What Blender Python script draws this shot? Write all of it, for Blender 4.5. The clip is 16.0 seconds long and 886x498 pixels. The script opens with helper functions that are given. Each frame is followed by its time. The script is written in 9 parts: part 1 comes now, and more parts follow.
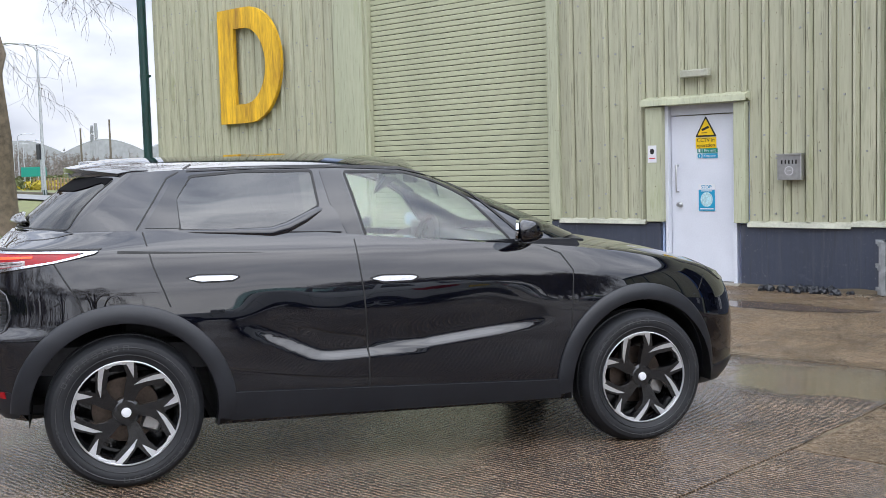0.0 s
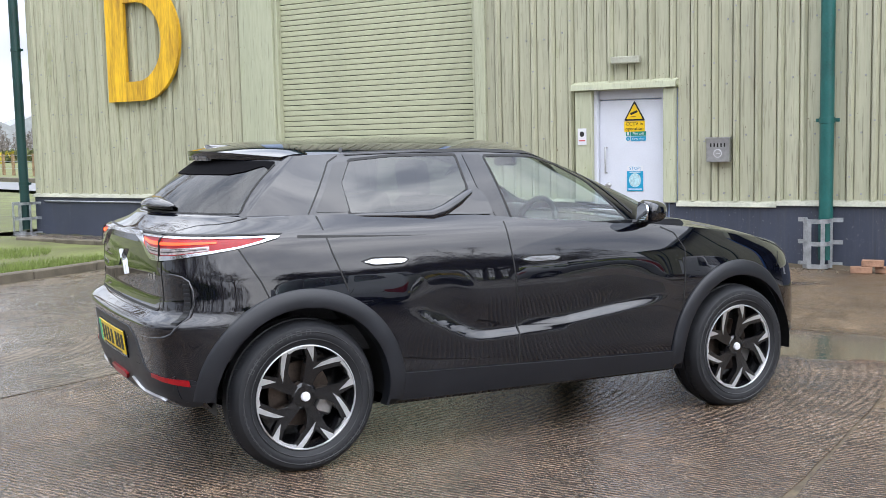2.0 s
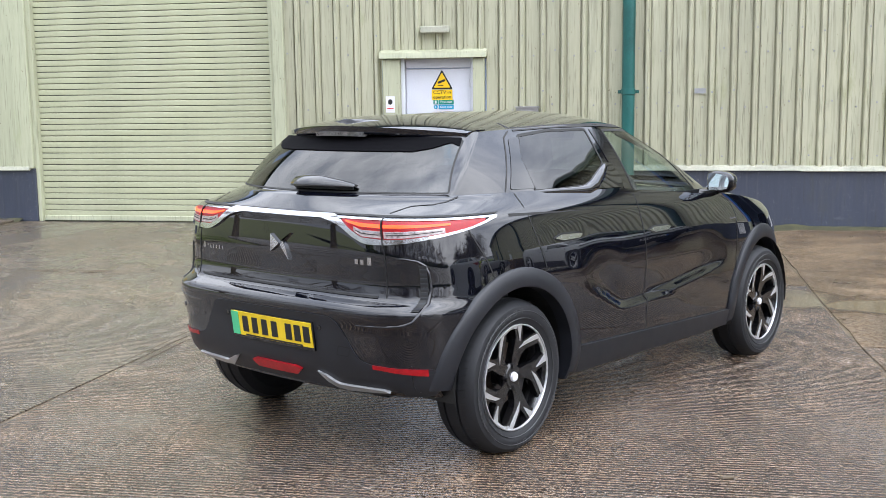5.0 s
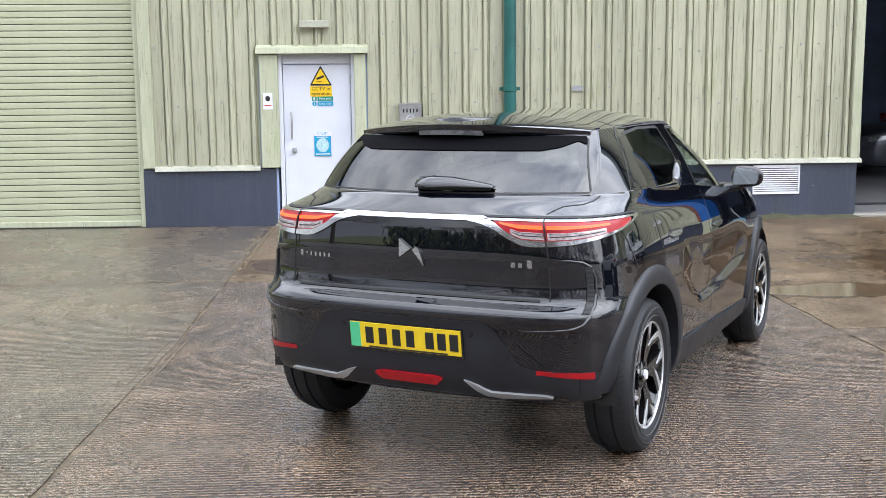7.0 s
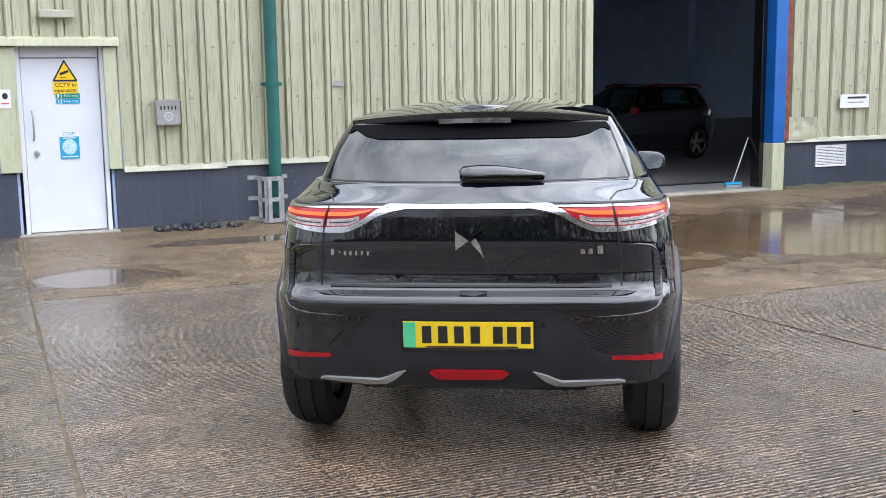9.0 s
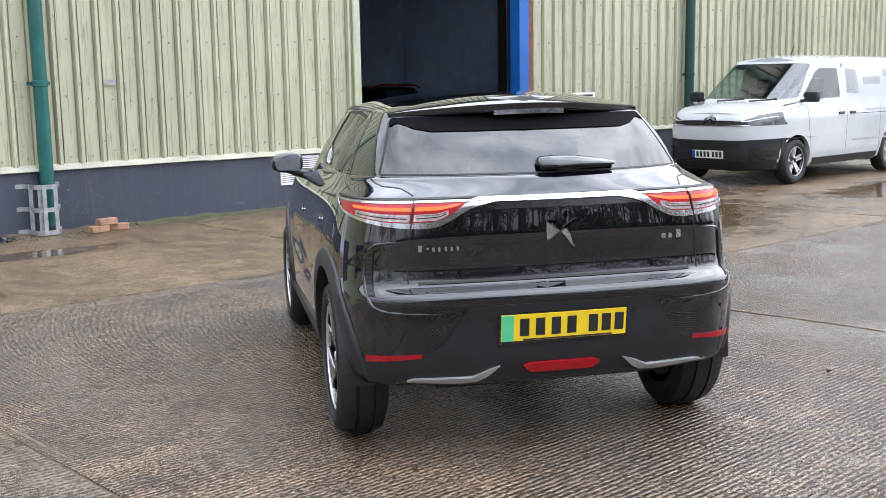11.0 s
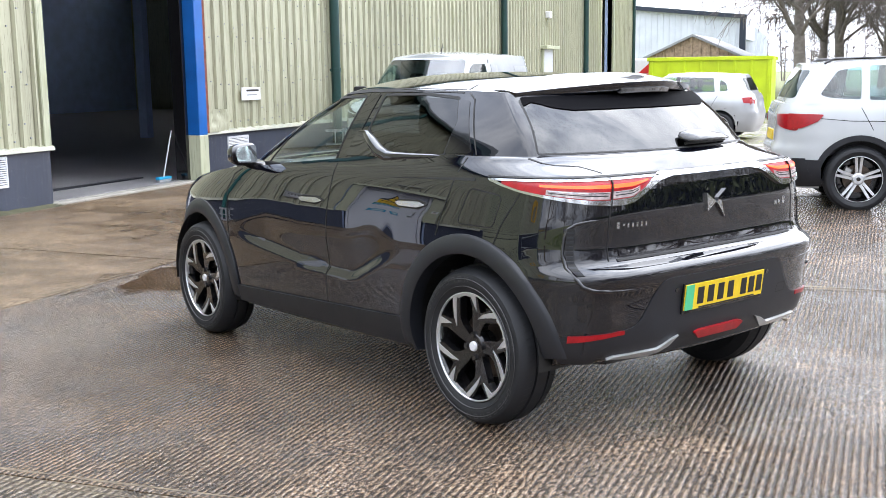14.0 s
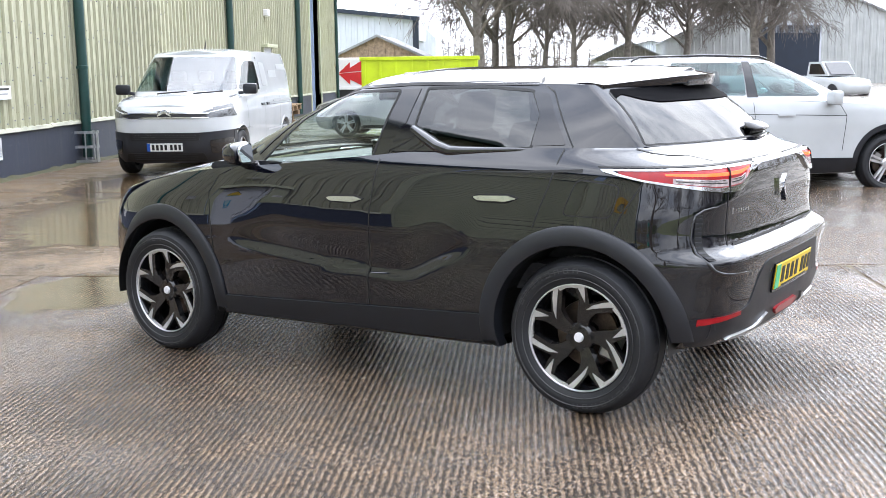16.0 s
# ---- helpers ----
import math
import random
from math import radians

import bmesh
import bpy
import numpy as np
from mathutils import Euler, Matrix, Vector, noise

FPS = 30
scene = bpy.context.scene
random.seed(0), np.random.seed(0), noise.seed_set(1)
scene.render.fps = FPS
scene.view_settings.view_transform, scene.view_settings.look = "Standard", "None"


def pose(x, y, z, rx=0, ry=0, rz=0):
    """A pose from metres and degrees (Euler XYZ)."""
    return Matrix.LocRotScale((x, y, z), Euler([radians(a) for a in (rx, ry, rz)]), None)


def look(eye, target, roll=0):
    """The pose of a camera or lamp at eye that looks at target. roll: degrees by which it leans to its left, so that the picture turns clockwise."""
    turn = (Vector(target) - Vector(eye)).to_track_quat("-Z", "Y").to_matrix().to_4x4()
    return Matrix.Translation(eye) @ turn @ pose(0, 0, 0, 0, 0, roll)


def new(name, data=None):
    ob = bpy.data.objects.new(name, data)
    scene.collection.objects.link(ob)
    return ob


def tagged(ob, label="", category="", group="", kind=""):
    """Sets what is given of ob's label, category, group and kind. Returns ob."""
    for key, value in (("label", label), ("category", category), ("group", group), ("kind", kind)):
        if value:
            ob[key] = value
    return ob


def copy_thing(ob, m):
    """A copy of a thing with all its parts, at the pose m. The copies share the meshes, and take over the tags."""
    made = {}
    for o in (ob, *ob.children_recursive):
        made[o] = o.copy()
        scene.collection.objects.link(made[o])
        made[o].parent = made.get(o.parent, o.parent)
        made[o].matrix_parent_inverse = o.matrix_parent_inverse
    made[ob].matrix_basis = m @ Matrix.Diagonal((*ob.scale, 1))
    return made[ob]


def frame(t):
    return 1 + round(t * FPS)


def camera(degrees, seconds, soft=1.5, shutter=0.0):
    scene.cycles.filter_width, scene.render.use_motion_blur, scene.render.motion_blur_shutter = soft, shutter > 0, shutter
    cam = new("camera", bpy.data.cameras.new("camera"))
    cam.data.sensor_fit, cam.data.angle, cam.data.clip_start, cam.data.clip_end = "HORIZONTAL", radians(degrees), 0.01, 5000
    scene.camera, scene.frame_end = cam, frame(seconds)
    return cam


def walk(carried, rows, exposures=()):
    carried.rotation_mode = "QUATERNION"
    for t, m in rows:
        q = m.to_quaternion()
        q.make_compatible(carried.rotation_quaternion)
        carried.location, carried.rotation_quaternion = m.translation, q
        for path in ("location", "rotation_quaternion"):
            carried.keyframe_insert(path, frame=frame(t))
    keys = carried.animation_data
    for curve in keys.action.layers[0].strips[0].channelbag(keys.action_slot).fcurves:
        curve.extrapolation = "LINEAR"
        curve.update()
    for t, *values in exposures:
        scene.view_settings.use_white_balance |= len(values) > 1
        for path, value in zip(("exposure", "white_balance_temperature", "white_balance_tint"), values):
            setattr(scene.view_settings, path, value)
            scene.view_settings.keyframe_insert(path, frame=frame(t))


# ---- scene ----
cam = camera(44.7, 16.0, soft=0.6)
PATH = [
    (0, (0.247, -0.048, 1.444), (-1.097, 1.425, 1.288), -1.6),
    (0.5, (-0.046, -0.352, 1.465), (-1.349, 1.157, 1.306), -1.4),
    (1, (-0.354, -0.672, 1.481), (-1.581, 0.9, 1.32), -1.4),
    (1.5, (-0.672, -0.931, 1.49), (-1.754, 0.743, 1.322), -1.5),
    (2, (-0.982, -1.188, 1.51), (-2.028, 0.504, 1.307), -1.3),
    (2.5, (-1.31, -1.44, 1.555), (-2.319, 0.268, 1.303), -1.6),
    (3, (-1.7, -1.615, 1.554), (-2.522, 0.189, 1.289), -1.2),
    (3.5, (-2.11, -1.787, 1.566), (-2.873, 0.042, 1.296), -1.2),
    (4, (-2.53, -1.914, 1.594), (-3.061, -0.005, 1.318), -1.2),
    (4.5, (-2.985, -1.999, 1.614), (-3.416, -0.066, 1.33), -0.8),
    (5, (-3.444, -2.099, 1.615), (-3.802, -0.152, 1.331), -0.7),
    (5.2, (-3.619, -2.134, 1.629), (-3.945, -0.181, 1.345), -0.7),
    (7.3, (-5.357, -2.023, 1.638), (-5.168, -0.054, 1.341), -0.5),
    (7.5, (-5.542, -1.982, 1.634), (-5.29, -0.021, 1.337), -0.5),
    (8, (-5.943, -1.87, 1.633), (-5.503, 0.058, 1.334), -0.6),
    (8.5, (-6.341, -1.7, 1.619), (-5.757, 0.189, 1.318), -0.4),
    (9, (-6.75, -1.508, 1.602), (-5.98, 0.312, 1.298), -0.8),
    (9.2, (-6.913, -1.44, 1.603), (-6.057, 0.341, 1.296), -0.7),
    (11.5, (-8.488, -0.165, 1.56), (-7.073, 1.215, 1.251), -1.1),
    (12, (-8.764, 0.161, 1.549), (-7.249, 1.429, 1.237), -1.1),
    (12.5, (-8.992, 0.538, 1.554), (-7.386, 1.687, 1.239), -1.1),
    (13, (-9.247, 0.917, 1.577), (-7.558, 1.94, 1.259), -1.1),
    (13.5, (-9.429, 1.309, 1.546), (-7.665, 2.195, 1.227), -0.9),
    (14, (-9.601, 1.734, 1.523), (-7.773, 2.48, 1.202), -0.8),
    (14.5, (-9.725, 2.157, 1.532), (-7.845, 2.758, 1.209), -0.7),
    (15, (-9.769, 2.628, 1.516), (-7.848, 3.081, 1.192), -0.6),
    (15.5, (-9.835, 3.091, 1.504), (-7.884, 3.393, 1.18), -0.6),
    (16, (-9.935, 3.531, 1.514), (-7.968, 3.682, 1.185), -0.7),
]
walk(cam, [(t, look(eye, target, roll)) for t, eye, target, roll in PATH], [(0, -0.7), (1.4, -0.6), (3.2, -0.2), (9, -0.2), (11.5, -0.12), (13, 0.02), (14.5, 0.16), (16, 0.18)])

# ---- world and light ----
SUN_AZ, SUN_EL = radians(112), radians(32)
world = bpy.data.worlds.new("overcast_sky")
scene.world = world
world.use_nodes = True
wn, wl = world.node_tree.nodes, world.node_tree.links
wn.clear()
w_out = wn.new("ShaderNodeOutputWorld")
w_bg = wn.new("ShaderNodeBackground")
w_sky = wn.new("ShaderNodeTexSky")
w_sky.sky_type = "NISHITA"
w_sky.sun_disc = False
w_sky.sun_elevation, w_sky.sun_rotation = SUN_EL, SUN_AZ
w_sky.dust_density, w_sky.air_density = 4.0, 1.2
w_coord = wn.new("ShaderNodeTexCoord")
w_map = wn.new("ShaderNodeMapping")
w_map.inputs["Scale"].default_value = (1.0, 1.0, 2.6)
w_noise = wn.new("ShaderNodeTexNoise")
w_noise.inputs["Scale"].default_value = 2.9
w_noise.inputs["Detail"].default_value = 7.0
w_noise.inputs["Roughness"].default_value = 0.55
w_ramp = wn.new("ShaderNodeValToRGB")
w_ramp.color_ramp.elements[0].position, w_ramp.color_ramp.elements[0].color = 0.34, (5.4, 6.0, 7.4, 1)
w_ramp.color_ramp.elements[1].position, w_ramp.color_ramp.elements[1].color = 0.62, (11.8, 12.3, 13.5, 1)
w_mix = wn.new("ShaderNodeMix")
w_mix.data_type = "RGBA"
w_mix.inputs["Factor"].default_value = 0.9
wl.new(w_coord.outputs["Generated"], w_map.inputs["Vector"])
wl.new(w_map.outputs["Vector"], w_noise.inputs["Vector"])
wl.new(w_noise.outputs["Fac"], w_ramp.inputs["Fac"])
wl.new(w_sky.outputs["Color"], w_mix.inputs["A"])
# an overcast sky is about three times as bright overhead as at the horizon
w_sep = wn.new("ShaderNodeSeparateXYZ")
wl.new(w_coord.outputs["Generated"], w_sep.inputs[0])
w_rise = wn.new("ShaderNodeMapRange")
w_rise.inputs["To Min"].default_value, w_rise.inputs["To Max"].default_value = 2.1, 6.2
wl.new(w_sep.outputs["Z"], w_rise.inputs["Value"])
w_mul = wn.new("ShaderNodeMix")
w_mul.data_type, w_mul.blend_type = "RGBA", "MULTIPLY"
w_mul.inputs["Factor"].default_value = 1.0
wl.new(w_ramp.outputs["Color"], w_mul.inputs["A"])
wl.new(w_rise.outputs["Result"], w_mul.inputs["B"])
# and the cloud glows broadly round the hidden sun
w_dot = wn.new("ShaderNodeVectorMath")
w_dot.operation = "DOT_PRODUCT"
w_dot.inputs[1].default_value = (math.sin(SUN_AZ) * math.cos(SUN_EL), math.cos(SUN_AZ) * math.cos(SUN_EL), math.sin(SUN_EL))
wl.new(w_coord.outputs["Generated"], w_dot.inputs[0])
w_near = wn.new("ShaderNodeMapRange")
w_near.interpolation_type = "SMOOTHSTEP"
w_near.inputs["From Min"].default_value, w_near.inputs["From Max"].default_value = 0.0, 1.0
w_near.inputs["To Min"].default_value, w_near.inputs["To Max"].default_value = 1.0, 1.7
wl.new(w_dot.outputs["Value"], w_near.inputs["Value"])
w_mul2 = wn.new("ShaderNodeMix")
w_mul2.data_type, w_mul2.blend_type = "RGBA", "MULTIPLY"
w_mul2.inputs["Factor"].default_value = 1.0
wl.new(w_mul.outputs["Result"], w_mul2.inputs["A"])
wl.new(w_near.outputs["Result"], w_mul2.inputs["B"])
wl.new(w_mul2.outputs["Result"], w_mix.inputs["B"])
wl.new(w_mix.outputs["Result"], w_bg.inputs["Color"])
wl.new(w_bg.outputs["Background"], w_out.inputs["Surface"])
w_bg.inputs["Strength"].default_value = 0.0715

sun = new("sun", bpy.data.lights.new("sun", "SUN"))
sun.data.energy, sun.data.angle, sun.data.color = 0.6, radians(60), (1.0, 0.97, 0.92)
sun.matrix_world = look((40 * math.sin(SUN_AZ) * math.cos(SUN_EL), 40 * math.cos(SUN_AZ) * math.cos(SUN_EL), 40 * math.sin(SUN_EL)), (0, 0, 0))
scene.view_settings.exposure = 0.0

# ---- materials ----
def mat(name, color, rough=0.6, metal=0.0, vary=0.15, scale=6.0, fine=60.0, bump=0.15, depth=0.002, coat=0.0, spec=0.5, dark=None, rough_vary=0.1, stretch=(1, 1, 1), coords="Object"):
    """Base colour that wanders at two scales, with roughness and relief to go with it."""
    m = bpy.data.materials.new(name)
    m.use_nodes = True
    nt = m.node_tree
    n, l = nt.nodes, nt.links
    b = n["Principled BSDF"]
    b.inputs["Metallic"].default_value = metal
    b.inputs["Specular IOR Level"].default_value = spec
    b.inputs["Coat Weight"].default_value = coat
    b.inputs["Coat Roughness"].default_value = 0.015
    tc = n.new("ShaderNodeTexCoord")
    mp = n.new("ShaderNodeMapping")
    mp.inputs["Scale"].default_value = stretch
    l.new(tc.outputs[coords], mp.inputs["Vector"])
    big = n.new("ShaderNodeTexNoise")
    big.inputs["Scale"].default_value, big.inputs["Detail"].default_value = scale, 5
    small = n.new("ShaderNodeTexNoise")
    small.inputs["Scale"].default_value, small.inputs["Detail"].default_value = fine, 3
    for t in (big, small):
        l.new(mp.outputs["Vector"], t.inputs["Vector"])
    dk = dark or tuple(c * (1 - 2 * vary) for c in color)
    lt = tuple(min(1, c * (1 + vary)) for c in color)
    add = n.new("ShaderNodeMath")
    add.operation = "MULTIPLY_ADD"
    add.inputs[1].default_value = 0.35
    l.new(small.outputs["Fac"], add.inputs[0])
    sc = n.new("ShaderNodeMath")
    sc.operation = "MULTIPLY"
    sc.inputs[1].default_value = 0.65
    l.new(big.outputs["Fac"], sc.inputs[0])
    l.new(sc.outputs[0], add.inputs[2])
    ramp = n.new("ShaderNodeValToRGB")
    ramp.color_ramp.elements[0].position, ramp.color_ramp.elements[0].color = 0.32, (*dk, 1)
    ramp.color_ramp.elements[1].position, ramp.color_ramp.elements[1].color = 0.66, (*lt, 1)
    l.new(add.outputs[0], ramp.inputs["Fac"])
    l.new(ramp.outputs["Color"], b.inputs["Base Color"])
    rr = n.new("ShaderNodeMapRange")
    rr.inputs["To Min"].default_value, rr.inputs["To Max"].default_value = max(0.0, rough - rough_vary), min(1, rough + rough_vary)
    l.new(big.outputs["Fac"], rr.inputs["Value"])
    l.new(rr.outputs["Result"], b.inputs["Roughness"])
    if bump:
        bp = n.new("ShaderNodeBump")
        bp.inputs["Strength"].default_value, bp.inputs["Distance"].default_value = bump, depth
        l.new(add.outputs[0], bp.inputs["Height"])
        l.new(bp.outputs["Normal"], b.inputs["Normal"])
    return m


def glass(name, tint, rough=0.0, see=0.8, front=0.09):
    """Thin car glass: clear or tinted, with a mirror-like front."""
    m = bpy.data.materials.new(name)
    m.use_nodes = True
    n, l = m.node_tree.nodes, m.node_tree.links
    n.remove(n["Principled BSDF"])
    tr, gl, mx, lw = n.new("ShaderNodeBsdfTransparent"), n.new("ShaderNodeBsdfGlossy"), n.new("ShaderNodeMixShader"), n.new("ShaderNodeLayerWeight")
    pw, fr = n.new("ShaderNodeMath"), n.new("ShaderNodeMath")
    lw.inputs["Blend"].default_value = 0.5
    pw.operation, fr.operation = "POWER", "MULTIPLY_ADD"
    pw.inputs[1].default_value = 5.0
    fr.inputs[1].default_value, fr.inputs[2].default_value = 1 - front, front
    l.new(lw.outputs["Facing"], pw.inputs[0])
    l.new(pw.outputs[0], fr.inputs[0])
    tr.inputs["Color"].default_value = (*[c * see for c in tint], 1)
    gl.inputs["Roughness"].default_value = rough
    l.new(fr.outputs[0], mx.inputs[0])
    l.new(tr.outputs[0], mx.inputs[1])
    l.new(gl.outputs[0], mx.inputs[2])
    l.new(mx.outputs[0], n["Material Output"].inputs["Surface"])
    return m


def glow(name, color, strength, base=(0.3, 0.02, 0.02)):
    m = bpy.data.materials.new(name)
    m.use_nodes = True
    b = m.node_tree.nodes["Principled BSDF"]
    b.inputs["Base Color"].default_value = (*base, 1)
    b.inputs["Emission Color"].default_value = (*color, 1)
    b.inputs["Emission Strength"].default_value = strength
    b.inputs["Roughness"].default_value = 0.15
    return m


PAINT_BLACK = mat("black_car_paint", (0.0025, 0.003, 0.006), 0.006, 0.0, 0.1, 3, 400, 0.0, coat=0.8, spec=0.5, rough_vary=0.004)
PAINT_WHITE = mat("white_car_paint", (0.47, 0.49, 0.50), 0.25, 0.0, 0.04, 3, 300, 0.0, coat=0.8, rough_vary=0.03)
PAINT_SILVER = mat("silver_car_paint", (0.42, 0.43, 0.44), 0.3, 0.55, 0.05, 3, 500, 0.0, coat=0.8, rough_vary=0.03)
PAINT_HALL = mat("silver_grey_car_paint", (0.075, 0.08, 0.10), 0.25, 0.3, 0.1, 3, 300, 0.0, coat=1.0, rough_vary=0.03)
PAINT_RED = mat("red_car_paint", (0.25, 0.012, 0.012), 0.2, 0.0, 0.1, 3, 300, 0.0, coat=1.0, rough_vary=0.03)
PLASTIC = mat("black_textured_plastic", (0.012, 0.0135, 0.018), 0.42, 0.0, 0.15, 8, 500, 0.2, 0.0005)
PLASTIC_GLOSS = mat("gloss_black_plastic", (0.006, 0.006, 0.007), 0.1, 0.0, 0.05, 8, 300, 0.0, coat=0.6, rough_vary=0.02)
RUBBER = mat("tyre_rubber", (0.010, 0.011, 0.014), 0.62, 0.0, 0.2, 14, 200, 0.25, 0.001)
BLACKOUT = mat("matt_black_panel_and_shade", (0.002, 0.002, 0.003), 0.9, 0.0, 0.1, 10, 100, 0.0, spec=0.1)
SEAL = mat("black_rubber_seal", (0.006, 0.006, 0.006), 0.55, 0.0, 0.1, 10, 100, 0.0)
CHROME = mat("bright_chrome_trim", (0.60, 0.61, 0.63), 0.14, 1.0, 0.04, 10, 200, 0.0, rough_vary=0.04)
SATIN = mat("machined_alloy", (0.70, 0.71, 0.73), 0.34, 0.8, 0.06, 20, 300, 0.05, 0.0003, rough_vary=0.05)
RIM_BLACK = mat("gloss_black_alloy", (0.006, 0.006, 0.007), 0.16, 0.0, 0.1, 10, 200, 0.0, coat=0.5)
DISC = mat("brake_disc_steel", (0.11, 0.085, 0.07), 0.42, 0.9, 0.25, 14, 90, 0.1, 0.0005)
RED_LENS = mat("red_lamp_lens", (0.33, 0.002, 0.008), 0.3, 0.0, 0.15, 30, 150, 0.0, coat=0.15, rough_vary=0.03)
CLEAR_LENS = mat("clear_lamp_lens", (0.2, 0.2, 0.205), 0.12, 0.35, 0.35, 40, 160, 0.2, 0.002, coat=0.8, rough_vary=0.03)
TAIL_LENS = mat("clear_lamp_reflector", (0.5, 0.42, 0.42), 0.3, 0.2, 0.35, 60, 200, 0.2, 0.001, coat=0.4, rough_vary=0.03)
HEADLAMP = mat("dark_headlamp_lens", (0.09, 0.095, 0.10), 0.12, 0.3, 0.5, 30, 120, 0.2, 0.002, coat=0.8, rough_vary=0.03)
MIRROR = mat("mirror_glass", (0.62, 0.66, 0.7), 0.01, 1.0, 0.02, 3, 50, 0.0, rough_vary=0.005)
LAMP_ON = glow("red_lamp_lit", (1.0, 0.11, 0.02), 2.6, (0.5, 0.02, 0.02))
GLASS_CLEAR = glass("clear_car_glass", (0.90, 0.99, 0.95), see=0.95)
GLASS_DARK = glass("privacy_car_glass", (0.75, 0.8, 0.8), see=0.13, front=0.105)
GLASS_FAR = glass("tinted_window_glass", (0.6, 0.85, 0.85), see=0.7, front=0.1)
GLASS_SCREEN = glass("raked_windscreen_glass", (0.7, 0.85, 0.85), see=0.8, front=0.15)
SEAT = mat("dark_grey_seat_fabric", (0.035, 0.035, 0.038), 0.85, 0.0, 0.25, 20, 300, 0.3, 0.001)
SEAT_LIGHT = mat("grey_trim_fabric", (0.3, 0.31, 0.31), 0.85, 0.0, 0.15, 20, 300, 0.3, 0.001)
PLATE_YELLOW = mat("yellow_plate", (0.78, 0.55, 0.02), 0.35, 0.0, 0.04, 20, 200, 0.0, rough_vary=0.03)
PLATE_WHITE = mat("white_plate", (0.7, 0.7, 0.68), 0.35, 0.0, 0.04, 20, 200, 0.0)
PLATE_GREEN = mat("green_plate_band", (0.08, 0.5, 0.24), 0.4, 0.0, 0.04, 20, 200, 0.0)
PLATE_BLUE = mat("blue_plate_band", (0.01, 0.08, 0.35), 0.4, 0.0, 0.04, 20, 200, 0.0)
INK = mat("black_print", (0.012, 0.012, 0.012), 0.5, 0.0, 0.1, 20, 200, 0.0)
def weathered_sheet(name, base, grime, algae, fleck=(0.10, 0.06, 0.03), scuff=None):
    """Painted steel sheet with vertical rain streaks, chalky patches, algae and small rust specks."""
    m = mat(name, base, 0.45, 0.0, 0.1, 1.1, 30, 0.1, 0.001, stretch=(1, 1, 0.12))
    n, l = m.node_tree.nodes, m.node_tree.links
    b = n["Principled BSDF"]
    tc = n.new("ShaderNodeTexCoord")

    def field(scale, stretch, detail=4, rough=0.6):
        mp, t = n.new("ShaderNodeMapping"), n.new("ShaderNodeTexNoise")
        mp.inputs["Scale"].default_value = stretch
        t.inputs["Scale"].default_value, t.inputs["Detail"].default_value, t.inputs["Roughness"].default_value = scale, detail, rough
        l.new(tc.outputs["Object"], mp.inputs["Vector"])
        l.new(mp.outputs["Vector"], t.inputs["Vector"])
        return t.outputs["Fac"]

    colour = b.inputs["Base Color"].links[0].from_socket
    scuffs = ((field(5, (0.5, 1, 1.3), 8, 0.75), 0.60, 0.68, scuff, 0.75), (field(90, (1, 1, 0.5), 3), 0.66, 0.70, fleck, 0.7)) if scuff else ()
    for fac, lo, hi, tone, amount in (*scuffs, (field(26, (1, 1, 0.035)), 0.52, 0.70, grime, 0.5), (field(7, (1, 1, 0.06), 6), 0.54, 0.74, grime, 0.4), (field(60, (1, 1, 0.04), 5), 0.56, 0.68, tuple(c * 0.5 for c in grime), 0.6), (field(4.2, (1, 1, 0.2), 7, 0.7), 0.56, 0.74, algae, 0.7), (field(38, (1, 1, 0.7), 2), 0.72, 0.76, fleck, 0.85)):
        r, mx = n.new("ShaderNodeMapRange"), n.new("ShaderNodeMix")
        r.interpolation_type = "SMOOTHSTEP"
        r.inputs["From Min"].default_value, r.inputs["From Max"].default_value, r.inputs["To Max"].default_value = lo, hi, amount
        mx.data_type = "RGBA"
        l.new(fac, r.inputs["Value"])
        l.new(r.outputs["Result"], mx.inputs["Factor"])
        l.new(colour, mx.inputs["A"])
        mx.inputs["B"].default_value = (*tone, 1)
        colour = mx.outputs["Result"]
    l.new(colour, b.inputs["Base Color"])
    return m


CLADDING = weathered_sheet("pale_green_steel_cladding", (0.435, 0.43, 0.308), (0.24, 0.235, 0.165), (0.25, 0.265, 0.13))
TRIM_GREEN = weathered_sheet("pale_green_steel_trim", (0.47, 0.485, 0.34), (0.35, 0.355, 0.25), (0.33, 0.355, 0.20))
FLASHING = mat("dirty_white_flashing", (0.45, 0.45, 0.36), 0.5, 0.0, 0.18, 3, 40, 0.1, 0.001)
SHUTTER = mat("pale_green_shutter_slat", (0.42, 0.43, 0.29), 0.42, 0.0, 0.07, 1.5, 30, 0.06, 0.001)
PLINTH = weathered_sheet("slate_blue_painted_render", (0.044, 0.052, 0.078), (0.075, 0.08, 0.095), (0.055, 0.06, 0.06), (0.5, 0.5, 0.48), (0.10, 0.11, 0.135))
DOOR_WHITE = mat("white_painted_steel", (0.66, 0.68, 0.74), 0.38, 0.0, 0.05, 2, 60, 0.05, 0.001)
PIPE_GREEN = mat("dark_teal_green_pvc", (0.012, 0.105, 0.095), 0.35, 0.0, 0.2, 3, 60, 0.05, 0.001)
PIPE_DARK = mat("dark_green_pvc", (0.008, 0.045, 0.04), 0.4, 0.0, 0.2, 3, 60, 0.05, 0.001)
GALV = mat("galvanised_steel", (0.46, 0.48, 0.5), 0.42, 0.75, 0.18, 14, 90, 0.1, 0.0008)
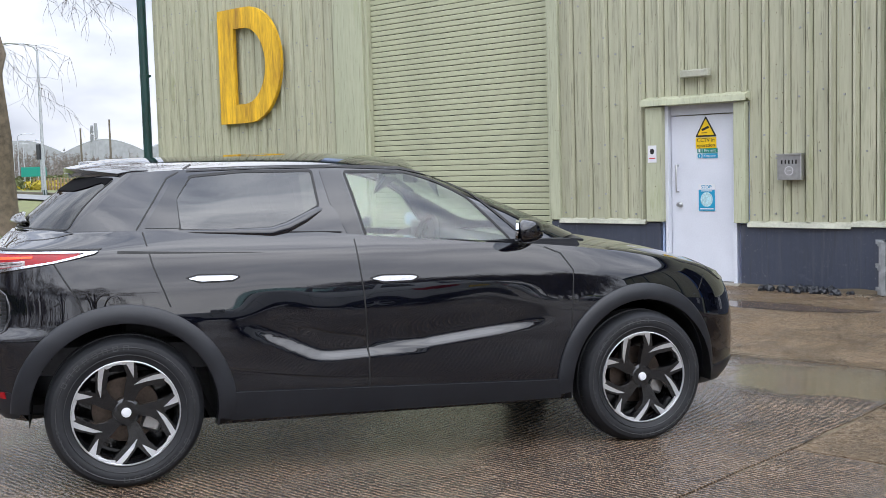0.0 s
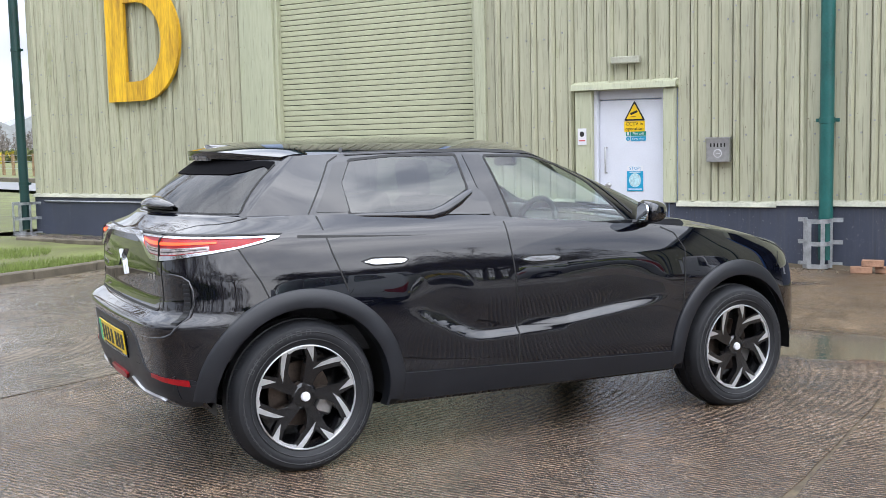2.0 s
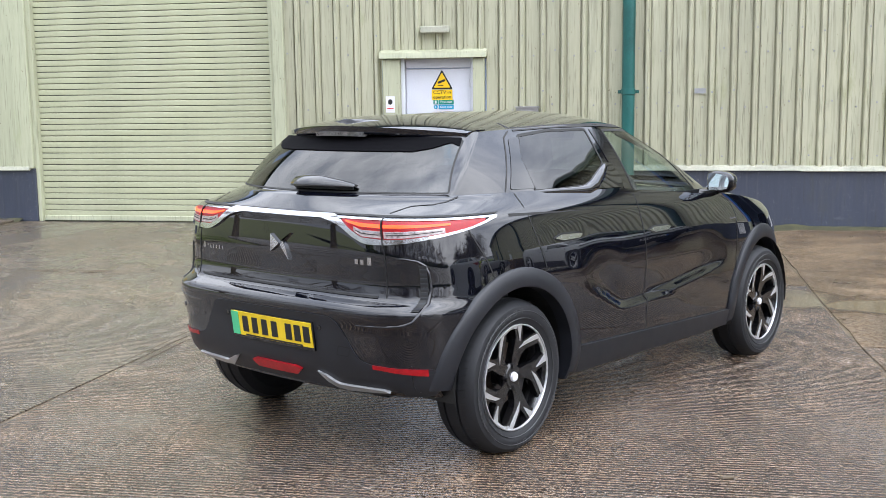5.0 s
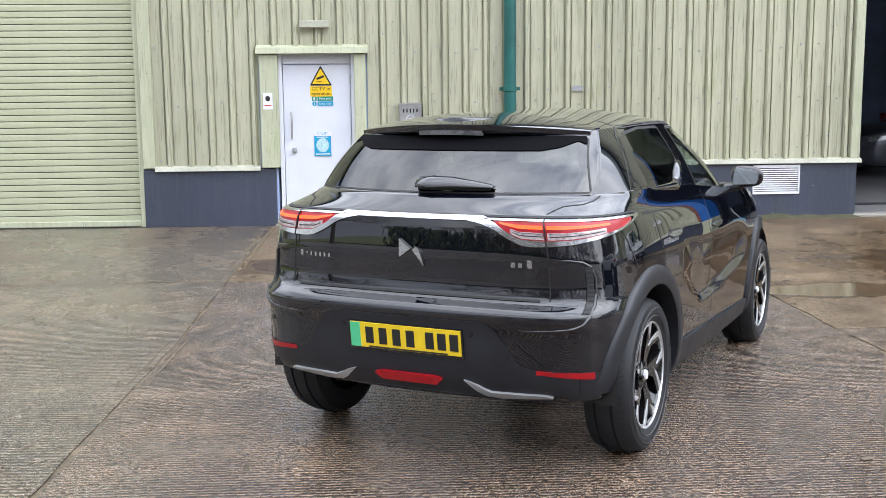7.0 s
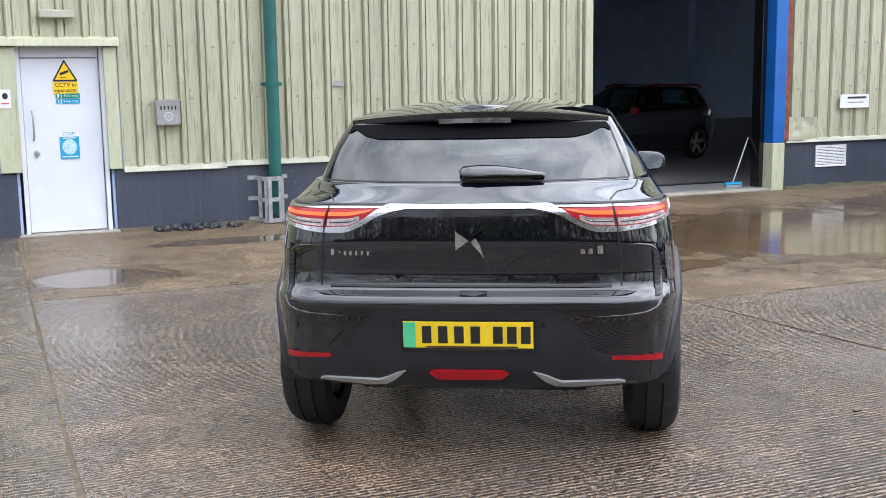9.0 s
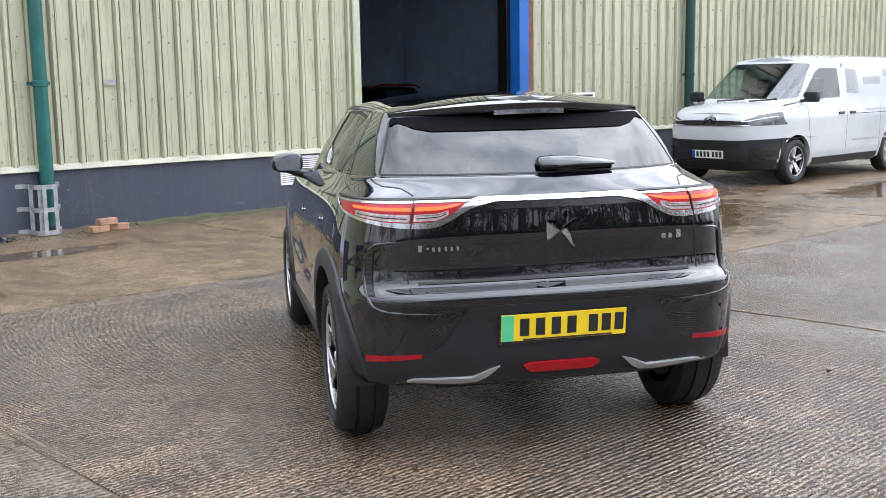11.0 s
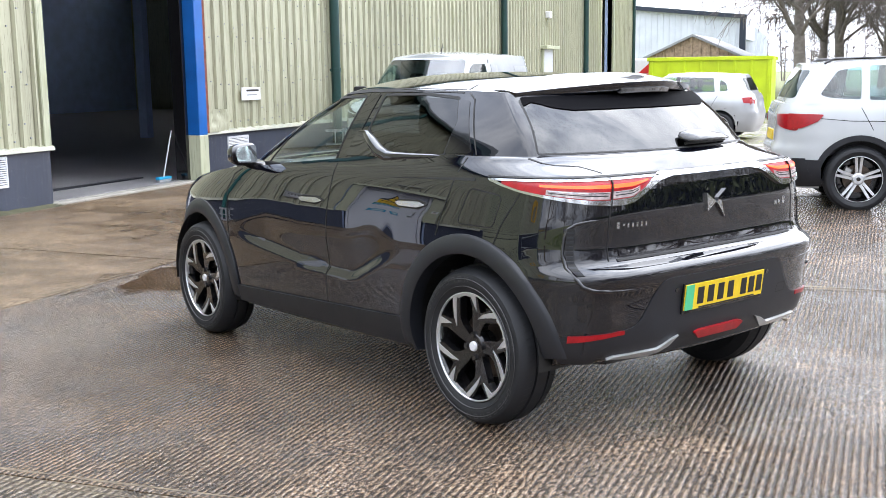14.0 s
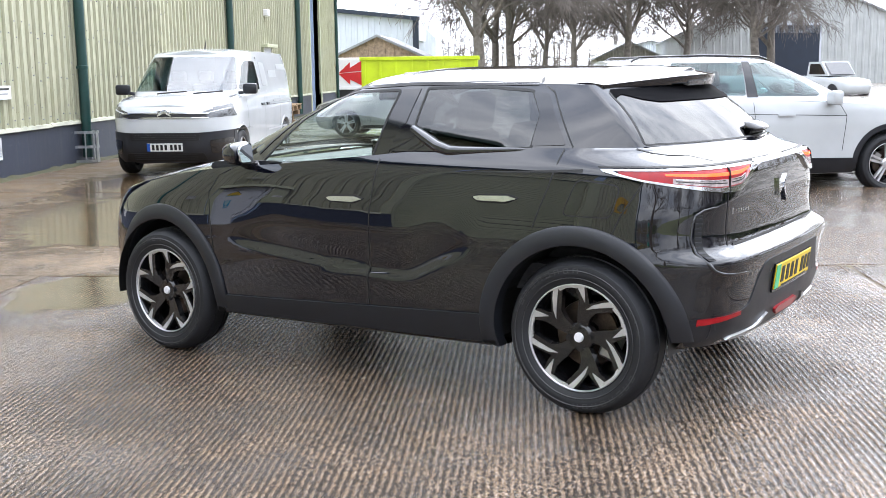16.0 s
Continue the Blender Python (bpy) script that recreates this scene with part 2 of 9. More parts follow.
STEEL = mat("brushed_stainless_steel", (0.5, 0.5, 0.5), 0.35, 0.9, 0.1, 20, 200, 0.05, 0.0005)
BLUE_PAINT = mat("bright_blue_paint", (0.003, 0.10, 0.38), 0.4, 0.0, 0.12, 3, 50, 0.1, 0.001)
RUST = mat("rust_red_steel", (0.22, 0.06, 0.03), 0.75, 0.0, 0.3, 12, 80, 0.3, 0.002)
YELLOW_D = mat("weathered_yellow_paint", (0.70, 0.42, 0.015), 0.55, 0.0, 0.3, 9, 60, 0.4, 0.003, dark=(0.34, 0.17, 0.012), stretch=(1, 0.1, 1))
SIGN_YELLOW = mat("sign_yellow", (0.85, 0.55, 0.01), 0.35, 0, 0.03, 10, 100, 0.0)
SIGN_GREEN = mat("sign_green", (0.0, 0.22, 0.16), 0.35, 0, 0.03, 10, 100, 0.0)
SIGN_BLUE = mat("sign_cyan_blue", (0.01, 0.30, 0.52), 0.35, 0, 0.05, 10, 100, 0.0)
SIGN_WHITE = mat("sign_white", (0.72, 0.72, 0.74), 0.35, 0, 0.03, 10, 100, 0.0)
HALL_DARK = mat("dark_hall_lining", (0.46, 0.58, 0.84), 0.7, 0, 0.1, 2, 30, 0.2, 0.003)
HALL_FLOOR = mat("smooth_hall_floor", (0.24, 0.23, 0.23), 0.4, 0, 0.2, 2, 40, 0.1, 0.001)
KERB = mat("concrete_kerb", (0.13, 0.11, 0.08), 0.75, 0, 0.2, 5, 80, 0.4, 0.004)
GRASS = mat("wet_grass", (0.135, 0.155, 0.045), 0.8, 0, 0.3, 1.3, 60, 0.6, 0.02, dark=(0.075, 0.07, 0.03))
BLADE = mat("grass_blade", (0.17, 0.225, 0.05), 0.6, 0, 0.3, 3, 60, 0.0)
MUD = mat("bare_wet_mud", (0.10, 0.075, 0.045), 0.7, 0, 0.3, 2, 40, 0.5, 0.01)
JOINT = mat("silt_filled_joint", (0.12, 0.092, 0.056), 0.8, 0, 0.35, 9, 70, 0.5, 0.006)
MOSS = mat("green_moss", (0.07, 0.068, 0.032), 0.9, 0, 0.3, 8, 70, 0.6, 0.01)
ROAD = mat("wet_far_asphalt", (0.14, 0.145, 0.15), 0.4, 0, 0.15, 1, 40, 0.2, 0.003)
BARK = mat("grey_brown_bark", (0.15, 0.115, 0.08), 0.85, 0, 0.3, 6, 60, 0.8, 0.02, dark=(0.055, 0.045, 0.03))
# distant bark is paled and greyed, so its colour carries the haze
FAR_BARK = mat("haze_paled_far_bark", (0.24, 0.215, 0.185), 0.9, 0, 0.25, 5, 50, 0.5, 0.02)
TWIG = mat("bare_twigs", (0.15, 0.115, 0.09), 0.8, 0, 0.25, 6, 60, 0.0)
# twigs of the far trees, with haze put into their colour likewise
FAR_TWIG = mat("haze_paled_far_twigs", (0.20, 0.175, 0.155), 0.9, 0, 0.25, 2, 60, 0.0)
HEDGE = mat("far_hedge", (0.10, 0.115, 0.04), 0.9, 0, 0.35, 1, 30, 0.0)
GORSE = mat("yellow_gorse", (0.42, 0.34, 0.03), 0.9, 0, 0.35, 2, 30, 0.0)
WOOD = mat("weathered_pallet_wood", (0.27, 0.18, 0.10), 0.8, 0, 0.3, 5, 70, 0.4, 0.003, stretch=(1, 1, 1))
LIME = mat("lime_yellow_skip_paint", (0.52, 0.66, 0.01), 0.45, 0, 0.1, 2, 50, 0.1, 0.002)
SHED_BLUE = mat("pale_blue_grey_sheet", (0.64, 0.68, 0.74), 0.5, 0, 0.06, 1, 20, 0.1, 0.002)
SHED_GREY = mat("light_grey_sheet", (0.48, 0.50, 0.49), 0.5, 0, 0.1, 1, 20, 0.1, 0.002)
SHED_DARK = mat("dark_navy_trim_and_doorway", (0.02, 0.03, 0.05), 0.5, 0, 0.1, 2, 20, 0.0)
ROOF_GREY = mat("grey_roof_sheet", (0.30, 0.31, 0.32), 0.6, 0, 0.12, 1, 20, 0.2, 0.003)
BRICK = mat("tan_brickwork", (0.42, 0.31, 0.22), 0.8, 0, 0.25, 5, 60, 0.4, 0.004)
RED_SIGN = mat("red_vinyl", (0.5, 0.015, 0.02), 0.4, 0, 0.05, 10, 100, 0.0)
CONCRETE_OLD = mat("rough_concrete", (0.3, 0.28, 0.24), 0.7, 0, 0.2, 4, 60, 0.3, 0.003)
ORANGE_BRICK = mat("loose_orange_brick", (0.34, 0.19, 0.12), 0.8, 0, 0.25, 12, 90, 0.4, 0.003)

# ---- mesh tools ----
from mathutils.bvhtree import BVHTree


def part(name, bm, material, parent=None, label="", smooth=None, angle=35):
    """One mesh object from a bmesh, under a thing or on its own."""
    me = bpy.data.meshes.new(name)
    bmesh.ops.recalc_face_normals(bm, faces=bm.faces)
    if smooth:
        for f in bm.faces:
            f.smooth = True
        for e in bm.edges:
            if len(e.link_faces) == 2 and e.calc_face_angle(0) > radians(angle):
                e.smooth = False
    bm.to_mesh(me)
    bm.free()
    for m in material if isinstance(material, (list, tuple)) else [material]:
        me.materials.append(m)
    ob = new(name, me)
    if parent:
        ob.parent = parent
    if label:
        ob["label"] = label
    return ob


def thing(name, m, label, category, group="", kind=""):
    """An Empty at the base of a thing."""
    ob = new(name)
    ob.empty_display_size = 0.2
    ob.matrix_world = m
    return tagged(ob, label, category, group, kind)


def box(bm, a, b, bevel=0.0, m=None, segs=1):
    """A box from corner a to corner b."""
    r = bmesh.ops.create_cube(bm, size=1)
    vs = r["verts"]
    for v in vs:
        v.co = Vector([a[i] + (v.co[i] + 0.5) * (b[i] - a[i]) for i in range(3)])
    if bevel:
        es = list({e for v in vs for e in v.link_edges})
        r = bmesh.ops.bevel(bm, geom=es, offset=bevel, segments=segs, affect="EDGES", profile=0.5)
        vs = list({v for f in r["faces"] for v in f.verts} | {v for v in vs if v.is_valid})
    if m:
        bmesh.ops.transform(bm, matrix=m, verts=vs)
    return vs


def bmbox(a, b, bevel=0.0, m=None, segs=1):
    bm = bmesh.new()
    box(bm, a, b, bevel, m, segs)
    return bm


def ring_verts(bm, centre, along, r, segs, ref=None):
    along = Vector(along).normalized()
    side = along.orthogonal().normalized() if ref is None else ref
    up = along.cross(side)
    return [bm.verts.new(Vector(centre) + r * (math.cos(a) * side + math.sin(a) * up)) for a in (2 * math.pi * k / segs for k in range(segs))]


def tube(bm, pts, radii, segs=8, caps=True):
    """A tapered tube along points."""
    pts = [Vector(p) for p in pts]
    if not isinstance(radii, (list, tuple)):
        radii = [radii] * len(pts)
    ref, prev, rings = None, None, []
    for i, p in enumerate(pts):
        d = (pts[min(i + 1, len(pts) - 1)] - pts[max(i - 1, 0)]).normalized()
        if ref is None:
            ref = d.orthogonal().normalized()
        else:
            ref = (ref - d * ref.dot(d)).normalized()
        rings.append(ring_verts(bm, p, d, radii[i], segs, ref))
    for a, b in zip(rings, rings[1:]):
        for k in range(segs):
            bm.faces.new((a[k], a[(k + 1) % segs], b[(k + 1) % segs], b[k]))
    if caps:
        bm.faces.new(rings[0][::-1])
        bm.faces.new(rings[-1])


def lathe(bm, profile, segs=48, axis="y", closed=False):
    """Turns a profile of (radius, along) round an axis."""
    rings = []
    for r, h in profile:
        ring = []
        for k in range(segs):
            a = 2 * math.pi * k / segs
            c, s = r * math.cos(a), r * math.sin(a)
            ring.append(bm.verts.new((c, h, s) if axis == "y" else (c, s, h)))
        rings.append(ring)
    pairs = list(zip(rings, rings[1:] + (rings[:1] if closed else [])))
    for a, b in (pairs if closed else pairs[: len(rings) - 1]):
        for k in range(segs):
            bm.faces.new((a[k], a[(k + 1) % segs], b[(k + 1) % segs], b[k]))
    return rings


def prism(bm, pts, fn, d0, d1):
    """Extrudes a 2D outline; fn maps (u, v, d) to space."""
    a = [bm.verts.new(fn(u, v, d0)) for u, v in pts]
    b = [bm.verts.new(fn(u, v, d1)) for u, v in pts]
    n = len(pts)
    bm.faces.new(a[::-1])
    bm.faces.new(b)
    for i in range(n):
        bm.faces.new((a[i], a[(i + 1) % n], b[(i + 1) % n], b[i]))
    return a + b


def rounded(pts, r=0.03, n=4):
    """Rounds the corners of an outline."""
    out, N = [], len(pts)
    for i in range(N):
        p, a, b = Vector(pts[i]), Vector(pts[i - 1]), Vector(pts[(i + 1) % N])
        da, db = min(r, (a - p).length * 0.45), min(r, (b - p).length * 0.45)
        pa, pb = p + (a - p).normalized() * da, p + (b - p).normalized() * db
        for k in range(n + 1):
            t = k / n
            q = (1 - t) ** 2 * pa + 2 * t * (1 - t) * p + t * t * pb
            out.append((q.x, q.y))
    return out


def smooth_table(xs, ys, w=0.06):
    """A smooth function through a small table."""
    gx = np.linspace(xs[0] - 1, xs[-1] + 1, 2000)
    gy = np.interp(gx, xs, ys)
    step = gx[1] - gx[0]
    k = np.exp(-0.5 * (np.arange(-200, 201) * step / w) ** 2)
    gy = np.convolve(np.pad(gy, 200, mode="edge"), k / k.sum(), mode="valid")
    return lambda x: np.interp(x, gx, gy)


def text_mesh(name, body, size, material, parent, m, depth=0.002, label=""):
    """Words in the built-in font, as a mesh lying in the xy plane of m, centred."""
    cu = bpy.data.curves.new(name, "FONT")
    cu.body, cu.size, cu.extrude, cu.align_x, cu.align_y = body, size, depth, "CENTER", "CENTER"
    cu.resolution_u = 3
    tmp = bpy.data.objects.new(name, cu)
    scene.collection.objects.link(tmp)
    me = bpy.data.meshes.new_from_object(tmp.evaluated_get(bpy.context.evaluated_depsgraph_get()))
    bpy.data.objects.remove(tmp)
    bpy.data.curves.remove(cu)
    me.materials.clear()
    me.materials.append(material)
    ob = new(name, me)
    ob.parent = parent
    ob.matrix_local = m
    if label:
        ob["label"] = label
    return ob

# ---- ground ----
def ground_height(y):
    """The yard falls gently towards a shallow valley in front of the building."""
    return float(np.interp(y, (-30, -6, 0, 2.88, 5.10, 6.4, 9.0, 11.2, 14), (0.10, 0.13, 0.11, 0.048, -0.014, -0.02, -0.004, 0.0, 0.0)))


def concrete(name, tint, dark, ridge=0.0, wet=0.5, pools=(), gloss=(0.08, 0.34), sheen=(0.34, 0.68), depth=(0.4, 1.0)):
    """Wet tamped concrete: ridges along x, aggregate grain, stains, standing water."""
    m = bpy.data.materials.new(name)
    m.use_nodes = True
    n, l = m.node_tree.nodes, m.node_tree.links
    b = n["Principled BSDF"]
    tc = n.new("ShaderNodeTexCoord")
    geo = n.new("ShaderNodeSeparateXYZ")
    l.new(tc.outputs["Object"], geo.inputs[0])

    def noise(scale, detail=4, stretch=(1, 1, 1), rough=0.55):
        mp = n.new("ShaderNodeMapping")
        mp.inputs["Scale"].default_value = stretch
        l.new(tc.outputs["Object"], mp.inputs["Vector"])
        t = n.new("ShaderNodeTexNoise")
        t.inputs["Scale"].default_value, t.inputs["Detail"].default_value, t.inputs["Roughness"].default_value = scale, detail, rough
        l.new(mp.outputs["Vector"], t.inputs["Vector"])
        return t.outputs["Fac"]

    def math_node(op, a, b_=None, c=None):
        t = n.new("ShaderNodeMath")
        t.operation = op
        for i, v in enumerate((a, b_, c)):
            if v is None:
                continue
            if isinstance(v, (int, float)):
                t.inputs[i].default_value = v
            else:
                l.new(v, t.inputs[i])
        return t.outputs[0]

    def remap(v, a, b_, c, d):
        t = n.new("ShaderNodeMapRange")
        t.interpolation_type = "SMOOTHSTEP"
        for k, x in zip(("From Min", "From Max", "To Min", "To Max"), (a, b_, c, d)):
            t.inputs[k].default_value = x
        l.new(v, t.inputs["Value"])
        return t.outputs["Result"]

    big, mid, grain, speck = noise(0.55, 6), noise(3.2, 6), noise(60, 5, (1, 1, 1), 0.75), noise(150, 3, (1, 1, 1), 0.7)
    stain, coarse, chip = noise(1.1, 5, (1, 0.35, 1)), noise(70, 3, (0.7, 1, 1), 0.7), noise(170, 2)
    mixv = math_node("ADD", math_node("MULTIPLY", big, 0.35), math_node("ADD", math_node("MULTIPLY", mid, 0.25), math_node("MULTIPLY", grain, 0.4)))
    ramp = n.new("ShaderNodeValToRGB")
    ramp.color_ramp.elements[0].position, ramp.color_ramp.elements[0].color = 0.36, (*dark, 1)
    ramp.color_ramp.elements[1].position, ramp.color_ramp.elements[1].color = 0.62, (*tint, 1)
    l.new(mixv, ramp.inputs["Fac"])
    speckle = n.new("ShaderNodeMix")
    speckle.data_type, speckle.blend_type = "RGBA", "MULTIPLY"
    l.new(remap(speck, 0.42, 0.60, 0.0, 1.0), speckle.inputs["Factor"])
    speckle.inputs["B"].default_value = (0.42, 0.38, 0.34, 1)
    l.new(ramp.outputs["Color"], speckle.inputs["A"])
    pale = n.new("ShaderNodeMix")
    pale.data_type = "RGBA"
    l.new(remap(chip, 0.56, 0.68, 0.0, 0.7), pale.inputs["Factor"])
    pale.inputs["B"].default_value = (0.60, 0.54, 0.46, 1)
    l.new(speckle.outputs["Result"], pale.inputs["A"])
    speckle = pale
    # standing water
    pool = film_ = None
    edge = math_node("MULTIPLY_ADD", mid, 0.55, math_node("MULTIPLY", big, 0.6))
    for cx, cy, rx, ry in pools:
        dx = math_node("MULTIPLY", math_node("SUBTRACT", geo.outputs[0], cx), 1 / rx)
        dy = math_node("MULTIPLY", math_node("SUBTRACT", geo.outputs[1], cy), 1 / ry)
        d = math_node("SQRT", math_node("ADD", math_node("MULTIPLY", dx, dx), math_node("MULTIPLY", dy, dy)))
        d = math_node("ADD", d, math_node("SUBTRACT", edge, 0.58))
        pool = d if pool is None else math_node("MINIMUM", pool, d)
    # broad wet stretches where the water only fills the texture
    for cx, cy, rx, ry in SHEEN:
        dx = math_node("MULTIPLY", math_node("SUBTRACT", geo.outputs[0], cx), 1 / rx)
        dy = math_node("MULTIPLY", math_node("SUBTRACT", geo.outputs[1], cy), 1 / ry)
        d = math_node("ADD", math_node("SQRT", math_node("ADD", math_node("MULTIPLY", dx, dx), math_node("MULTIPLY", dy, dy))), math_node("SUBTRACT", edge, 0.58))
        film_ = d if film_ is None else math_node("MINIMUM", film_, d)
    film_ = remap(film_, 0.3, 1.2, 0.62, 0.0)
    wetness = remap(math_node("ADD", math_node("MULTIPLY", stain, 0.6), math_node("MULTIPLY", mid, 0.4)), sheen[0], sheen[1], 1.0, 0.0)
    height = math_node("ADD", math_node("ADD", math_node("MULTIPLY", grain, 0.5), math_node("MULTIPLY", speck, 0.45)), math_node("MULTIPLY", mid, 0.3))
    if ridge:
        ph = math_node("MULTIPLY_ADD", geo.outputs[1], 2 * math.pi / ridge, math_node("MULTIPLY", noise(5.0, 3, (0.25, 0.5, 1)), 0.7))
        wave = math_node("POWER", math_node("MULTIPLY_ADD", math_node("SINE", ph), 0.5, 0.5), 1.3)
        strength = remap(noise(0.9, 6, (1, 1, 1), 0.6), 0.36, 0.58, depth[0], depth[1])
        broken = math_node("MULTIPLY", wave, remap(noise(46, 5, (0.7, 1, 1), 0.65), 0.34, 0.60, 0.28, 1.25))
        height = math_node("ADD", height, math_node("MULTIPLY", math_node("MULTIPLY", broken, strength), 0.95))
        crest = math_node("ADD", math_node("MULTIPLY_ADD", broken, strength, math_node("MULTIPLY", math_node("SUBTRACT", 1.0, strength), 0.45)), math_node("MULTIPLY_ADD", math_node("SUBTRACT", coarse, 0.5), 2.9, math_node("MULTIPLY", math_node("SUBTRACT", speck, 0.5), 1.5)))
        # mask of the hollows between ridges, broken up by grain
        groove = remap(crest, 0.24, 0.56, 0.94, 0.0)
        shine = remap(crest, 0.22, 0.6, 0.25, 1.0)
    rough = remap(wetness, 0, 1, gloss[1], gloss[0])
    rough = math_node("ADD", rough, math_node("MULTIPLY", math_node("SUBTRACT", grain, 0.5), 0.2))
    damp = n.new("ShaderNodeMix")
    damp.data_type, damp.blend_type = "RGBA", "MULTIPLY"
    l.new(math_node("MULTIPLY", wetness, wet), damp.inputs["Factor"])
    damp.inputs["B"].default_value = (0.4, 0.38, 0.36, 1)
    l.new(speckle.outputs["Result"], damp.inputs["A"])
    colour = damp.outputs["Result"]
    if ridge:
        # shade in the grooves is painted: the colour is multiplied darker there
        groove_shade = n.new("ShaderNodeMix")
        groove_shade.data_type, groove_shade.blend_type = "RGBA", "MULTIPLY"
        l.new(groove, groove_shade.inputs["Factor"])
        groove_shade.inputs["B"].default_value = (0.09, 0.07, 0.055, 1)
        l.new(colour, groove_shade.inputs["A"])
        colour = groove_shade.outputs["Result"]
    else:
        grit = n.new("ShaderNodeMix")
        grit.data_type, grit.blend_type = "RGBA", "MULTIPLY"
        l.new(remap(math_node("ADD", math_node("MULTIPLY", coarse, 0.6), math_node("MULTIPLY", noise(22, 4, (1, 1, 1), 0.7), 0.4)), 0.42, 0.56, 0.85, 0.0), grit.inputs["Factor"])
        grit.inputs["B"].default_value = (0.30, 0.26, 0.21, 1)
        l.new(colour, grit.inputs["A"])
        colour = grit.outputs["Result"]
    height = math_node("MULTIPLY", height, math_node("MULTIPLY_ADD", film_, -0.25, 1.0))
    rough = math_node("ADD", math_node("MULTIPLY", rough, math_node("SUBTRACT", 1.0, film_)), math_node("MULTIPLY", film_, 0.17))
    if pool is not None:
        mask = remap(pool, 0.74, 1.0, 1.0, 0.0)
        rim = remap(pool, 0.9, 1.35, 1.0, 0.0)
        inv = math_node("SUBTRACT", 1.0, mask)
        height = math_node("MULTIPLY", height, math_node("MULTIPLY_ADD", inv, 0.97, 0.03))
        rough = math_node("MULTIPLY_ADD", math_node("MULTIPLY", rough, math_node("SUBTRACT", 1.0, math_node("MULTIPLY", rim, 0.35))), inv, math_node("MULTIPLY", mask, 0.02))
        mud = n.new("ShaderNodeMix")
        mud.data_type, mud.blend_type = "RGBA", "MULTIPLY"
        l.new(math_node("MULTIPLY", rim, 0.75), mud.inputs["Factor"])
        mud.inputs["B"].default_value = (0.58, 0.53, 0.46, 1)
        l.new(colour, mud.inputs["A"])
        colour = mud.outputs["Result"]
    l.new(colour, b.inputs["Base Color"])
    l.new(rough, b.inputs["Roughness"])
    bp = n.new("ShaderNodeBump")
    bp.inputs["Strength"].default_value, bp.inputs["Distance"].default_value = 1.0, 0.013
    l.new(height, bp.inputs["Height"])
    l.new(bp.outputs["Normal"], b.inputs["Normal"])
    if ridge:
        if pool is not None:
            shine = math_node("MAXIMUM", shine, math_node("MULTIPLY", mask, 0.6))
        l.new(shine, b.inputs["Specular IOR Level"])
        # a thin film of water lies over the wettest stretches
        film = n.new("ShaderNodeBump")
        film.inputs["Strength"].default_value, film.inputs["Distance"].default_value = 1.0, 0.006
        l.new(height, film.inputs["Height"])
        l.new(film.outputs["Normal"], b.inputs["Coat Normal"])
        l.new(math_node("MULTIPLY_ADD", wetness, 0.6, 0.15), b.inputs["Coat Weight"])
        b.inputs["Coat Roughness"].default_value = 0.14
    else:
        l.new(math_node("MAXIMUM", remap(coarse, 0.4, 0.6, 0.12, 0.55), math_node("MULTIPLY", mask, 0.5)), b.inputs["Specular IOR Level"])
    return m


SHEEN = ((-3.4, 6.3, 2.1, 1.0), (-5.3, 6.5, 1.6, 0.9), (-5.9, 8.0, 0.7, 1.6))
POOLS = ((-2.65, 6.68, 0.85, 0.62), (-1.4, 6.4, 0.8, 0.35), (-5.9, 8.1, 0.6, 0.45), (1.4, 7.4, 2.6, 1.9), (4.4, 8.8, 1.8, 1.1), (-4.4, 9.7, 0.9, 0.25), (6.5, 6.5, 1.6, 0.7))
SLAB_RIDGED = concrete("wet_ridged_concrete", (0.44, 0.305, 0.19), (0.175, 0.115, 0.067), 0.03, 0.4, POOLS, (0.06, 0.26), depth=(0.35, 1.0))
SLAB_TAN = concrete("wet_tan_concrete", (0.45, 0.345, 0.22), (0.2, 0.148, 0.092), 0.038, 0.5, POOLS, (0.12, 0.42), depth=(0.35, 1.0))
SLAB_BROWN = concrete("wet_brown_concrete", (0.35, 0.25, 0.15), (0.15, 0.10, 0.058), 0.0, 0.5, POOLS, (0.3, 0.65))
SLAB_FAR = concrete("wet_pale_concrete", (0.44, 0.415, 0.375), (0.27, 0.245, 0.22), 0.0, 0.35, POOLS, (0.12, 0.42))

bm = bmesh.new()
bmesh.ops.create_grid(bm, x_segments=60, y_segments=60, size=900)
for v in bm.verts:
    v.co.z = -0.16
part("ground", bm, GRASS)
tagged(bpy.data.objects["ground"], "flat wet grassy ground reaching to the horizon", "ground", kind="structure")


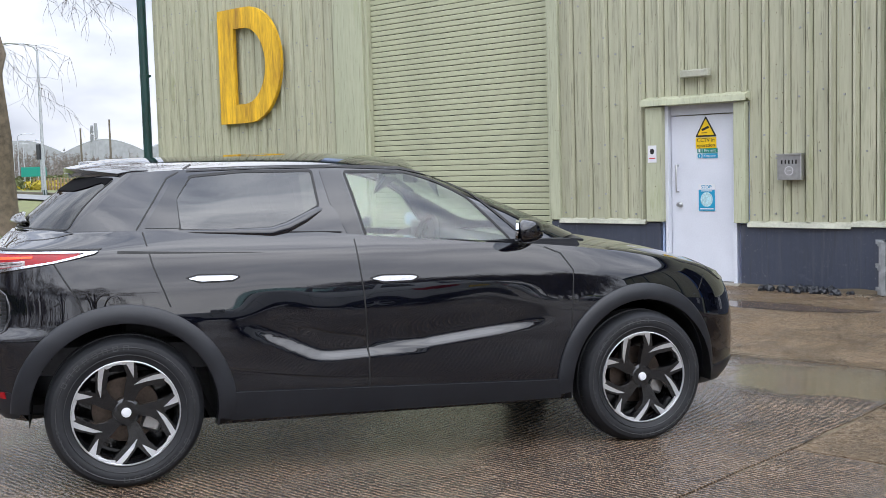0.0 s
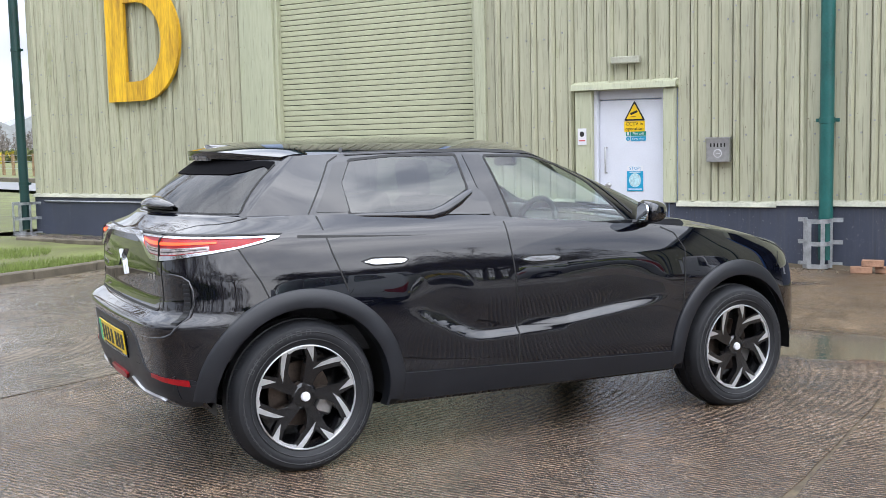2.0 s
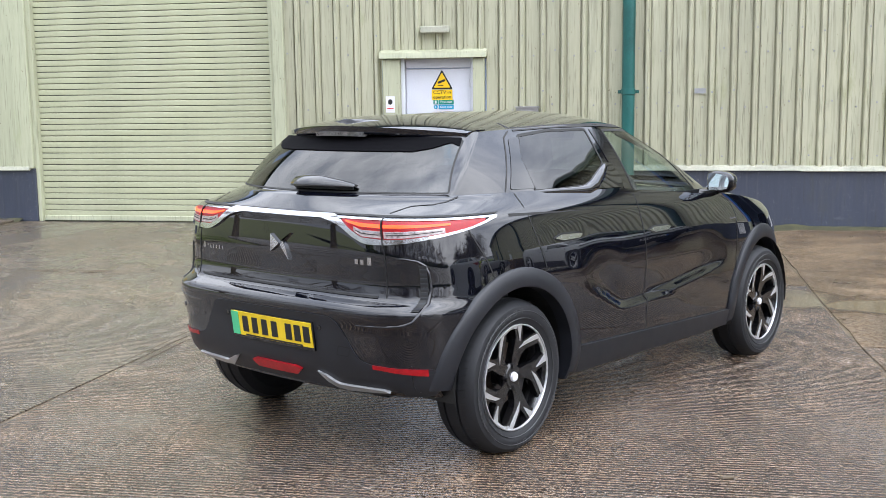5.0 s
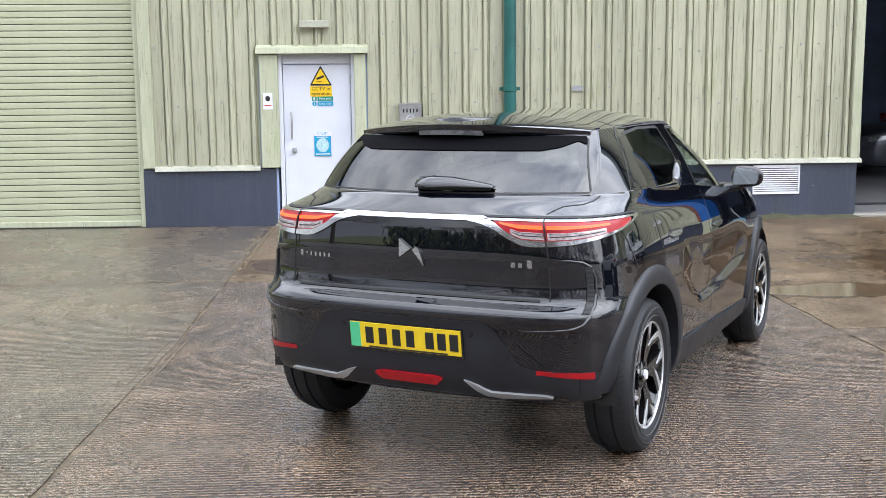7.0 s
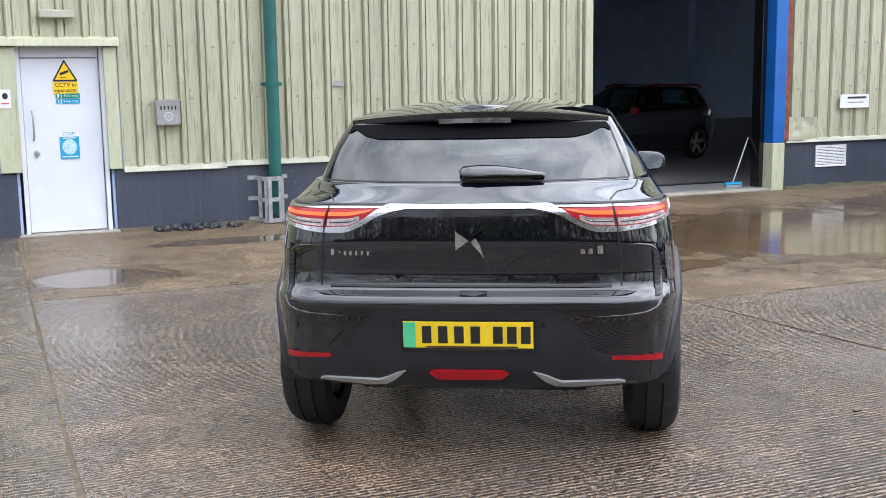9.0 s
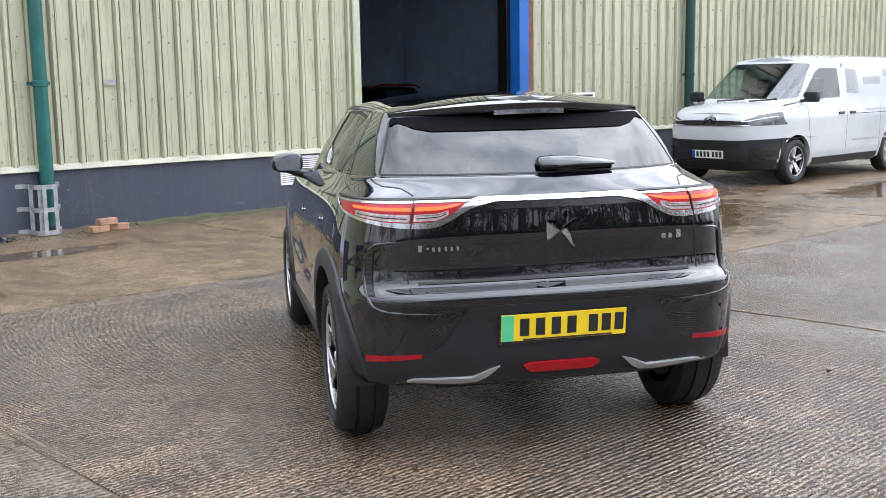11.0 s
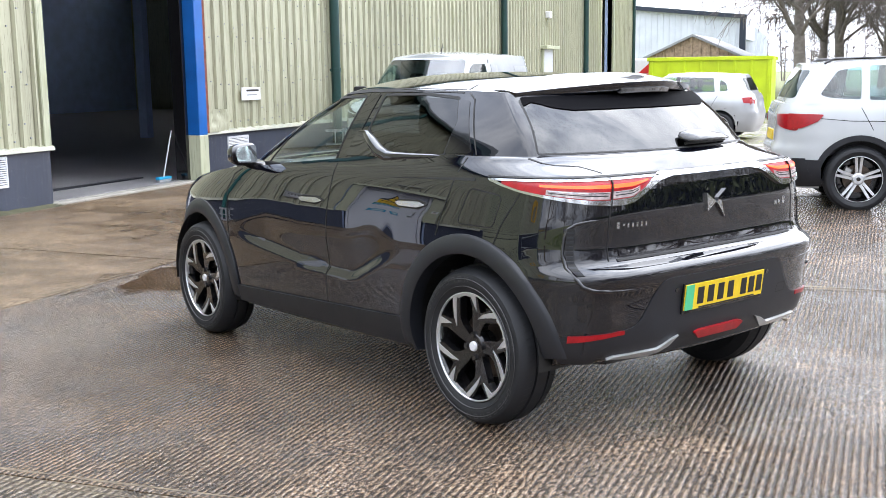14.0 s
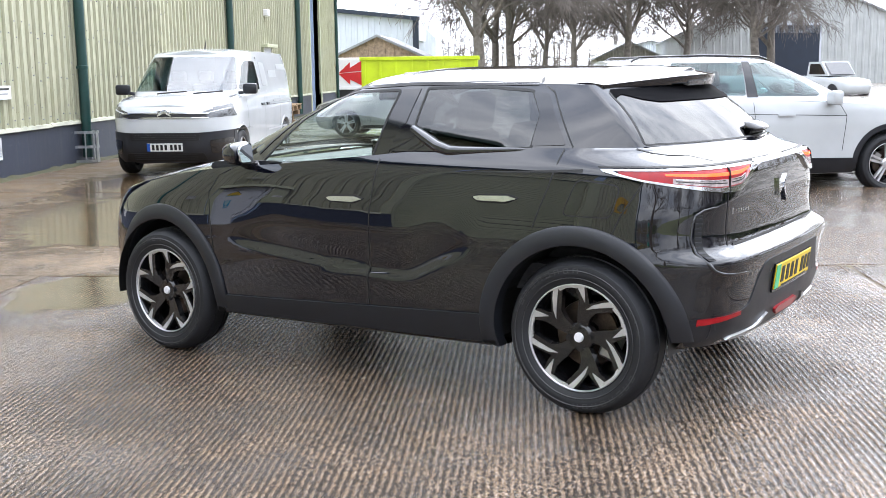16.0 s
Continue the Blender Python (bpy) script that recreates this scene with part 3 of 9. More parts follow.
def slab(x0, x1, y0, y1, material, parent, dz=0.0):
    """One cast bay of the yard with worn edges."""
    bm = bmesh.new()
    nx, ny = max(2, int((x1 - x0) / 0.5)), max(2, int((y1 - y0) / 0.25))
    top = [[bm.verts.new((x0 + (x1 - x0) * i / nx, y, 0)) for i in range(nx + 1)] for y in [y0 + (y1 - y0) * j / ny for j in range(ny + 1)]]
    for row in top:
        for v in row:
            inset = min(v.co.x - x0, x1 - v.co.x, v.co.y - y0, y1 - v.co.y)
            if inset < 1e-4:
                wear = 0.03 * abs(noise.noise(v.co * 2.3)) + 0.012 * abs(noise.noise(v.co * 9.0))
                v.co.x += wear if v.co.x - x0 < 1e-4 else -wear if x1 - v.co.x < 1e-4 else 0
                v.co.y += wear if v.co.y - y0 < 1e-4 else -wear if y1 - v.co.y < 1e-4 else 0
            v.co.z = ground_height(v.co.y) + dz + 0.004 * noise.noise(v.co * 0.7) - (0.006 if inset < 1e-4 else 0)
    for j in range(ny):
        for i in range(nx):
            bm.faces.new((top[j][i], top[j][i + 1], top[j + 1][i + 1], top[j + 1][i]))
    rim = [e for e in bm.edges if e.is_boundary]
    ret = bmesh.ops.extrude_edge_only(bm, edges=rim)
    for v in ret["geom"]:
        if isinstance(v, bmesh.types.BMVert):
            v.co.z -= 0.2
    return part("concrete_slab", bm, material, parent, smooth=True, angle=60)


yard = thing("pavement", pose(0, 0, 0), "wet concrete yard cast in wide bays with open joints", "pavement", kind="structure")
J = 0.003
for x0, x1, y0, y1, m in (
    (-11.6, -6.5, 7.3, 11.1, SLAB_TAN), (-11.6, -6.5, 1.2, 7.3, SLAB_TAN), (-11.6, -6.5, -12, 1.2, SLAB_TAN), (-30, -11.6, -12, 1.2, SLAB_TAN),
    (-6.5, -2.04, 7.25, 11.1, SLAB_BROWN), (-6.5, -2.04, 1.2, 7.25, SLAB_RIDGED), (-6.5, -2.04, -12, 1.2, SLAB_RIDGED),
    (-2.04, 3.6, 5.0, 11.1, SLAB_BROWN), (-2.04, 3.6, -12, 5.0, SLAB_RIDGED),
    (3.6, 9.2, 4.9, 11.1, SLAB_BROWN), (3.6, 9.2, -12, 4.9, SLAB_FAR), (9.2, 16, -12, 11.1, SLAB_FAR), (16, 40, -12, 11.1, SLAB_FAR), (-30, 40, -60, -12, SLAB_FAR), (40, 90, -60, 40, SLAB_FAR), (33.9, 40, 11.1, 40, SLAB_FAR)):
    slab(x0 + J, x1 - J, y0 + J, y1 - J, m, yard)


def joint_filler(a, b):
    """Silt and moss packed into an open joint between two bays, from a to b."""
    bm = bmesh.new()
    n = max(2, int(math.hypot(b[0] - a[0], b[1] - a[1]) / 0.2))
    d = Vector((b[0] - a[0], b[1] - a[1], 0)).normalized()
    side = Vector((-d.y, d.x, 0)) * 0.06
    prev = None
    for k in range(n + 1):
        p = Vector((a[0] + (b[0] - a[0]) * k / n, a[1] + (b[1] - a[1]) * k / n, 0))
        row = [bm.verts.new((p.x + side.x * q, p.y + side.y * q, ground_height(p.y + side.y * q) - 0.006 - 0.008 * (1 - abs(q)) + 0.006 * noise.noise(p * 3.1))) for q in (-1, 0, 1)]
        if prev:
            for i in range(2):
                bm.faces.new((prev[i], prev[i + 1], row[i + 1], row[i]))
        prev = row
    part("joint_filler", bm, JOINT, yard, smooth=True)


for a, b in (((-11.6, -12), (-11.6, 11.1)), ((-6.5, -12), (-6.5, 11.1)), ((-2.04, -12), (-2.04, 11.1)), ((3.6, -12), (3.6, 11.1)), ((9.2, -12), (9.2, 11.1)), ((-11.6, 7.3), (-6.5, 7.3)), ((-6.5, 7.25), (-2.04, 7.25)), ((-2.04, 5.0), (3.6, 5.0)), ((3.6, 4.9), (9.2, 4.9)), ((-11.6, 1.2), (-2.04, 1.2))):
    joint_filler(a, b)

# ---- the clad building ----
WALL_Y, CLAD_Z, TOP_Z = 11.14, 0.72, 6.4
building = thing("warehouse", pose(0, 0, 0), "long warehouse clad in weathered pale green steel over a dark plinth", "building", kind="structure")


def cladding(x0, x1, z0, z1, parent, y=WALL_Y, pitch=0.2, name="cladding_sheet"):
    """Trapezoidal sheet: broad pans with narrow proud ribs, with small folds and waves."""
    bm = bmesh.new()
    prof = ((0.0, 0.0), (0.113, 0.0), (0.115, 0.025), (0.1235, 0.025), (0.126, -0.002), (0.136, -0.042), (0.162, -0.042), (0.180, -0.002), (0.182, 0.022), (0.190, 0.022), (0.192, 0.0), (0.2, 0.0))
    cols, x = [], x0
    while x < x1 - 1e-6:
        for dx, dy in prof[:-1]:
            if x + dx * pitch / 0.2 <= x1:
                cols.append((x + dx * pitch / 0.2, dy))
        x += pitch
    cols.append((x1, 0.0))
    zs = np.linspace(z0, z1, 7)
    rows = [[bm.verts.new((cx, y + dy + 0.003 * noise.noise(Vector((cx * 1.7, z * 0.8, 3))), z)) for cx, dy in cols] for z in zs]
    for a, b in zip(rows, rows[1:]):
        for i in range(len(cols) - 1):
            bm.faces.new((a[i], a[i + 1], b[i + 1], b[i]))
    return part(name, bm, CLADDING, parent)


def wall_piece(name, a, b, material, parent, bevel=0.004):
    return part(name, bmbox(a, b, bevel), material, parent)


X_L, X_SL, X_SR, X_DL, X_DR, X_OL, X_OR, X_R = -16.95, -11.42, -8.03, -6.36, -5.49, 0.79, 3.73, 33.6
# cladding sheets in widths of about a metre, each a sheet of its own
def sheets(x0, x1, z0, z1):
    n = max(1, round((x1 - x0) / 0.97))
    for k in range(n):
        a, b = x0 + (x1 - x0) * k / n, x0 + (x1 - x0) * (k + 1) / n
        cladding(a, b, z0, z1, building, WALL_Y + (0.0015 if k % 2 else 0), pitch=(b - a) / max(1, round((b - a) / 0.24)))


sheets(X_L, -12.05, CLAD_Z, TOP_Z)
sheets(-7.9, -6.62, CLAD_Z, TOP_Z)
sheets(-6.62, -5.31, 2.14, TOP_Z)
sheets(-5.31, X_OL - 0.12, CLAD_Z, TOP_Z)
sheets(X_SL - 0.02, X_SR, 4.6, TOP_Z)
sheets(X_OL - 0.12, X_OR + 0.25, 4.9, TOP_Z)
sheets(X_OR + 0.25, 28.5, CLAD_Z, TOP_Z)
sheets(28.5, 30.3, 4.6, TOP_Z)
sheets(30.3, X_R, CLAD_Z, TOP_Z)
# solid wall behind, pierced by the openings
for i, (x0, x1, z0, z1) in enumerate(((X_L, X_SL, 0, TOP_Z), (X_SL, X_SR, 4.6, TOP_Z), (X_SR, X_DL - 0.05, 0, TOP_Z), (X_DL - 0.05, X_DR + 0.05, 2.1, TOP_Z), (X_DR + 0.05, X_OL, 0, TOP_Z), (X_OL, X_OR, 4.9, TOP_Z), (X_OR + 0.2, 28.5, 0, TOP_Z), (28.5, 30.3, 4.6, TOP_Z), (30.3, X_R, 0, TOP_Z))):
    wall_piece("wall_inner", (x0, WALL_Y + 0.03, z0 - (0.3 if z0 == 0 else 0)), (x1, WALL_Y + 0.3, z1), HALL_DARK, building, 0)
# plinth
for x0, x1 in ((X_L, X_SL + 0.01), (X_SR, X_DL - 0.08), (X_DR + 0.08, X_OL - 0.02), (X_OR + 0.22, 28.5), (30.3, X_R)):
    wall_piece("plinth", (x0, WALL_Y - 0.03, -0.3), (x1, WALL_Y + 0.05, CLAD_Z - 0.03), PLINTH, building, 0.008)
# drip flashing in lengths
def flashing(x0, x1, dz=0.0):
    bm = bmesh.new()
    prism(bm, [(0.03, CLAD_Z + 0.02 + dz), (-0.06, CLAD_Z - 0.005 + dz), (-0.075, CLAD_Z - 0.05 + dz), (-0.065, CLAD_Z - 0.055 + dz), (0.03, CLAD_Z - 0.03 + dz)], lambda u, v, d: (d, WALL_Y + u, v), x0, x1)
    return part("drip_flashing", bm, FLASHING, building, "dirty off-white drip flashing")


for x0, x1, dz in ((X_L, -14.2, 0), (-14.2, X_SL - 0.05, 0.008), (X_SR + 0.15, X_DL - 0.26, 0), (X_DR + 0.18, -4.15, -0.01), (-4.15, -1.6, 0.012), (-1.6, X_OL + 0.02, 0.004), (X_OR + 0.3, 6.9, 0), (6.9, 10.0, 0.01), (10, 14, 0), (14, 18, 0.008), (18, 23, 0), (23, 28.4, 0.006), (30.4, X_R, 0)):
    flashing(x0, x1, dz)
# vertical trims
for x0, x1, z0, z1 in ((-12.06, X_SL, CLAD_Z - 0.02, 5.0), (X_SR, -7.88, CLAD_Z - 0.02, 5.0), (X_OL - 0.12, X_OL, CLAD_Z - 0.02, 5.0), (28.35, 28.5, 0, 4.7), (30.3, 30.45, 0, 4.7), (X_R - 0.25, X_R, 0.6, TOP_Z)):
    wall_piece("trim", (x0, WALL_Y - 0.05, z0), (x1, WALL_Y + 0.2, z1), TRIM_GREEN, building, 0.01)
wall_piece("trim", (X_SL, WALL_Y - 0.05, 4.5), (X_SR, WALL_Y + 0.2, 4.72), TRIM_GREEN, building, 0.01)
wall_piece("trim", (X_OL, WALL_Y - 0.05, 4.8), (X_OR, WALL_Y + 0.2, 5.02), TRIM_GREEN, building, 0.01)
# end walls, back wall, roof, partitions of the open hall
wall_piece("wall_west", (X_L, WALL_Y + 0.3, -0.3), (X_L + 0.2, WALL_Y + 24, TOP_Z), CLADDING, building)
wall_piece("wall_east", (X_R - 0.2, WALL_Y + 0.3, -0.3), (X_R, WALL_Y + 24, TOP_Z), CLADDING, building)
wall_piece("wall_back", (X_L, WALL_Y + 24, -0.3), (X_R, WALL_Y + 24.2, TOP_Z), HALL_DARK, building)
bm = bmesh.new()
prism(bm, [(WALL_Y - 0.3, TOP_Z), (WALL_Y + 12, TOP_Z + 1.6), (WALL_Y + 24.4, TOP_Z), (WALL_Y + 24.4, TOP_Z + 0.12), (WALL_Y + 12, TOP_Z + 1.75), (WALL_Y - 0.3, TOP_Z + 0.12)], lambda u, v, d: (d, u, v), X_L - 0.3, X_R + 0.3)
part("roof", bm, ROOF_GREY, building)
wall_piece("hall_floor", (X_L + 0.2, WALL_Y + 0.1, -0.25), (X_R - 0.2, WALL_Y + 24, 0.03), HALL_FLOOR, building, 0)
wall_piece("gutter", (X_L - 0.1, WALL_Y - 0.32, TOP_Z - 0.12), (X_R + 0.1, WALL_Y - 0.14, TOP_Z + 0.04), PIPE_DARK, building, 0.01)

# roller shutter of single slats
shutter = thing("roller_shutter", pose(0, 0, 0), "closed pale green steel roller shutter of narrow slats", "shutter", kind="structure")
n_sl, h_sl = 60, 0.0765
bm = bmesh.new()
prism(bm, [(0.004, 0.0), (-0.012, 0.001), (-0.0145, 0.005), (-0.0155, 0.034), (-0.0145, 0.063), (-0.012, 0.068), (0.004, 0.0685), (0.008, 0.036)], lambda u, v, d: (d, u, v), X_SL + 0.02, X_SR - 0.02)
first = part("slat", bm, SHUTTER, shutter)
first.location = (0, WALL_Y + 0.09, 0.06)
for k in range(1, n_sl):
    o = new("slat", first.data)
    o.parent = shutter
    o.location = (0, WALL_Y + 0.09, 0.06 + k * h_sl)
part("backing", bmbox((X_SL, WALL_Y + 0.105, 0.03), (X_SR, WALL_Y + 0.125, 4.7)), SEAL, shutter)
part("bottom_bar", bmbox((X_SL + 0.02, WALL_Y + 0.05, -0.005), (X_SR - 0.02, WALL_Y + 0.1, 0.065), 0.006), TRIM_GREEN, shutter)
for x in (X_SL, X_SR - 0.06):
    part("guide_rail", bmbox((x, WALL_Y + 0.0, -0.01), (x + 0.06, WALL_Y + 0.1, 4.6), 0.004), TRIM_GREEN, shutter)

# the white door
door = thing("door_1", pose(0, 0, 0), "closed white painted steel fire door in a pale green frame", "door", kind="structure")
part("door_leaf", bmbox((X_DL + 0.03, WALL_Y + 0.06, 0.02), (X_DR - 0.03, WALL_Y + 0.105, 1.93), 0.004), DOOR_WHITE, door)
part("transom", bmbox((X_DL + 0.03, WALL_Y + 0.05, 1.94), (X_DR - 0.03, WALL_Y + 0.1, 2.06), 0.004), DOOR_WHITE, door)
for x in (X_DL - 0.02, X_DR - 0.02):
    part("door_frame", bmbox((x, WALL_Y - 0.005, -0.02), (x + 0.045, WALL_Y + 0.14, 2.08), 0.004), DOOR_WHITE, door)
part("threshold", bmbox((X_DL - 0.1, WALL_Y - 0.1, -0.1), (X_DR + 0.1, WALL_Y + 0.14, 0.012), 0.01), CONCRETE_OLD, door)
part("frame_post", bmbox((-6.6, WALL_Y - 0.075, CLAD_Z - 0.02), (X_DL - 0.02, WALL_Y + 0.03, 2.05), 0.006), TRIM_GREEN, door)
part("frame_post", bmbox((X_DR + 0.02, WALL_Y - 0.075, CLAD_Z - 0.02), (-5.33, WALL_Y + 0.03, 2.05), 0.006), TRIM_GREEN, door)
bm = bmesh.new()
prism(bm, [(0.02, 2.17), (-0.12, 2.13), (-0.13, 2.06), (-0.12, 2.055), (-0.09, 2.09), (0.02, 2.05)], lambda u, v, d: (d, WALL_Y + u, v), -6.63, -5.3)
part("rain_hood", bm, TRIM_GREEN, door)
bm = bmesh.new()
tube(bm, [(-6.24, WALL_Y + 0.06, 1.36), (-6.24, WALL_Y + 0.01, 1.36), (-6.235, WALL_Y + 0.0, 1.3), (-6.235, WALL_Y + 0.0, 1.1), (-6.24, WALL_Y + 0.01, 1.05), (-6.24, WALL_Y + 0.06, 1.05)], 0.011, 8)
part("pull_handle", bm, STEEL, door, "stainless steel pull handle", True)
bm = bmesh.new()
lathe(bm, [(0.0, -0.06), (0.022, -0.058), (0.026, -0.045), (0.018, -0.02), (0.03, -0.01), (0.034, 0.0), (0.034, 0.01)], 16)
k = part("door_knob", bm, STEEL, door, "round stainless steel knob", True)
k.location = (-6.215, WALL_Y + 0.055, 0.9)
for z in (0.25, 1.0, 1.75):
    bm = bmesh.new()
    tube(bm, [(X_DR - 0.025, WALL_Y + 0.045, z - 0.05), (X_DR - 0.025, WALL_Y + 0.045, z + 0.05)], 0.012, 8)
    part("hinge", bm, STEEL, door)

# ---- vehicles ----
def superell(theta, xc, ar, af, w, nr, nf):
    c, s = np.cos(theta), np.sin(theta)
    n = np.where(c < 0, nr, nf)
    a = np.where(c < 0, ar, af)
    return xc + a * np.sign(c) * np.abs(c) ** (2 / n), w * np.sign(s) * np.abs(s) ** (2 / n)


def even_theta(N, *args):
    """Angles that step evenly along the outline, starting at the middle of the tail and mirrored left to right."""
    t = np.linspace(-math.pi, 0, 6001)
    x, y = superell(t, *args)
    s = np.concatenate([[0], np.cumsum(np.hypot(np.diff(x), np.diff(y)))])
    half = np.interp(np.linspace(0, s[-1], N // 2 + 1), s, t)
    return np.concatenate([half, -half[-2:0:-1]])


class Shell:
    """The closed skin of a vehicle: a lower body and a glasshouse, each lofted from level outlines."""

    def __init__(self, p, N=216, M=64, G=22):
        self.p = p
        W, Xr, Xf = (smooth_table(*p[k][:2], p[k][2]) for k in ("width", "tail", "nose"))
        self.zs = smooth_table(*p["shoulder"])
        self.W, self.Xr, self.Xf = W, Xr, Xf
        nr, nf, xc = p["n_rear"], p["n_front"], p["mid"]
        self.dent = p.get("dent")
        th = even_theta(N, xc, xc - p["ends"][0], p["ends"][1] - xc, p["ends"][2], nr, nf)
        x0, _ = superell(th, xc, xc - p["ends"][0], p["ends"][1] - xc, p["ends"][2], nr, nf)
        bm = bmesh.new()
        zt = self.zs(x0)
        zb = p["bottom"](x0) if callable(p["bottom"]) else np.full_like(x0, p["bottom"])
        levels = np.linspace(0, 1, M)
        rings = []
        for v in levels:
            z = zb + (zt - zb) * v
            x, y = self.outline(th, z)
            rings.append([bm.verts.new((x[i], y[i], z[i])) for i in range(len(th))])
        n = len(th)
        for a, b in zip(rings, rings[1:]):
            for i in range(n):
                bm.faces.new((a[i], a[(i + 1) % n], b[(i + 1) % n], b[i]))
        # underside and top deck, drawn in to the middle line
        crown = smooth_table(*p["crown"])
        for ring, top in ((rings[0], False), (rings[-1], True)):
            prev = ring
            steps = (0.06, 0.14, 0.24, 0.36, 0.5, 0.66, 0.84, 0.97) if top else (0.3, 0.97)
            for u in steps:
                cur = []
                for v in ring:
                    rise = float(crown(v.co.x)) * (1 - (1 - u) ** 2.4) if top else -0.02
                    cur.append(bm.verts.new((v.co.x, v.co.y * (1 - u), v.co.z + rise)))
                for i in range(n):
                    f = (prev[i], prev[(i + 1) % n], cur[(i + 1) % n], cur[i])
                    bm.faces.new(f if top else f[::-1])
                prev = cur
            for i in range(1, n // 2):
                j = n - i
                k = i + 1
                l_ = n - k
                if i + 1 <= n // 2 - 1:
                    bm.faces.new((prev[i], prev[k], prev[l_ % n], prev[j % n]))
        bmesh.ops.remove_doubles(bm, verts=bm.verts, dist=1e-5)
        self.lower = bm
        # glasshouse
        g = p["glass"]
        bt = even_theta(N * 2 if "pillar" in g else N, *g["base"])
        xb, yb = superell(bt, *g["base"])
        xt, yt = superell(bt, *g["top"])
        for x_, y_, w_ in ((xb, yb, g["base"][3]), (xt, yt, g["top"][3])):
            x_ += (p.get("bow", 0) + g.get("bow", 0)) * (y_ / w_) ** 2 * np.clip((0.35 - x_) / 0.9, 0, 1)
        zb2 = smooth_table(*g["base_z"])(xb)
        roofline = smooth_table(*g["top_z"])
        zt2 = roofline(xt)
        bm = bmesh.new()
        rings = []
        for v in np.linspace(0, 1, G):
            bulge = g["bulge"] * math.sin(math.pi * v)
            x, y, z = xb + (xt - xb) * v, yb + (yt - yb) * v, zb2 + (zt2 - zb2) * v
            if "pillar" in g:
                # the flank leaves the rear window at a crease and widens forwards from there
                (px0, py0), (px1, py1) = g["pillar"]
                cx, cy = px0 + (px1 - px0) * v, py0 + (py1 - py0) * v
                wide = g["base"][3] + (g["top"][3] - g["base"][3]) * v
                run = np.clip((x - cx) / 0.6, 0, 1)
                y = np.sign(y) * np.minimum(np.abs(y), cy + (wide - cy) * (1 - (1 - run) ** 1.7))
            r = np.hypot(x - g["base"][0], y) + 1e-6
            rings.append([bm.verts.new((x[i] + bulge * 0.6 * (x[i] - g["base"][0]) / r[i], y[i] * (1 + bulge), z[i] + bulge * 0.3)) for i in range(len(bt))])
        n = len(bt)
        for a, b in zip(rings, rings[1:]):
            for i in range(n):
                bm.faces.new((a[i], a[(i + 1) % n], b[(i + 1) % n], b[i]))
        prev = rings[-1]
        for u in (0.04, 0.1, 0.18, 0.3, 0.45, 0.62, 0.8, 0.97):
            cur = [bm.verts.new((v.co.x, v.co.y * (1 - u), v.co.z + g["crown"] * (1 - (1 - u) ** 2.2))) for v in rings[-1]]
            for i in range(n):
                bm.faces.new((prev[i], prev[(i + 1) % n], cur[(i + 1) % n], cur[i]))
            prev = cur
        for i in range(1, n // 2 - 1):
            bm.faces.new((prev[i], prev[i + 1], prev[n - i - 1], prev[n - i]))
        bmesh.ops.remove_doubles(bm, verts=bm.verts, dist=1e-5)
        self.upper = bm
        for b in (self.lower, self.upper):
            bmesh.ops.recalc_face_normals(b, faces=b.faces)
        self.trees = {"lower": BVHTree.FromBMesh(self.lower), "upper": BVHTree.FromBMesh(self.upper)}

    def outline(self, th, z):
        p = self.p
        x, y = superell(th, p["mid"], p["mid"] - self.Xr(z), self.Xf(z) - p["mid"], self.W(z), p["n_rear"], p["n_front"])
        rise = np.clip((z - 1.035) / 0.1, 0, 1)
        bow = p.get("bow", 0) + p.get("bow_top", 0) * rise * rise * (3 - 2 * rise)
        x = x + bow * (y / self.W(z)) ** 2 * np.clip((0.35 - x) / 0.9, 0, 1)
        if self.dent:
            y = y - np.sign(y) * self.dent(x, z)
        return x, y

    def hit(self, u, v, view, which=None):
        """The skin met from the side ('l', 'r': u = x, v = z), from behind or ahead ('b', 'f': u = y, v = z) or above ('t': u = x, v = y)."""
        if view in "lr":
            o, d = Vector((u, 3 if view == "l" else -3, v)), Vector((0, -1 if view == "l" else 1, 0))
        elif view in "bf":
            o, d = Vector((-3 if view == "b" else 7, u, v)), Vector((1 if view == "b" else -1, 0, 0))
        else:
            o, d = Vector((u, v, 4)), Vector((0, 0, -1))
        best = None
        for k, t in self.trees.items():
            if which and k != which:
                continue
            loc, nor, _, dist = t.ray_cast(o, d)
            if loc is not None and (best is None or dist < best[2]):
                best = (loc, nor if nor.dot(d) < 0 else -nor, dist)
        if best is None:
            q = Vector((u, 0.8 if view == "l" else -0.8, v)) if view in "lr" else Vector((-0.6 if view == "b" else 3.3, u, v)) if view in "bf" else Vector((u, v, 1.2))
            loc, nor, _, dist = min((t.find_nearest(q) for k, t in self.trees.items() if not which or k == which), key=lambda r: r[3])
            best = (loc, nor if nor.dot(d) < 0 else -nor, dist)
        return best

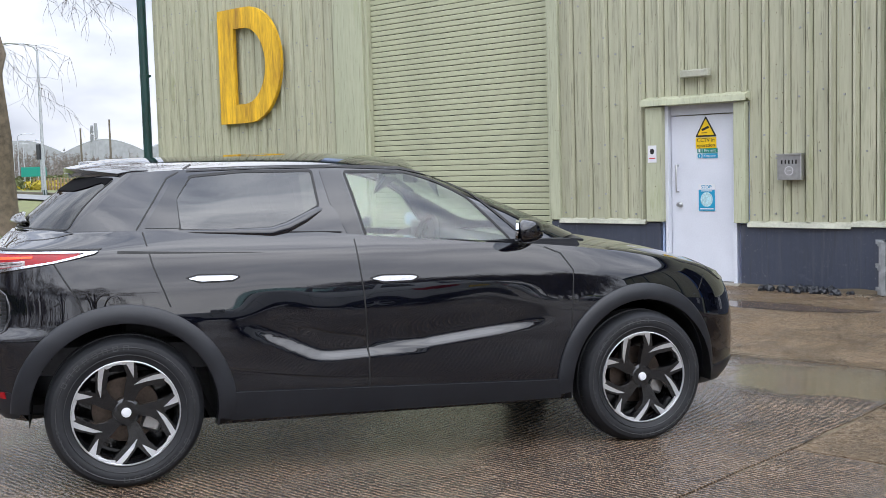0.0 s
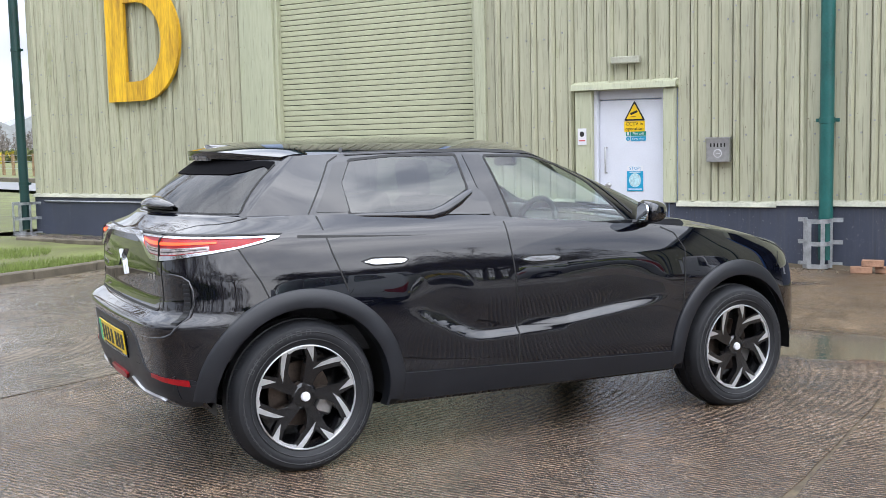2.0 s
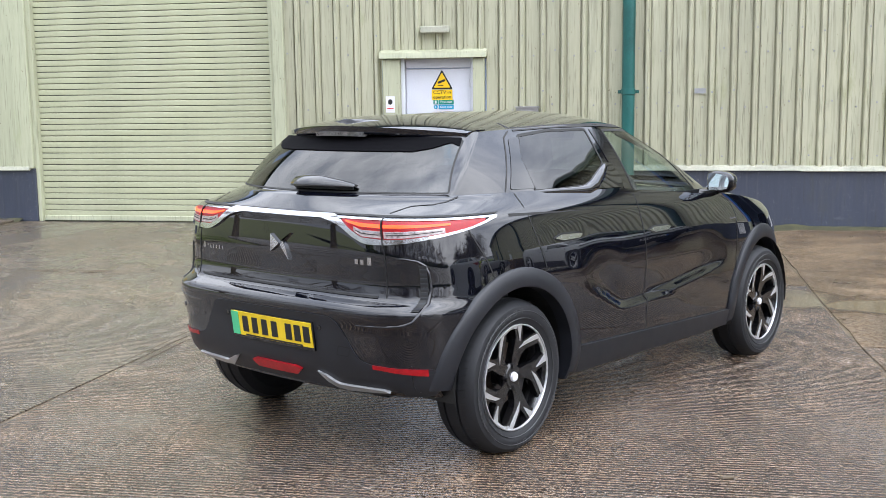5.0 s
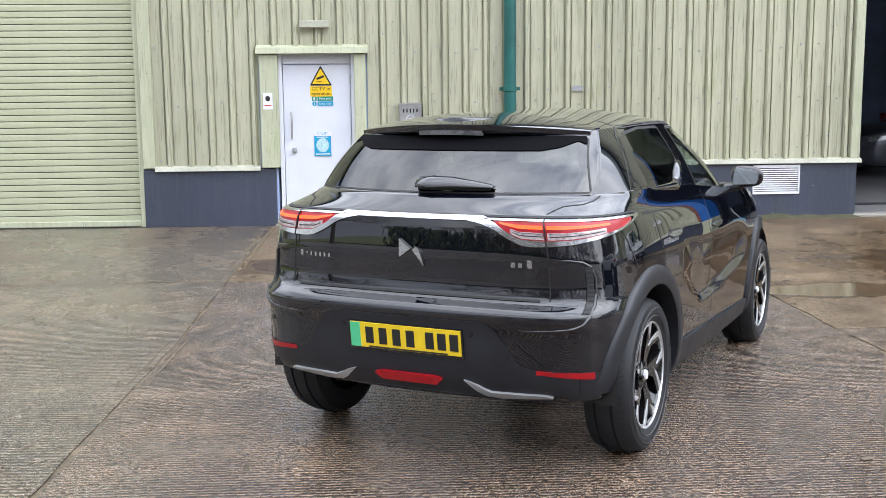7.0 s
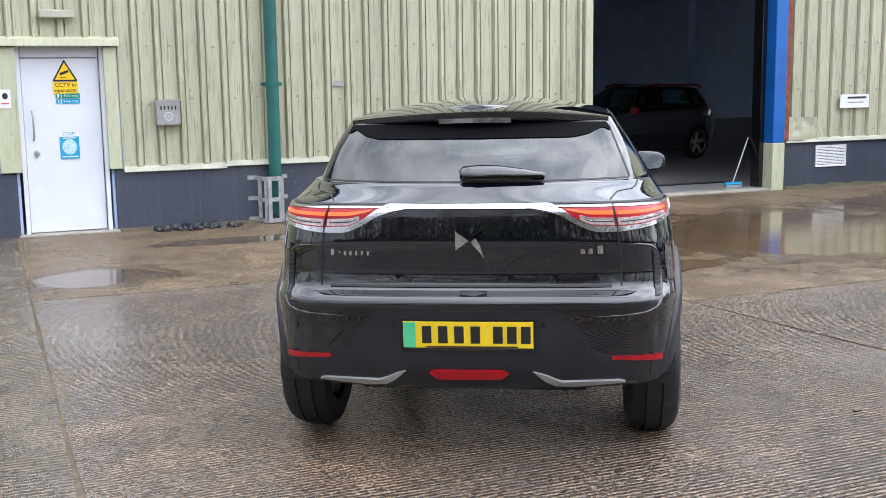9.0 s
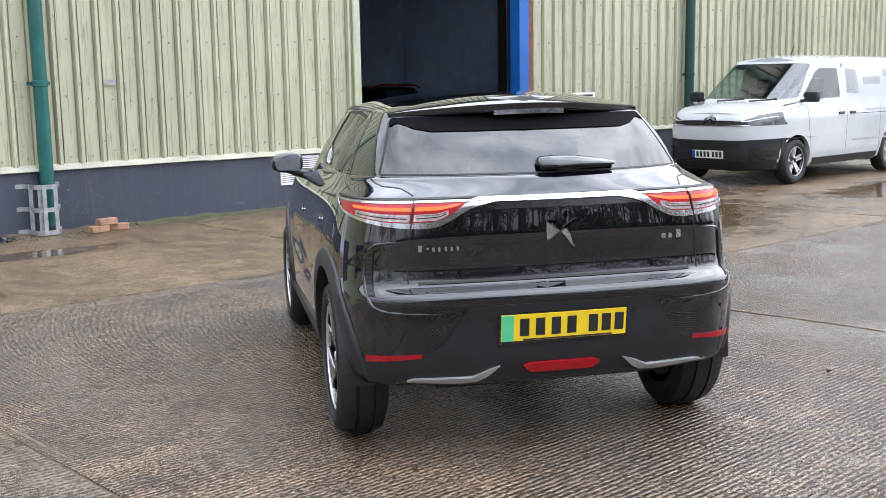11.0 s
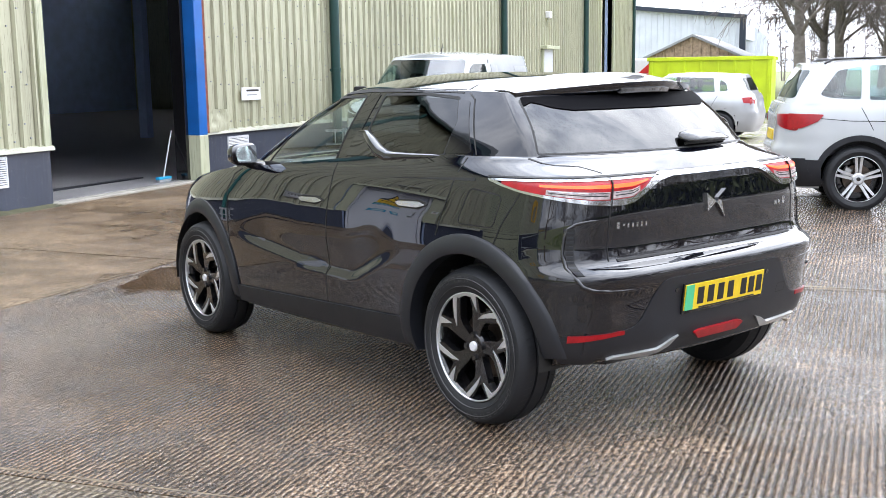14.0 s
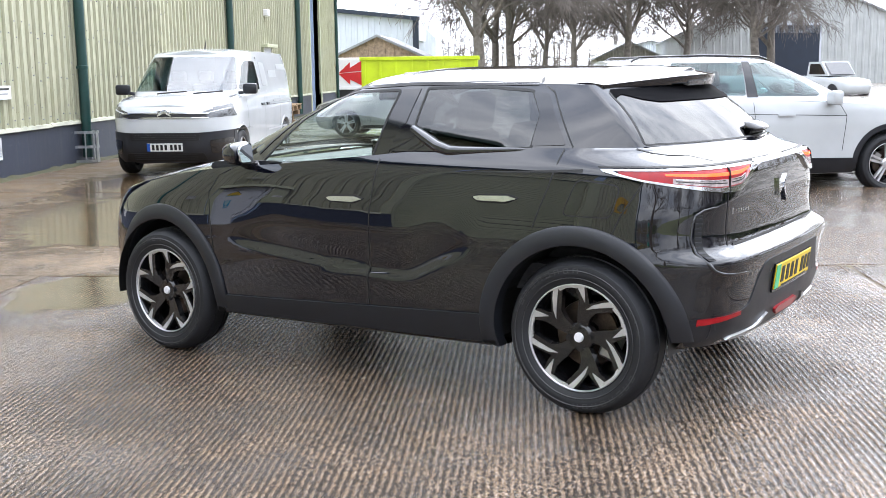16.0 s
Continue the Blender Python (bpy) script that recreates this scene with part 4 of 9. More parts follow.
    def panel(self, name, outline, view, material, parent, lift=0.004, thick=0.006, grid=0.05, which=None, label="", hole=None):
        """A piece that follows the skin: an outline in the view's two axes, raised off the skin."""
        bm = bmesh.new()
        f = bm.faces.new([bm.verts.new((u, v, 0)) for u, v in outline])
        us, vs = [p[0] for p in outline], [p[1] for p in outline]
        for axis, lo, hi in ((0, min(us), max(us)), (1, min(vs), max(vs))):
            k = math.ceil(lo / grid + 1e-6)
            while k * grid < hi - 1e-6:
                no = Vector((1, 0, 0)) if axis == 0 else Vector((0, 1, 0))
                bmesh.ops.bisect_plane(bm, geom=bm.verts[:] + bm.edges[:] + bm.faces[:], plane_co=no * (k * grid), plane_no=no)
                k += 1
        return self.wrap(name, bm, view, material, parent, lift, thick, which, label)

    def wrap(self, name, bm, view, material, parent, lift, thick, which, label=""):
        nor = {}
        for v in bm.verts:
            h = self.hit(v.co.x, v.co.y, view, which)
            nor[v] = h[1].copy()
            v.co = h[0] + h[1] * lift
        top = bm.faces[:]
        if thick:
            back = {v: bm.verts.new(v.co - nor[v] * (thick + lift)) for v in list(nor)}
            for e in [e for e in bm.edges if e.is_boundary]:
                a, b = e.verts
                try:
                    bm.faces.new((a, b, back[b], back[a]))
                except ValueError:
                    pass
            for v in back.values():
                if not v.link_faces:
                    bm.verts.remove(v)
        return part(name, bm, material, parent, label, True, 40)

    def strip(self, name, pts, width, view, material, parent, lift=0.0015, thick=0.0, which=None, label="", step=0.04):
        """A narrow band along a line on the skin."""
        P = [Vector(pts[0])]
        for a, b in zip(pts, pts[1:]):
            a, b = Vector(a), Vector(b)
            n = max(1, int((b - a).length / step))
            P += [a.lerp(b, k / n) for k in range(1, n + 1)]
        bm = bmesh.new()
        rows = []
        for i, p in enumerate(P):
            d = (P[min(i + 1, len(P) - 1)] - P[max(i - 1, 0)]).normalized()
            w = width(i / (len(P) - 1)) if callable(width) else width
            s = Vector((-d.y, d.x)) * w / 2
            rows.append([bm.verts.new((p.x + s.x, p.y + s.y, 0)), bm.verts.new((p.x - s.x, p.y - s.y, 0))])
        for a, b in zip(rows, rows[1:]):
            bm.faces.new((a[0], b[0], b[1], a[1]))
        return self.wrap(name, bm, view, material, parent, lift, thick, which, label)


def cut_hole(bm, outline, view, keep=False, inside=None):
    """Opens the skin along an outline; returns the piece that was taken out."""
    axes = {"l": (0, 2), "r": (0, 2), "b": (1, 2), "f": (1, 2), "t": (0, 1)}[view]
    third = ({0, 1, 2} - set(axes)).pop()
    us, vs = [p[0] for p in outline], [p[1] for p in outline]
    lo, hi = (min(us) - 0.03, min(vs) - 0.03), (max(us) + 0.03, max(vs) + 0.03)

    def near(f):
        c = f.calc_center_median()
        return inside(c) and lo[0] - 0.1 < c[axes[0]] < hi[0] + 0.1 and lo[1] - 0.1 < c[axes[1]] < hi[1] + 0.1

    N = len(outline)
    for i in range(N):
        a, b = outline[i], outline[(i + 1) % N]
        if math.hypot(b[0] - a[0], b[1] - a[1]) < 1e-5:
            continue
        d = Vector((0, 0, 0))
        d[axes[0]], d[axes[1]] = b[0] - a[0], b[1] - a[1]
        t = Vector((0, 0, 0))
        t[third] = 1
        no, co = d.cross(t).normalized(), Vector((0, 0, 0))
        co[axes[0]], co[axes[1]] = a[0], a[1]
        mx, my, rad = (a[0] + b[0]) / 2, (a[1] + b[1]) / 2, math.hypot(b[0] - a[0], b[1] - a[1]) / 2 + 0.05
        fs = [f for f in bm.faces if near(f) and (lambda c: math.hypot(c[axes[0]] - mx, c[axes[1]] - my) < rad + 0.06)(f.calc_center_median())]
        geom = list({v for f in fs for v in f.verts}) + list({e for f in fs for e in f.edges}) + fs
        bmesh.ops.bisect_plane(bm, geom=geom, plane_co=co, plane_no=no, dist=1e-5)

    def within(c):
        x, y, odd = c[axes[0]], c[axes[1]], False
        for i in range(N):
            (x1, y1), (x2, y2) = outline[i], outline[(i + 1) % N]
            if (y1 > y) != (y2 > y) and x < (x2 - x1) * (y - y1) / (y2 - y1) + x1:
                odd = not odd
        return odd

    out = [f for f in bm.faces if inside(f.calc_center_median()) and within(f.calc_center_median())]
    piece = bmesh.new()
    vm = {}
    for f in out:
        try:
            piece.faces.new([vm.setdefault(v, piece.verts.new(v.co)) if v not in vm else vm[v] for v in f.verts])
        except ValueError:
            pass
    bmesh.ops.delete(bm, geom=out, context="FACES")
    return piece


def drop_faces(bm, test):
    bmesh.ops.delete(bm, geom=[f for f in bm.faces if test(f.calc_center_median())], context="FACES")


SIDEWALL = mat("raised_tyre_rubber", (0.05, 0.05, 0.053), 0.5, 0.0, 0.2, 14, 200, 0.1, 0.001)


def wheel(parent, m, r=0.345, rim_r=0.232, width=0.215, side=1, style="star", name="wheel"):
    """A tyre with shoulder grooves on an alloy rim. The outer face looks along +y before m."""
    w = part(name, bmesh.new(), RUBBER, parent)
    w.matrix_local = m
    bm = bmesh.new()
    h = width / 2
    lathe(bm, [(rim_r - 0.004, h - 0.02), (rim_r + 0.012, h - 0.008), (rim_r + 0.04, h + 0.003), (r - 0.06, h + 0.006), (r - 0.028, h - 0.002), (r - 0.01, h - 0.02), (r - 0.002, h - 0.05),
               (r - 0.002, 0.042), (r - 0.01, 0.04), (r - 0.01, 0.03), (r, 0.028), (r, -0.028), (r - 0.01, -0.03), (r - 0.01, -0.04), (r - 0.002, -0.042),
               (r - 0.002, 0.05 - h), (r - 0.012, 0.02 - h), (r - 0.06, -h), (rim_r, 0.02 - h)], 72)
    for f in bm.faces:
        c = f.calc_center_median()
        ang = math.atan2(c.z, c.x)
        if math.hypot(c.x, c.z) > r - 0.03 and abs(c.y) > 0.045 and int((ang + math.pi) / (2 * math.pi) * 72) % 2:
            for v in f.verts:
                q = math.hypot(v.co.x, v.co.z)
                if q > r - 0.03 and abs(v.co.y) > 0.05:
                    v.co.x *= (q - 0.0025) / q
                    v.co.z *= (q - 0.0025) / q
    part("tyre", bm, RUBBER, w, "black rubber tyre with moulded sidewall", True, 30)
    if style == "star":
        # raised sidewall marks as plain bars, and tread sipes
        bm = bmesh.new()
        for a0, count, span, hh in ((60, 8, 62, 0.011), (240, 8, 62, 0.011), (150, 12, 44, 0.006), (330, 12, 44, 0.006)):
            for q in range(count):
                ang = math.radians(a0 + span * (q / (count - 1) - 0.5))
                wd = math.radians(span / count * 0.62) / 2
                rc = rim_r + 0.062
                vs = [bm.verts.new((rr * math.cos(ang + dd), h + 0.0075, rr * math.sin(ang + dd))) for rr, dd in ((rc - hh, -wd), (rc + hh, -wd), (rc + hh, wd), (rc - hh, wd))]
                vi = [bm.verts.new((rr * math.cos(ang + dd), h + 0.0075, rr * math.sin(ang + dd))) for rr, dd in ((rc - hh + 0.003, -wd * 0.6), (rc + hh - 0.003, -wd * 0.6), (rc + hh - 0.003, wd * 0.6), (rc - hh + 0.003, wd * 0.6))]
                for e in range(3 if q % 2 else 4):
                    bm.faces.new((vs[e], vs[(e + 1) % 4], vi[(e + 1) % 4], vi[e]))
        lathe(bm, [(rim_r + 0.028, h + 0.0015), (rim_r + 0.030, h + 0.005), (rim_r + 0.032, h + 0.0022)], 72)
        lathe(bm, [(r - 0.052, h + 0.0065), (r - 0.050, h + 0.0085), (r - 0.048, h + 0.006)], 72)
        part("sidewall_mark", bm, SIDEWALL, w, "raised grey sidewall print")["kind"] = "stuff"
        bm = bmesh.new()
        for q in range(72):
            ang = math.radians(5 * q)
            for y0, y1, sk in ((0.05, h - 0.022, 0.02), (-0.026, 0.026, 0.03), (0.022 - h, -0.05, -0.02)):
                vs = [bm.verts.new(((r + 0.0006) * math.cos(ang + dd), yy, (r + 0.0006) * math.sin(ang + dd))) for yy, dd in ((y0, 0), (y1, sk), (y1, sk + 0.008), (y0, 0.008))]
                bm.faces.new(vs)
        part("tread_sipe", bm, SEAL, w)["kind"] = "stuff"
    bm = bmesh.new()
    lathe(bm, [(rim_r - 0.003, h - 0.009), (rim_r - 0.001, h - 0.006), (rim_r + 0.003, h - 0.007), (rim_r + 0.003, h - 0.016), (rim_r - 0.003, h - 0.016), (rim_r - 0.004, h - 0.012)], 64, closed=True)
    part("rim_lip", bm, SATIN, w, "bright machined rim edge", True)
    bm = bmesh.new()
    lathe(bm, [(rim_r - 0.004, h - 0.014), (rim_r - 0.022, h - 0.05), (rim_r - 0.03, -h + 0.03), (0.07, -h + 0.03), (0.05, -h + 0.06)], 48)
    part("rim_barrel", bm, RIM_BLACK, w, smooth=True)
    bm = bmesh.new()
    lathe(bm, [(0.06, 0.0), (0.145, 0.0), (0.148, -0.01), (0.145, -0.022), (0.06, -0.022)], 40, closed=True)
    part("brake_disc", bm, DISC, w, smooth=True)
    bm = bmesh.new()
    ca = math.radians(200 if style == "star" else 30)
    box(bm, (-0.045, -0.02, -0.06), (0.045, 0.028, 0.06), 0.012, Matrix.Translation((0.125 * math.cos(ca), 0, 0.125 * math.sin(ca))) @ Matrix.Rotation(-ca, 4, "Y"))
    part("brake_caliper", bm, STEEL, w)
    zf = h - 0.022
    n_sp = 5
    for k in range(n_sp):
        a = math.radians(90 + 360 / n_sp * k)

        def pl(u, v, d):
            # u outwards along the spoke, v across it, d out of the wheel
            dish = -0.018 + 0.03 * min(1, u / rim_r)
            return Vector((u * math.cos(a) - v * math.sin(a), zf + dish - 0.012 + d, u * math.sin(a) + v * math.cos(a)))

        if style == "star":
            # two black arms a sector, each ending in a bright pointed leg that runs into the rim
            th0 = 72 * k

            def on(r_, deg, d):
                q = math.radians(deg + th0)
                return Vector((-r_ * math.cos(q), zf + d - 0.018 + 0.026 * min(1, r_ / rim_r), r_ * math.sin(q)))

            def blade(name, pts, d0, d1, material, label=""):
                bm = bmesh.new()
                prism(bm, pts, lambda u, v, d: on(u * rim_r, v, d), d0, d1)
                part(name, bm, material, w, label)

            blade("spoke", [(0.15, 120), (0.45, 130), (0.60, 126), (0.97, 107), (0.97, 124), (0.66, 146), (0.55, 156), (0.15, 180)], -0.035, 0.0, RIM_BLACK)
            blade("spoke", [(0.15, 60), (0.45, 69), (0.70, 70.5), (0.97, 78), (0.97, 93), (0.74, 88), (0.45, 93), (0.15, 112)], -0.035, 0.0, RIM_BLACK)
            blade("spoke_facet", [(0.55, 146), (0.70, 128.5), (0.86, 118), (0.985, 112), (0.985, 119.5), (0.86, 126), (0.70, 136.5)], -0.01, 0.003, SATIN, "bright machined spoke face")
            blade("spoke_facet", [(0.69, 77.5), (0.82, 79), (0.985, 81), (0.985, 90), (0.84, 85)], -0.01, 0.003, SATIN, "bright machined spoke face")
            blade("rim_facet", [(0.93, 90), (0.985, 88), (0.985, 94), (0.985, 100), (0.985, 106), (0.985, 113), (0.92, 112), (0.945, 104), (0.945, 97)], -0.01, 0.002, SATIN, "bright machined rim arc")
        else:
            bm = bmesh.new()
            for off in (-0.028, 0.028):
                prism(bm, [(0.04, off * 0.5 - 0.014), (0.225, off - 0.014), (0.225, off + 0.012), (0.04, off * 0.5 + 0.014)], pl, -0.03, 0.0)
            part("spoke", bm, SATIN, w, "silver alloy spoke")
    bm = bmesh.new()
    lathe(bm, [(0.0, zf - 0.006), (0.05, zf - 0.008), (0.062, zf - 0.018), (0.066, zf - 0.05)], 24)
    part("hub", bm, RIM_BLACK if style == "star" else SATIN, w, smooth=True)
    bm = bmesh.new()
    lathe(bm, [(0.0, zf + 0.006), (0.019, zf + 0.004), (0.022, zf - 0.004), (0.022, zf - 0.012)], 24)
    part("centre_cap", bm, SIGN_WHITE if style == "star" else RIM_BLACK, w, "white round centre cap" if style == "star" else "", True)
    for k in range(4 if style == "star" else 0):
        a = math.radians(85 + 90 * k)
        bm = bmesh.new()
        tube(bm, [(0.048 * math.cos(a), zf - 0.02, 0.048 * math.sin(a)), (0.048 * math.cos(a), zf + 0.001, 0.048 * math.sin(a))], 0.013, 8)
        part("wheel_bolt", bm, RIM_BLACK, w)
    return w


def crease(x, z):
    """The swooping hollow along the doors: a ledge that dips under the rear door and rises to the front wheel."""
    zc = np.interp(x, (0.5, 0.62, 0.87, 1.11, 1.91, 2.05), (0.70, 0.64, 0.525, 0.532, 0.626, 0.66))
    fade = np.interp(x, (0.51, 0.75, 1.70, 2.02), (0, 1, 1, 0))
    d = z - zc
    up = np.where(d > 0, np.exp(-(d / 0.16) ** 2) * np.clip(d / 0.03, 0, 1), 0)
    return 0.026 * fade * up


MAIN = dict(
    width=((0.16, 0.24, 0.32, 0.40, 0.60, 0.75, 0.88, 0.95, 1.0, 1.045, 1.09, 1.14, 1.2), (0.76, 0.825, 0.855, 0.868, 0.877, 0.876, 0.864, 0.850, 0.839, 0.826, 0.80, 0.766, 0.74), 0.018),
    tail=((0.2, 0.30, 0.36, 0.45, 0.58, 0.655, 0.685, 0.705, 0.72, 0.78, 0.90, 1.03, 1.055, 1.10, 1.14, 1.2), (-0.495, -0.555, -0.610, -0.635, -0.650, -0.670, -0.670, -0.635, -0.600, -0.590, -0.597, -0.590, -0.580, -0.535, -0.490, -0.455), 0.009),
    nose=((0.18, 0.24, 0.32, 0.45, 0.62, 0.74, 0.82, 0.88, 0.94, 1.1), (3.215, 3.295, 3.360, 3.370, 3.355, 3.325, 3.280, 3.215, 3.075, 2.655), 0.03),
    shoulder=((-0.7, -0.3, 0.3, 0.8, 1.17, 1.6, 1.92, 2.15, 2.5, 2.8, 3.05, 3.2, 3.32, 3.42), (1.135, 1.135, 1.135, 1.12, 1.09, 1.065, 1.045, 1.04, 1.015, 0.98, 0.935, 0.895, 0.845, 0.78), 0.07),
    crown=((-0.7, 1.7, 2.1, 2.5, 3.0, 3.3, 3.45), (0.0, 0.0, 0.05, 0.065, 0.055, 0.035, 0.0), 0.12),
    ends=(-0.70, 3.41, 0.875), n_rear=9.0, n_front=3.9, bow=0.05, bow_top=0.27, mid=1.35, bottom=lambda x: np.interp(x, (-0.7, -0.5, -0.36, 2.9, 3.1, 3.4), (0.325, 0.31, 0.25, 0.245, 0.245, 0.25)), dent=crease,
    glass=dict(base=(0.88, 1.372, 1.50, 0.774, 9.0, 4.0), top=(0.55, 0.73, 0.95, 0.60, 12.0, 5.0), bow=0.28, pillar=((-0.23, 0.672), (0.01, 0.585)),
               base_z=((-0.6, 0.3, 0.8, 1.17, 1.92, 2.15, 2.4), (1.13, 1.13, 1.115, 1.085, 1.042, 1.045, 1.07), 0.08),
               top_z=((-0.35, 0.0, 0.3, 0.7, 1.0, 1.25, 1.45), (1.372, 1.395, 1.41, 1.425, 1.431, 1.423, 1.398), 0.1), bulge=0.02, crown=0.073))

CAR_M = Matrix(((0.49507, -0.86883, 0.00721, -4.7069), (0.86852, 0.49509, 0.02379, 2.8767), (-0.02424, -0.00551, 0.99969, 0.0486), (0, 0, 0, 1)))
car = thing("car", CAR_M, "glossy black crossover car with lit tail lamps on wet concrete", "car")
sh = Shell(MAIN)
HUBS = [(0.0, -1), (0.0, 1), (2.558, -1), (2.558, 1)]
FRONT_WIN = rounded([(1.045, 1.398), (1.12, 1.072), (1.83, 1.045), (1.87, 1.056), (1.68, 1.27), (1.53, 1.352), (1.37, 1.395)], 0.018)
REAR_WIN = rounded([(0.315, 1.378), (0.243, 1.275), (0.255, 1.133), (0.64, 1.128), (0.74, 1.15), (0.90, 1.235), (0.885, 1.403), (0.55, 1.4)], 0.014)
BACK_WIN = rounded([(-0.575, 1.362), (-0.658, 1.142), (0.658, 1.142), (0.575, 1.362)], 0.012)
SCREEN = rounded([(-0.48, 1.385), (-0.62, 1.10), (0.62, 1.10), (0.48, 1.385)], 0.06)

lower, upper = sh.lower.copy(), sh.upper.copy()
for hx, s in HUBS:
    drop_faces(lower, lambda c: math.hypot(c.x - hx, c.z - 0.335) < 0.42 and c.y * s > 0.45 and c.z < 1.0)
drop_faces(lower, lambda c: -0.12 < c.x < 1.95 and abs(c.y) < 0.55 and c.z > 1.0)
drop_faces(upper, lambda c: c.z < 1.0)
for s in (-1, 1):
    for name, outline, gl in (("door_window", FRONT_WIN, GLASS_CLEAR), ("door_window", REAR_WIN, GLASS_DARK)):
        piece = cut_hole(upper, outline, "l", inside=lambda c: c.y * s > 0.3)
        g = part(name, piece, gl, car, "clear side glass" if gl is GLASS_CLEAR else "dark tinted side glass", True)
        g.visible_shadow = False
piece = cut_hole(upper, BACK_WIN, "b", inside=lambda c: c.x < 0)
part("rear_window", piece, GLASS_DARK, car, "dark tinted rear window", True).visible_shadow = False
piece = cut_hole(upper, SCREEN, "f", inside=lambda c: c.x > 1.1)
part("windscreen", piece, GLASS_CLEAR, car, "clear curved windscreen", True).visible_shadow = False
part("body", lower, PAINT_BLACK, car, "glossy black lower body", True, 50)
part("roof", upper, PAINT_BLACK, car, "glossy black roof and pillars", True, 24)
for s, view in ((-1, "r"), (1, "l")):
    for outline in (FRONT_WIN, REAR_WIN):
        sh.strip("window_seal", outline + outline[:1], 0.012, view, SEAL, car, 0.002, 0.004, "upper", step=0.05)
    # B-pillar and the painted fin behind the front window
    sh.panel("pillar_trim", [(0.925, 1.402), (1.03, 1.402), (1.10, 1.085), (1.035, 1.085), (0.955, 1.25)], view, PLASTIC_GLOSS, car, 0.003, 0.004, which="upper")
    fin = rounded([(0.64, 1.118), (0.75, 1.146), (0.90, 1.226), (0.955, 1.236), (0.985, 1.20), (1.01, 1.11)], 0.02)
    sh.panel("shark_fin", fin, view, PAINT_BLACK, car, 0.014, 0.012, 0.04, "upper", "raised glossy black fin in the rear door")
    bm = bmesh.new()
    tube(bm, [sh.hit(x, z, view, "upper")[0] + Vector((0, s * -0.006, -0.004)) for x, z in ((0.16, 1.128), (0.32, 1.124), (0.48, 1.114), (0.60, 1.108), (0.67, 1.118), (0.75, 1.139), (0.825, 1.175), (0.90, 1.215), (0.95, 1.23))], [0.008, 0.013, 0.018, 0.024, 0.029, 0.032, 0.031, 0.025, 0.012], 16)
    part("fin_edge", bm, PAINT_BLACK, car, "rounded glossy black edge of the fin", True)
    sh.panel("quarter_trim", rounded([(0.098, 1.145), (0.235, 1.365), (0.312, 1.372), (0.247, 1.275), (0.254, 1.143)], 0.012), view, PLASTIC_GLOSS, car, 0.003, 0.004, which="upper")
    # sill and arches
    sh.panel("sill", [(0.44, 0.272), (0.44, 0.402), (2.10, 0.354), (2.10, 0.262)], view, PLASTIC, car, 0.012, 0.02, 0.1, "lower", "grey-black plastic sill")
    for hx in (0.0, 2.558):
        bm = bmesh.new()
        rows = []
        for k in range(41):
            a = math.radians((-12 if hx == 0 else -2) + ((190 if hx == 0 else 194)) * k / 40)
            row = []
            for q, lift in ((0.400, -0.05), (0.402, 0.014), (0.412, 0.019), (0.474, 0.016), (0.484, 0.008), (0.486, -0.01)):
                fl = q
                x, z = hx + fl * math.cos(a), 0.335 + fl * math.sin(a)
                h = sh.hit(x, max(z, 0.23), view, "lower")
                yb = max(abs(h[0].y), 0.72)
                row.append(bm.verts.new((x, s * (yb + lift), z)))
            rows.append(row)
        for a, b in zip(rows, rows[1:]):
            for i in range(5):
                bm.faces.new((a[i], a[i + 1], b[i + 1], b[i]))
        part("wheel_arch", bm, PLASTIC, car, "matt black plastic wheel arch", True, 40)
        bm = bmesh.new()
        prev = None
        for k in range(25):
            a = math.radians(-6 + 192 * k / 24)
            ring = [bm.verts.new((hx + 0.405 * math.cos(a), s * y, 0.335 + 0.405 * math.sin(a))) for y in (0.84, 0.5)]
            if prev:
                bm.faces.new((prev[0], ring[0], ring[1], prev[1]))
            prev = ring
        part("wheel_liner", bm, SEAL, car)
    # shut lines
    for line in ([(1.05, 1.08), (1.082, 0.82), (1.102, 0.53), (1.106, 0.235)], [(1.97, 1.035), (2.10, 0.985), (2.162, 0.9), (2.14, 0.6), (2.095, 0.37)], [(0.09, 1.13), (0.13, 0.98), (0.20, 0.80)], [(-0.285, 1.0), (-0.25, 0.94), (-0.2, 0.86), (-0.16, 0.775)], [(3.02, 0.87), (2.93, 0.76)]):
        sh.strip("shut_line", line, 0.007, view, SEAL, car, 0.0012, which="lower")
    sh.strip("shut_line", [(0.065, 1.137), (0.21, 1.37), (0.33, 1.435)], 0.007, view, SEAL, car, 0.0012, which="upper")
    # shoulder line from the tail lamp
    sh.strip("shoulder_line", [(-0.02, 1.045), (0.35, 1.035), (0.62, 1.03)], lambda t: 0.012 * (1 - t) + 0.001, view, SEAL, car, 0.001, which="lower")
    for x0, z0, z1 in ((0.275, 0.921, 0.918), (1.118, 0.893, 0.89)):
        out = rounded([(x0, z0), (x0 + 0.05, z0 + 0.012), (x0 + 0.2, z1 + 0.012), (x0 + 0.228, z1 + 0.006), (x0 + 0.2, z1 - 0.009), (x0 + 0.06, z0 - 0.014)], 0.012)
        sh.panel("handle_recess", rounded([(x0 - 0.012, z0 + 0.004), (x0 + 0.05, z0 + 0.021), (x0 + 0.205, z1 + 0.02), (x0 + 0.24, z1 + 0.006), (x0 + 0.205, z1 - 0.016), (x0 + 0.055, z0 - 0.022)], 0.012), view, SEAL, car, 0.0012, 0.0, 0.05, "lower")
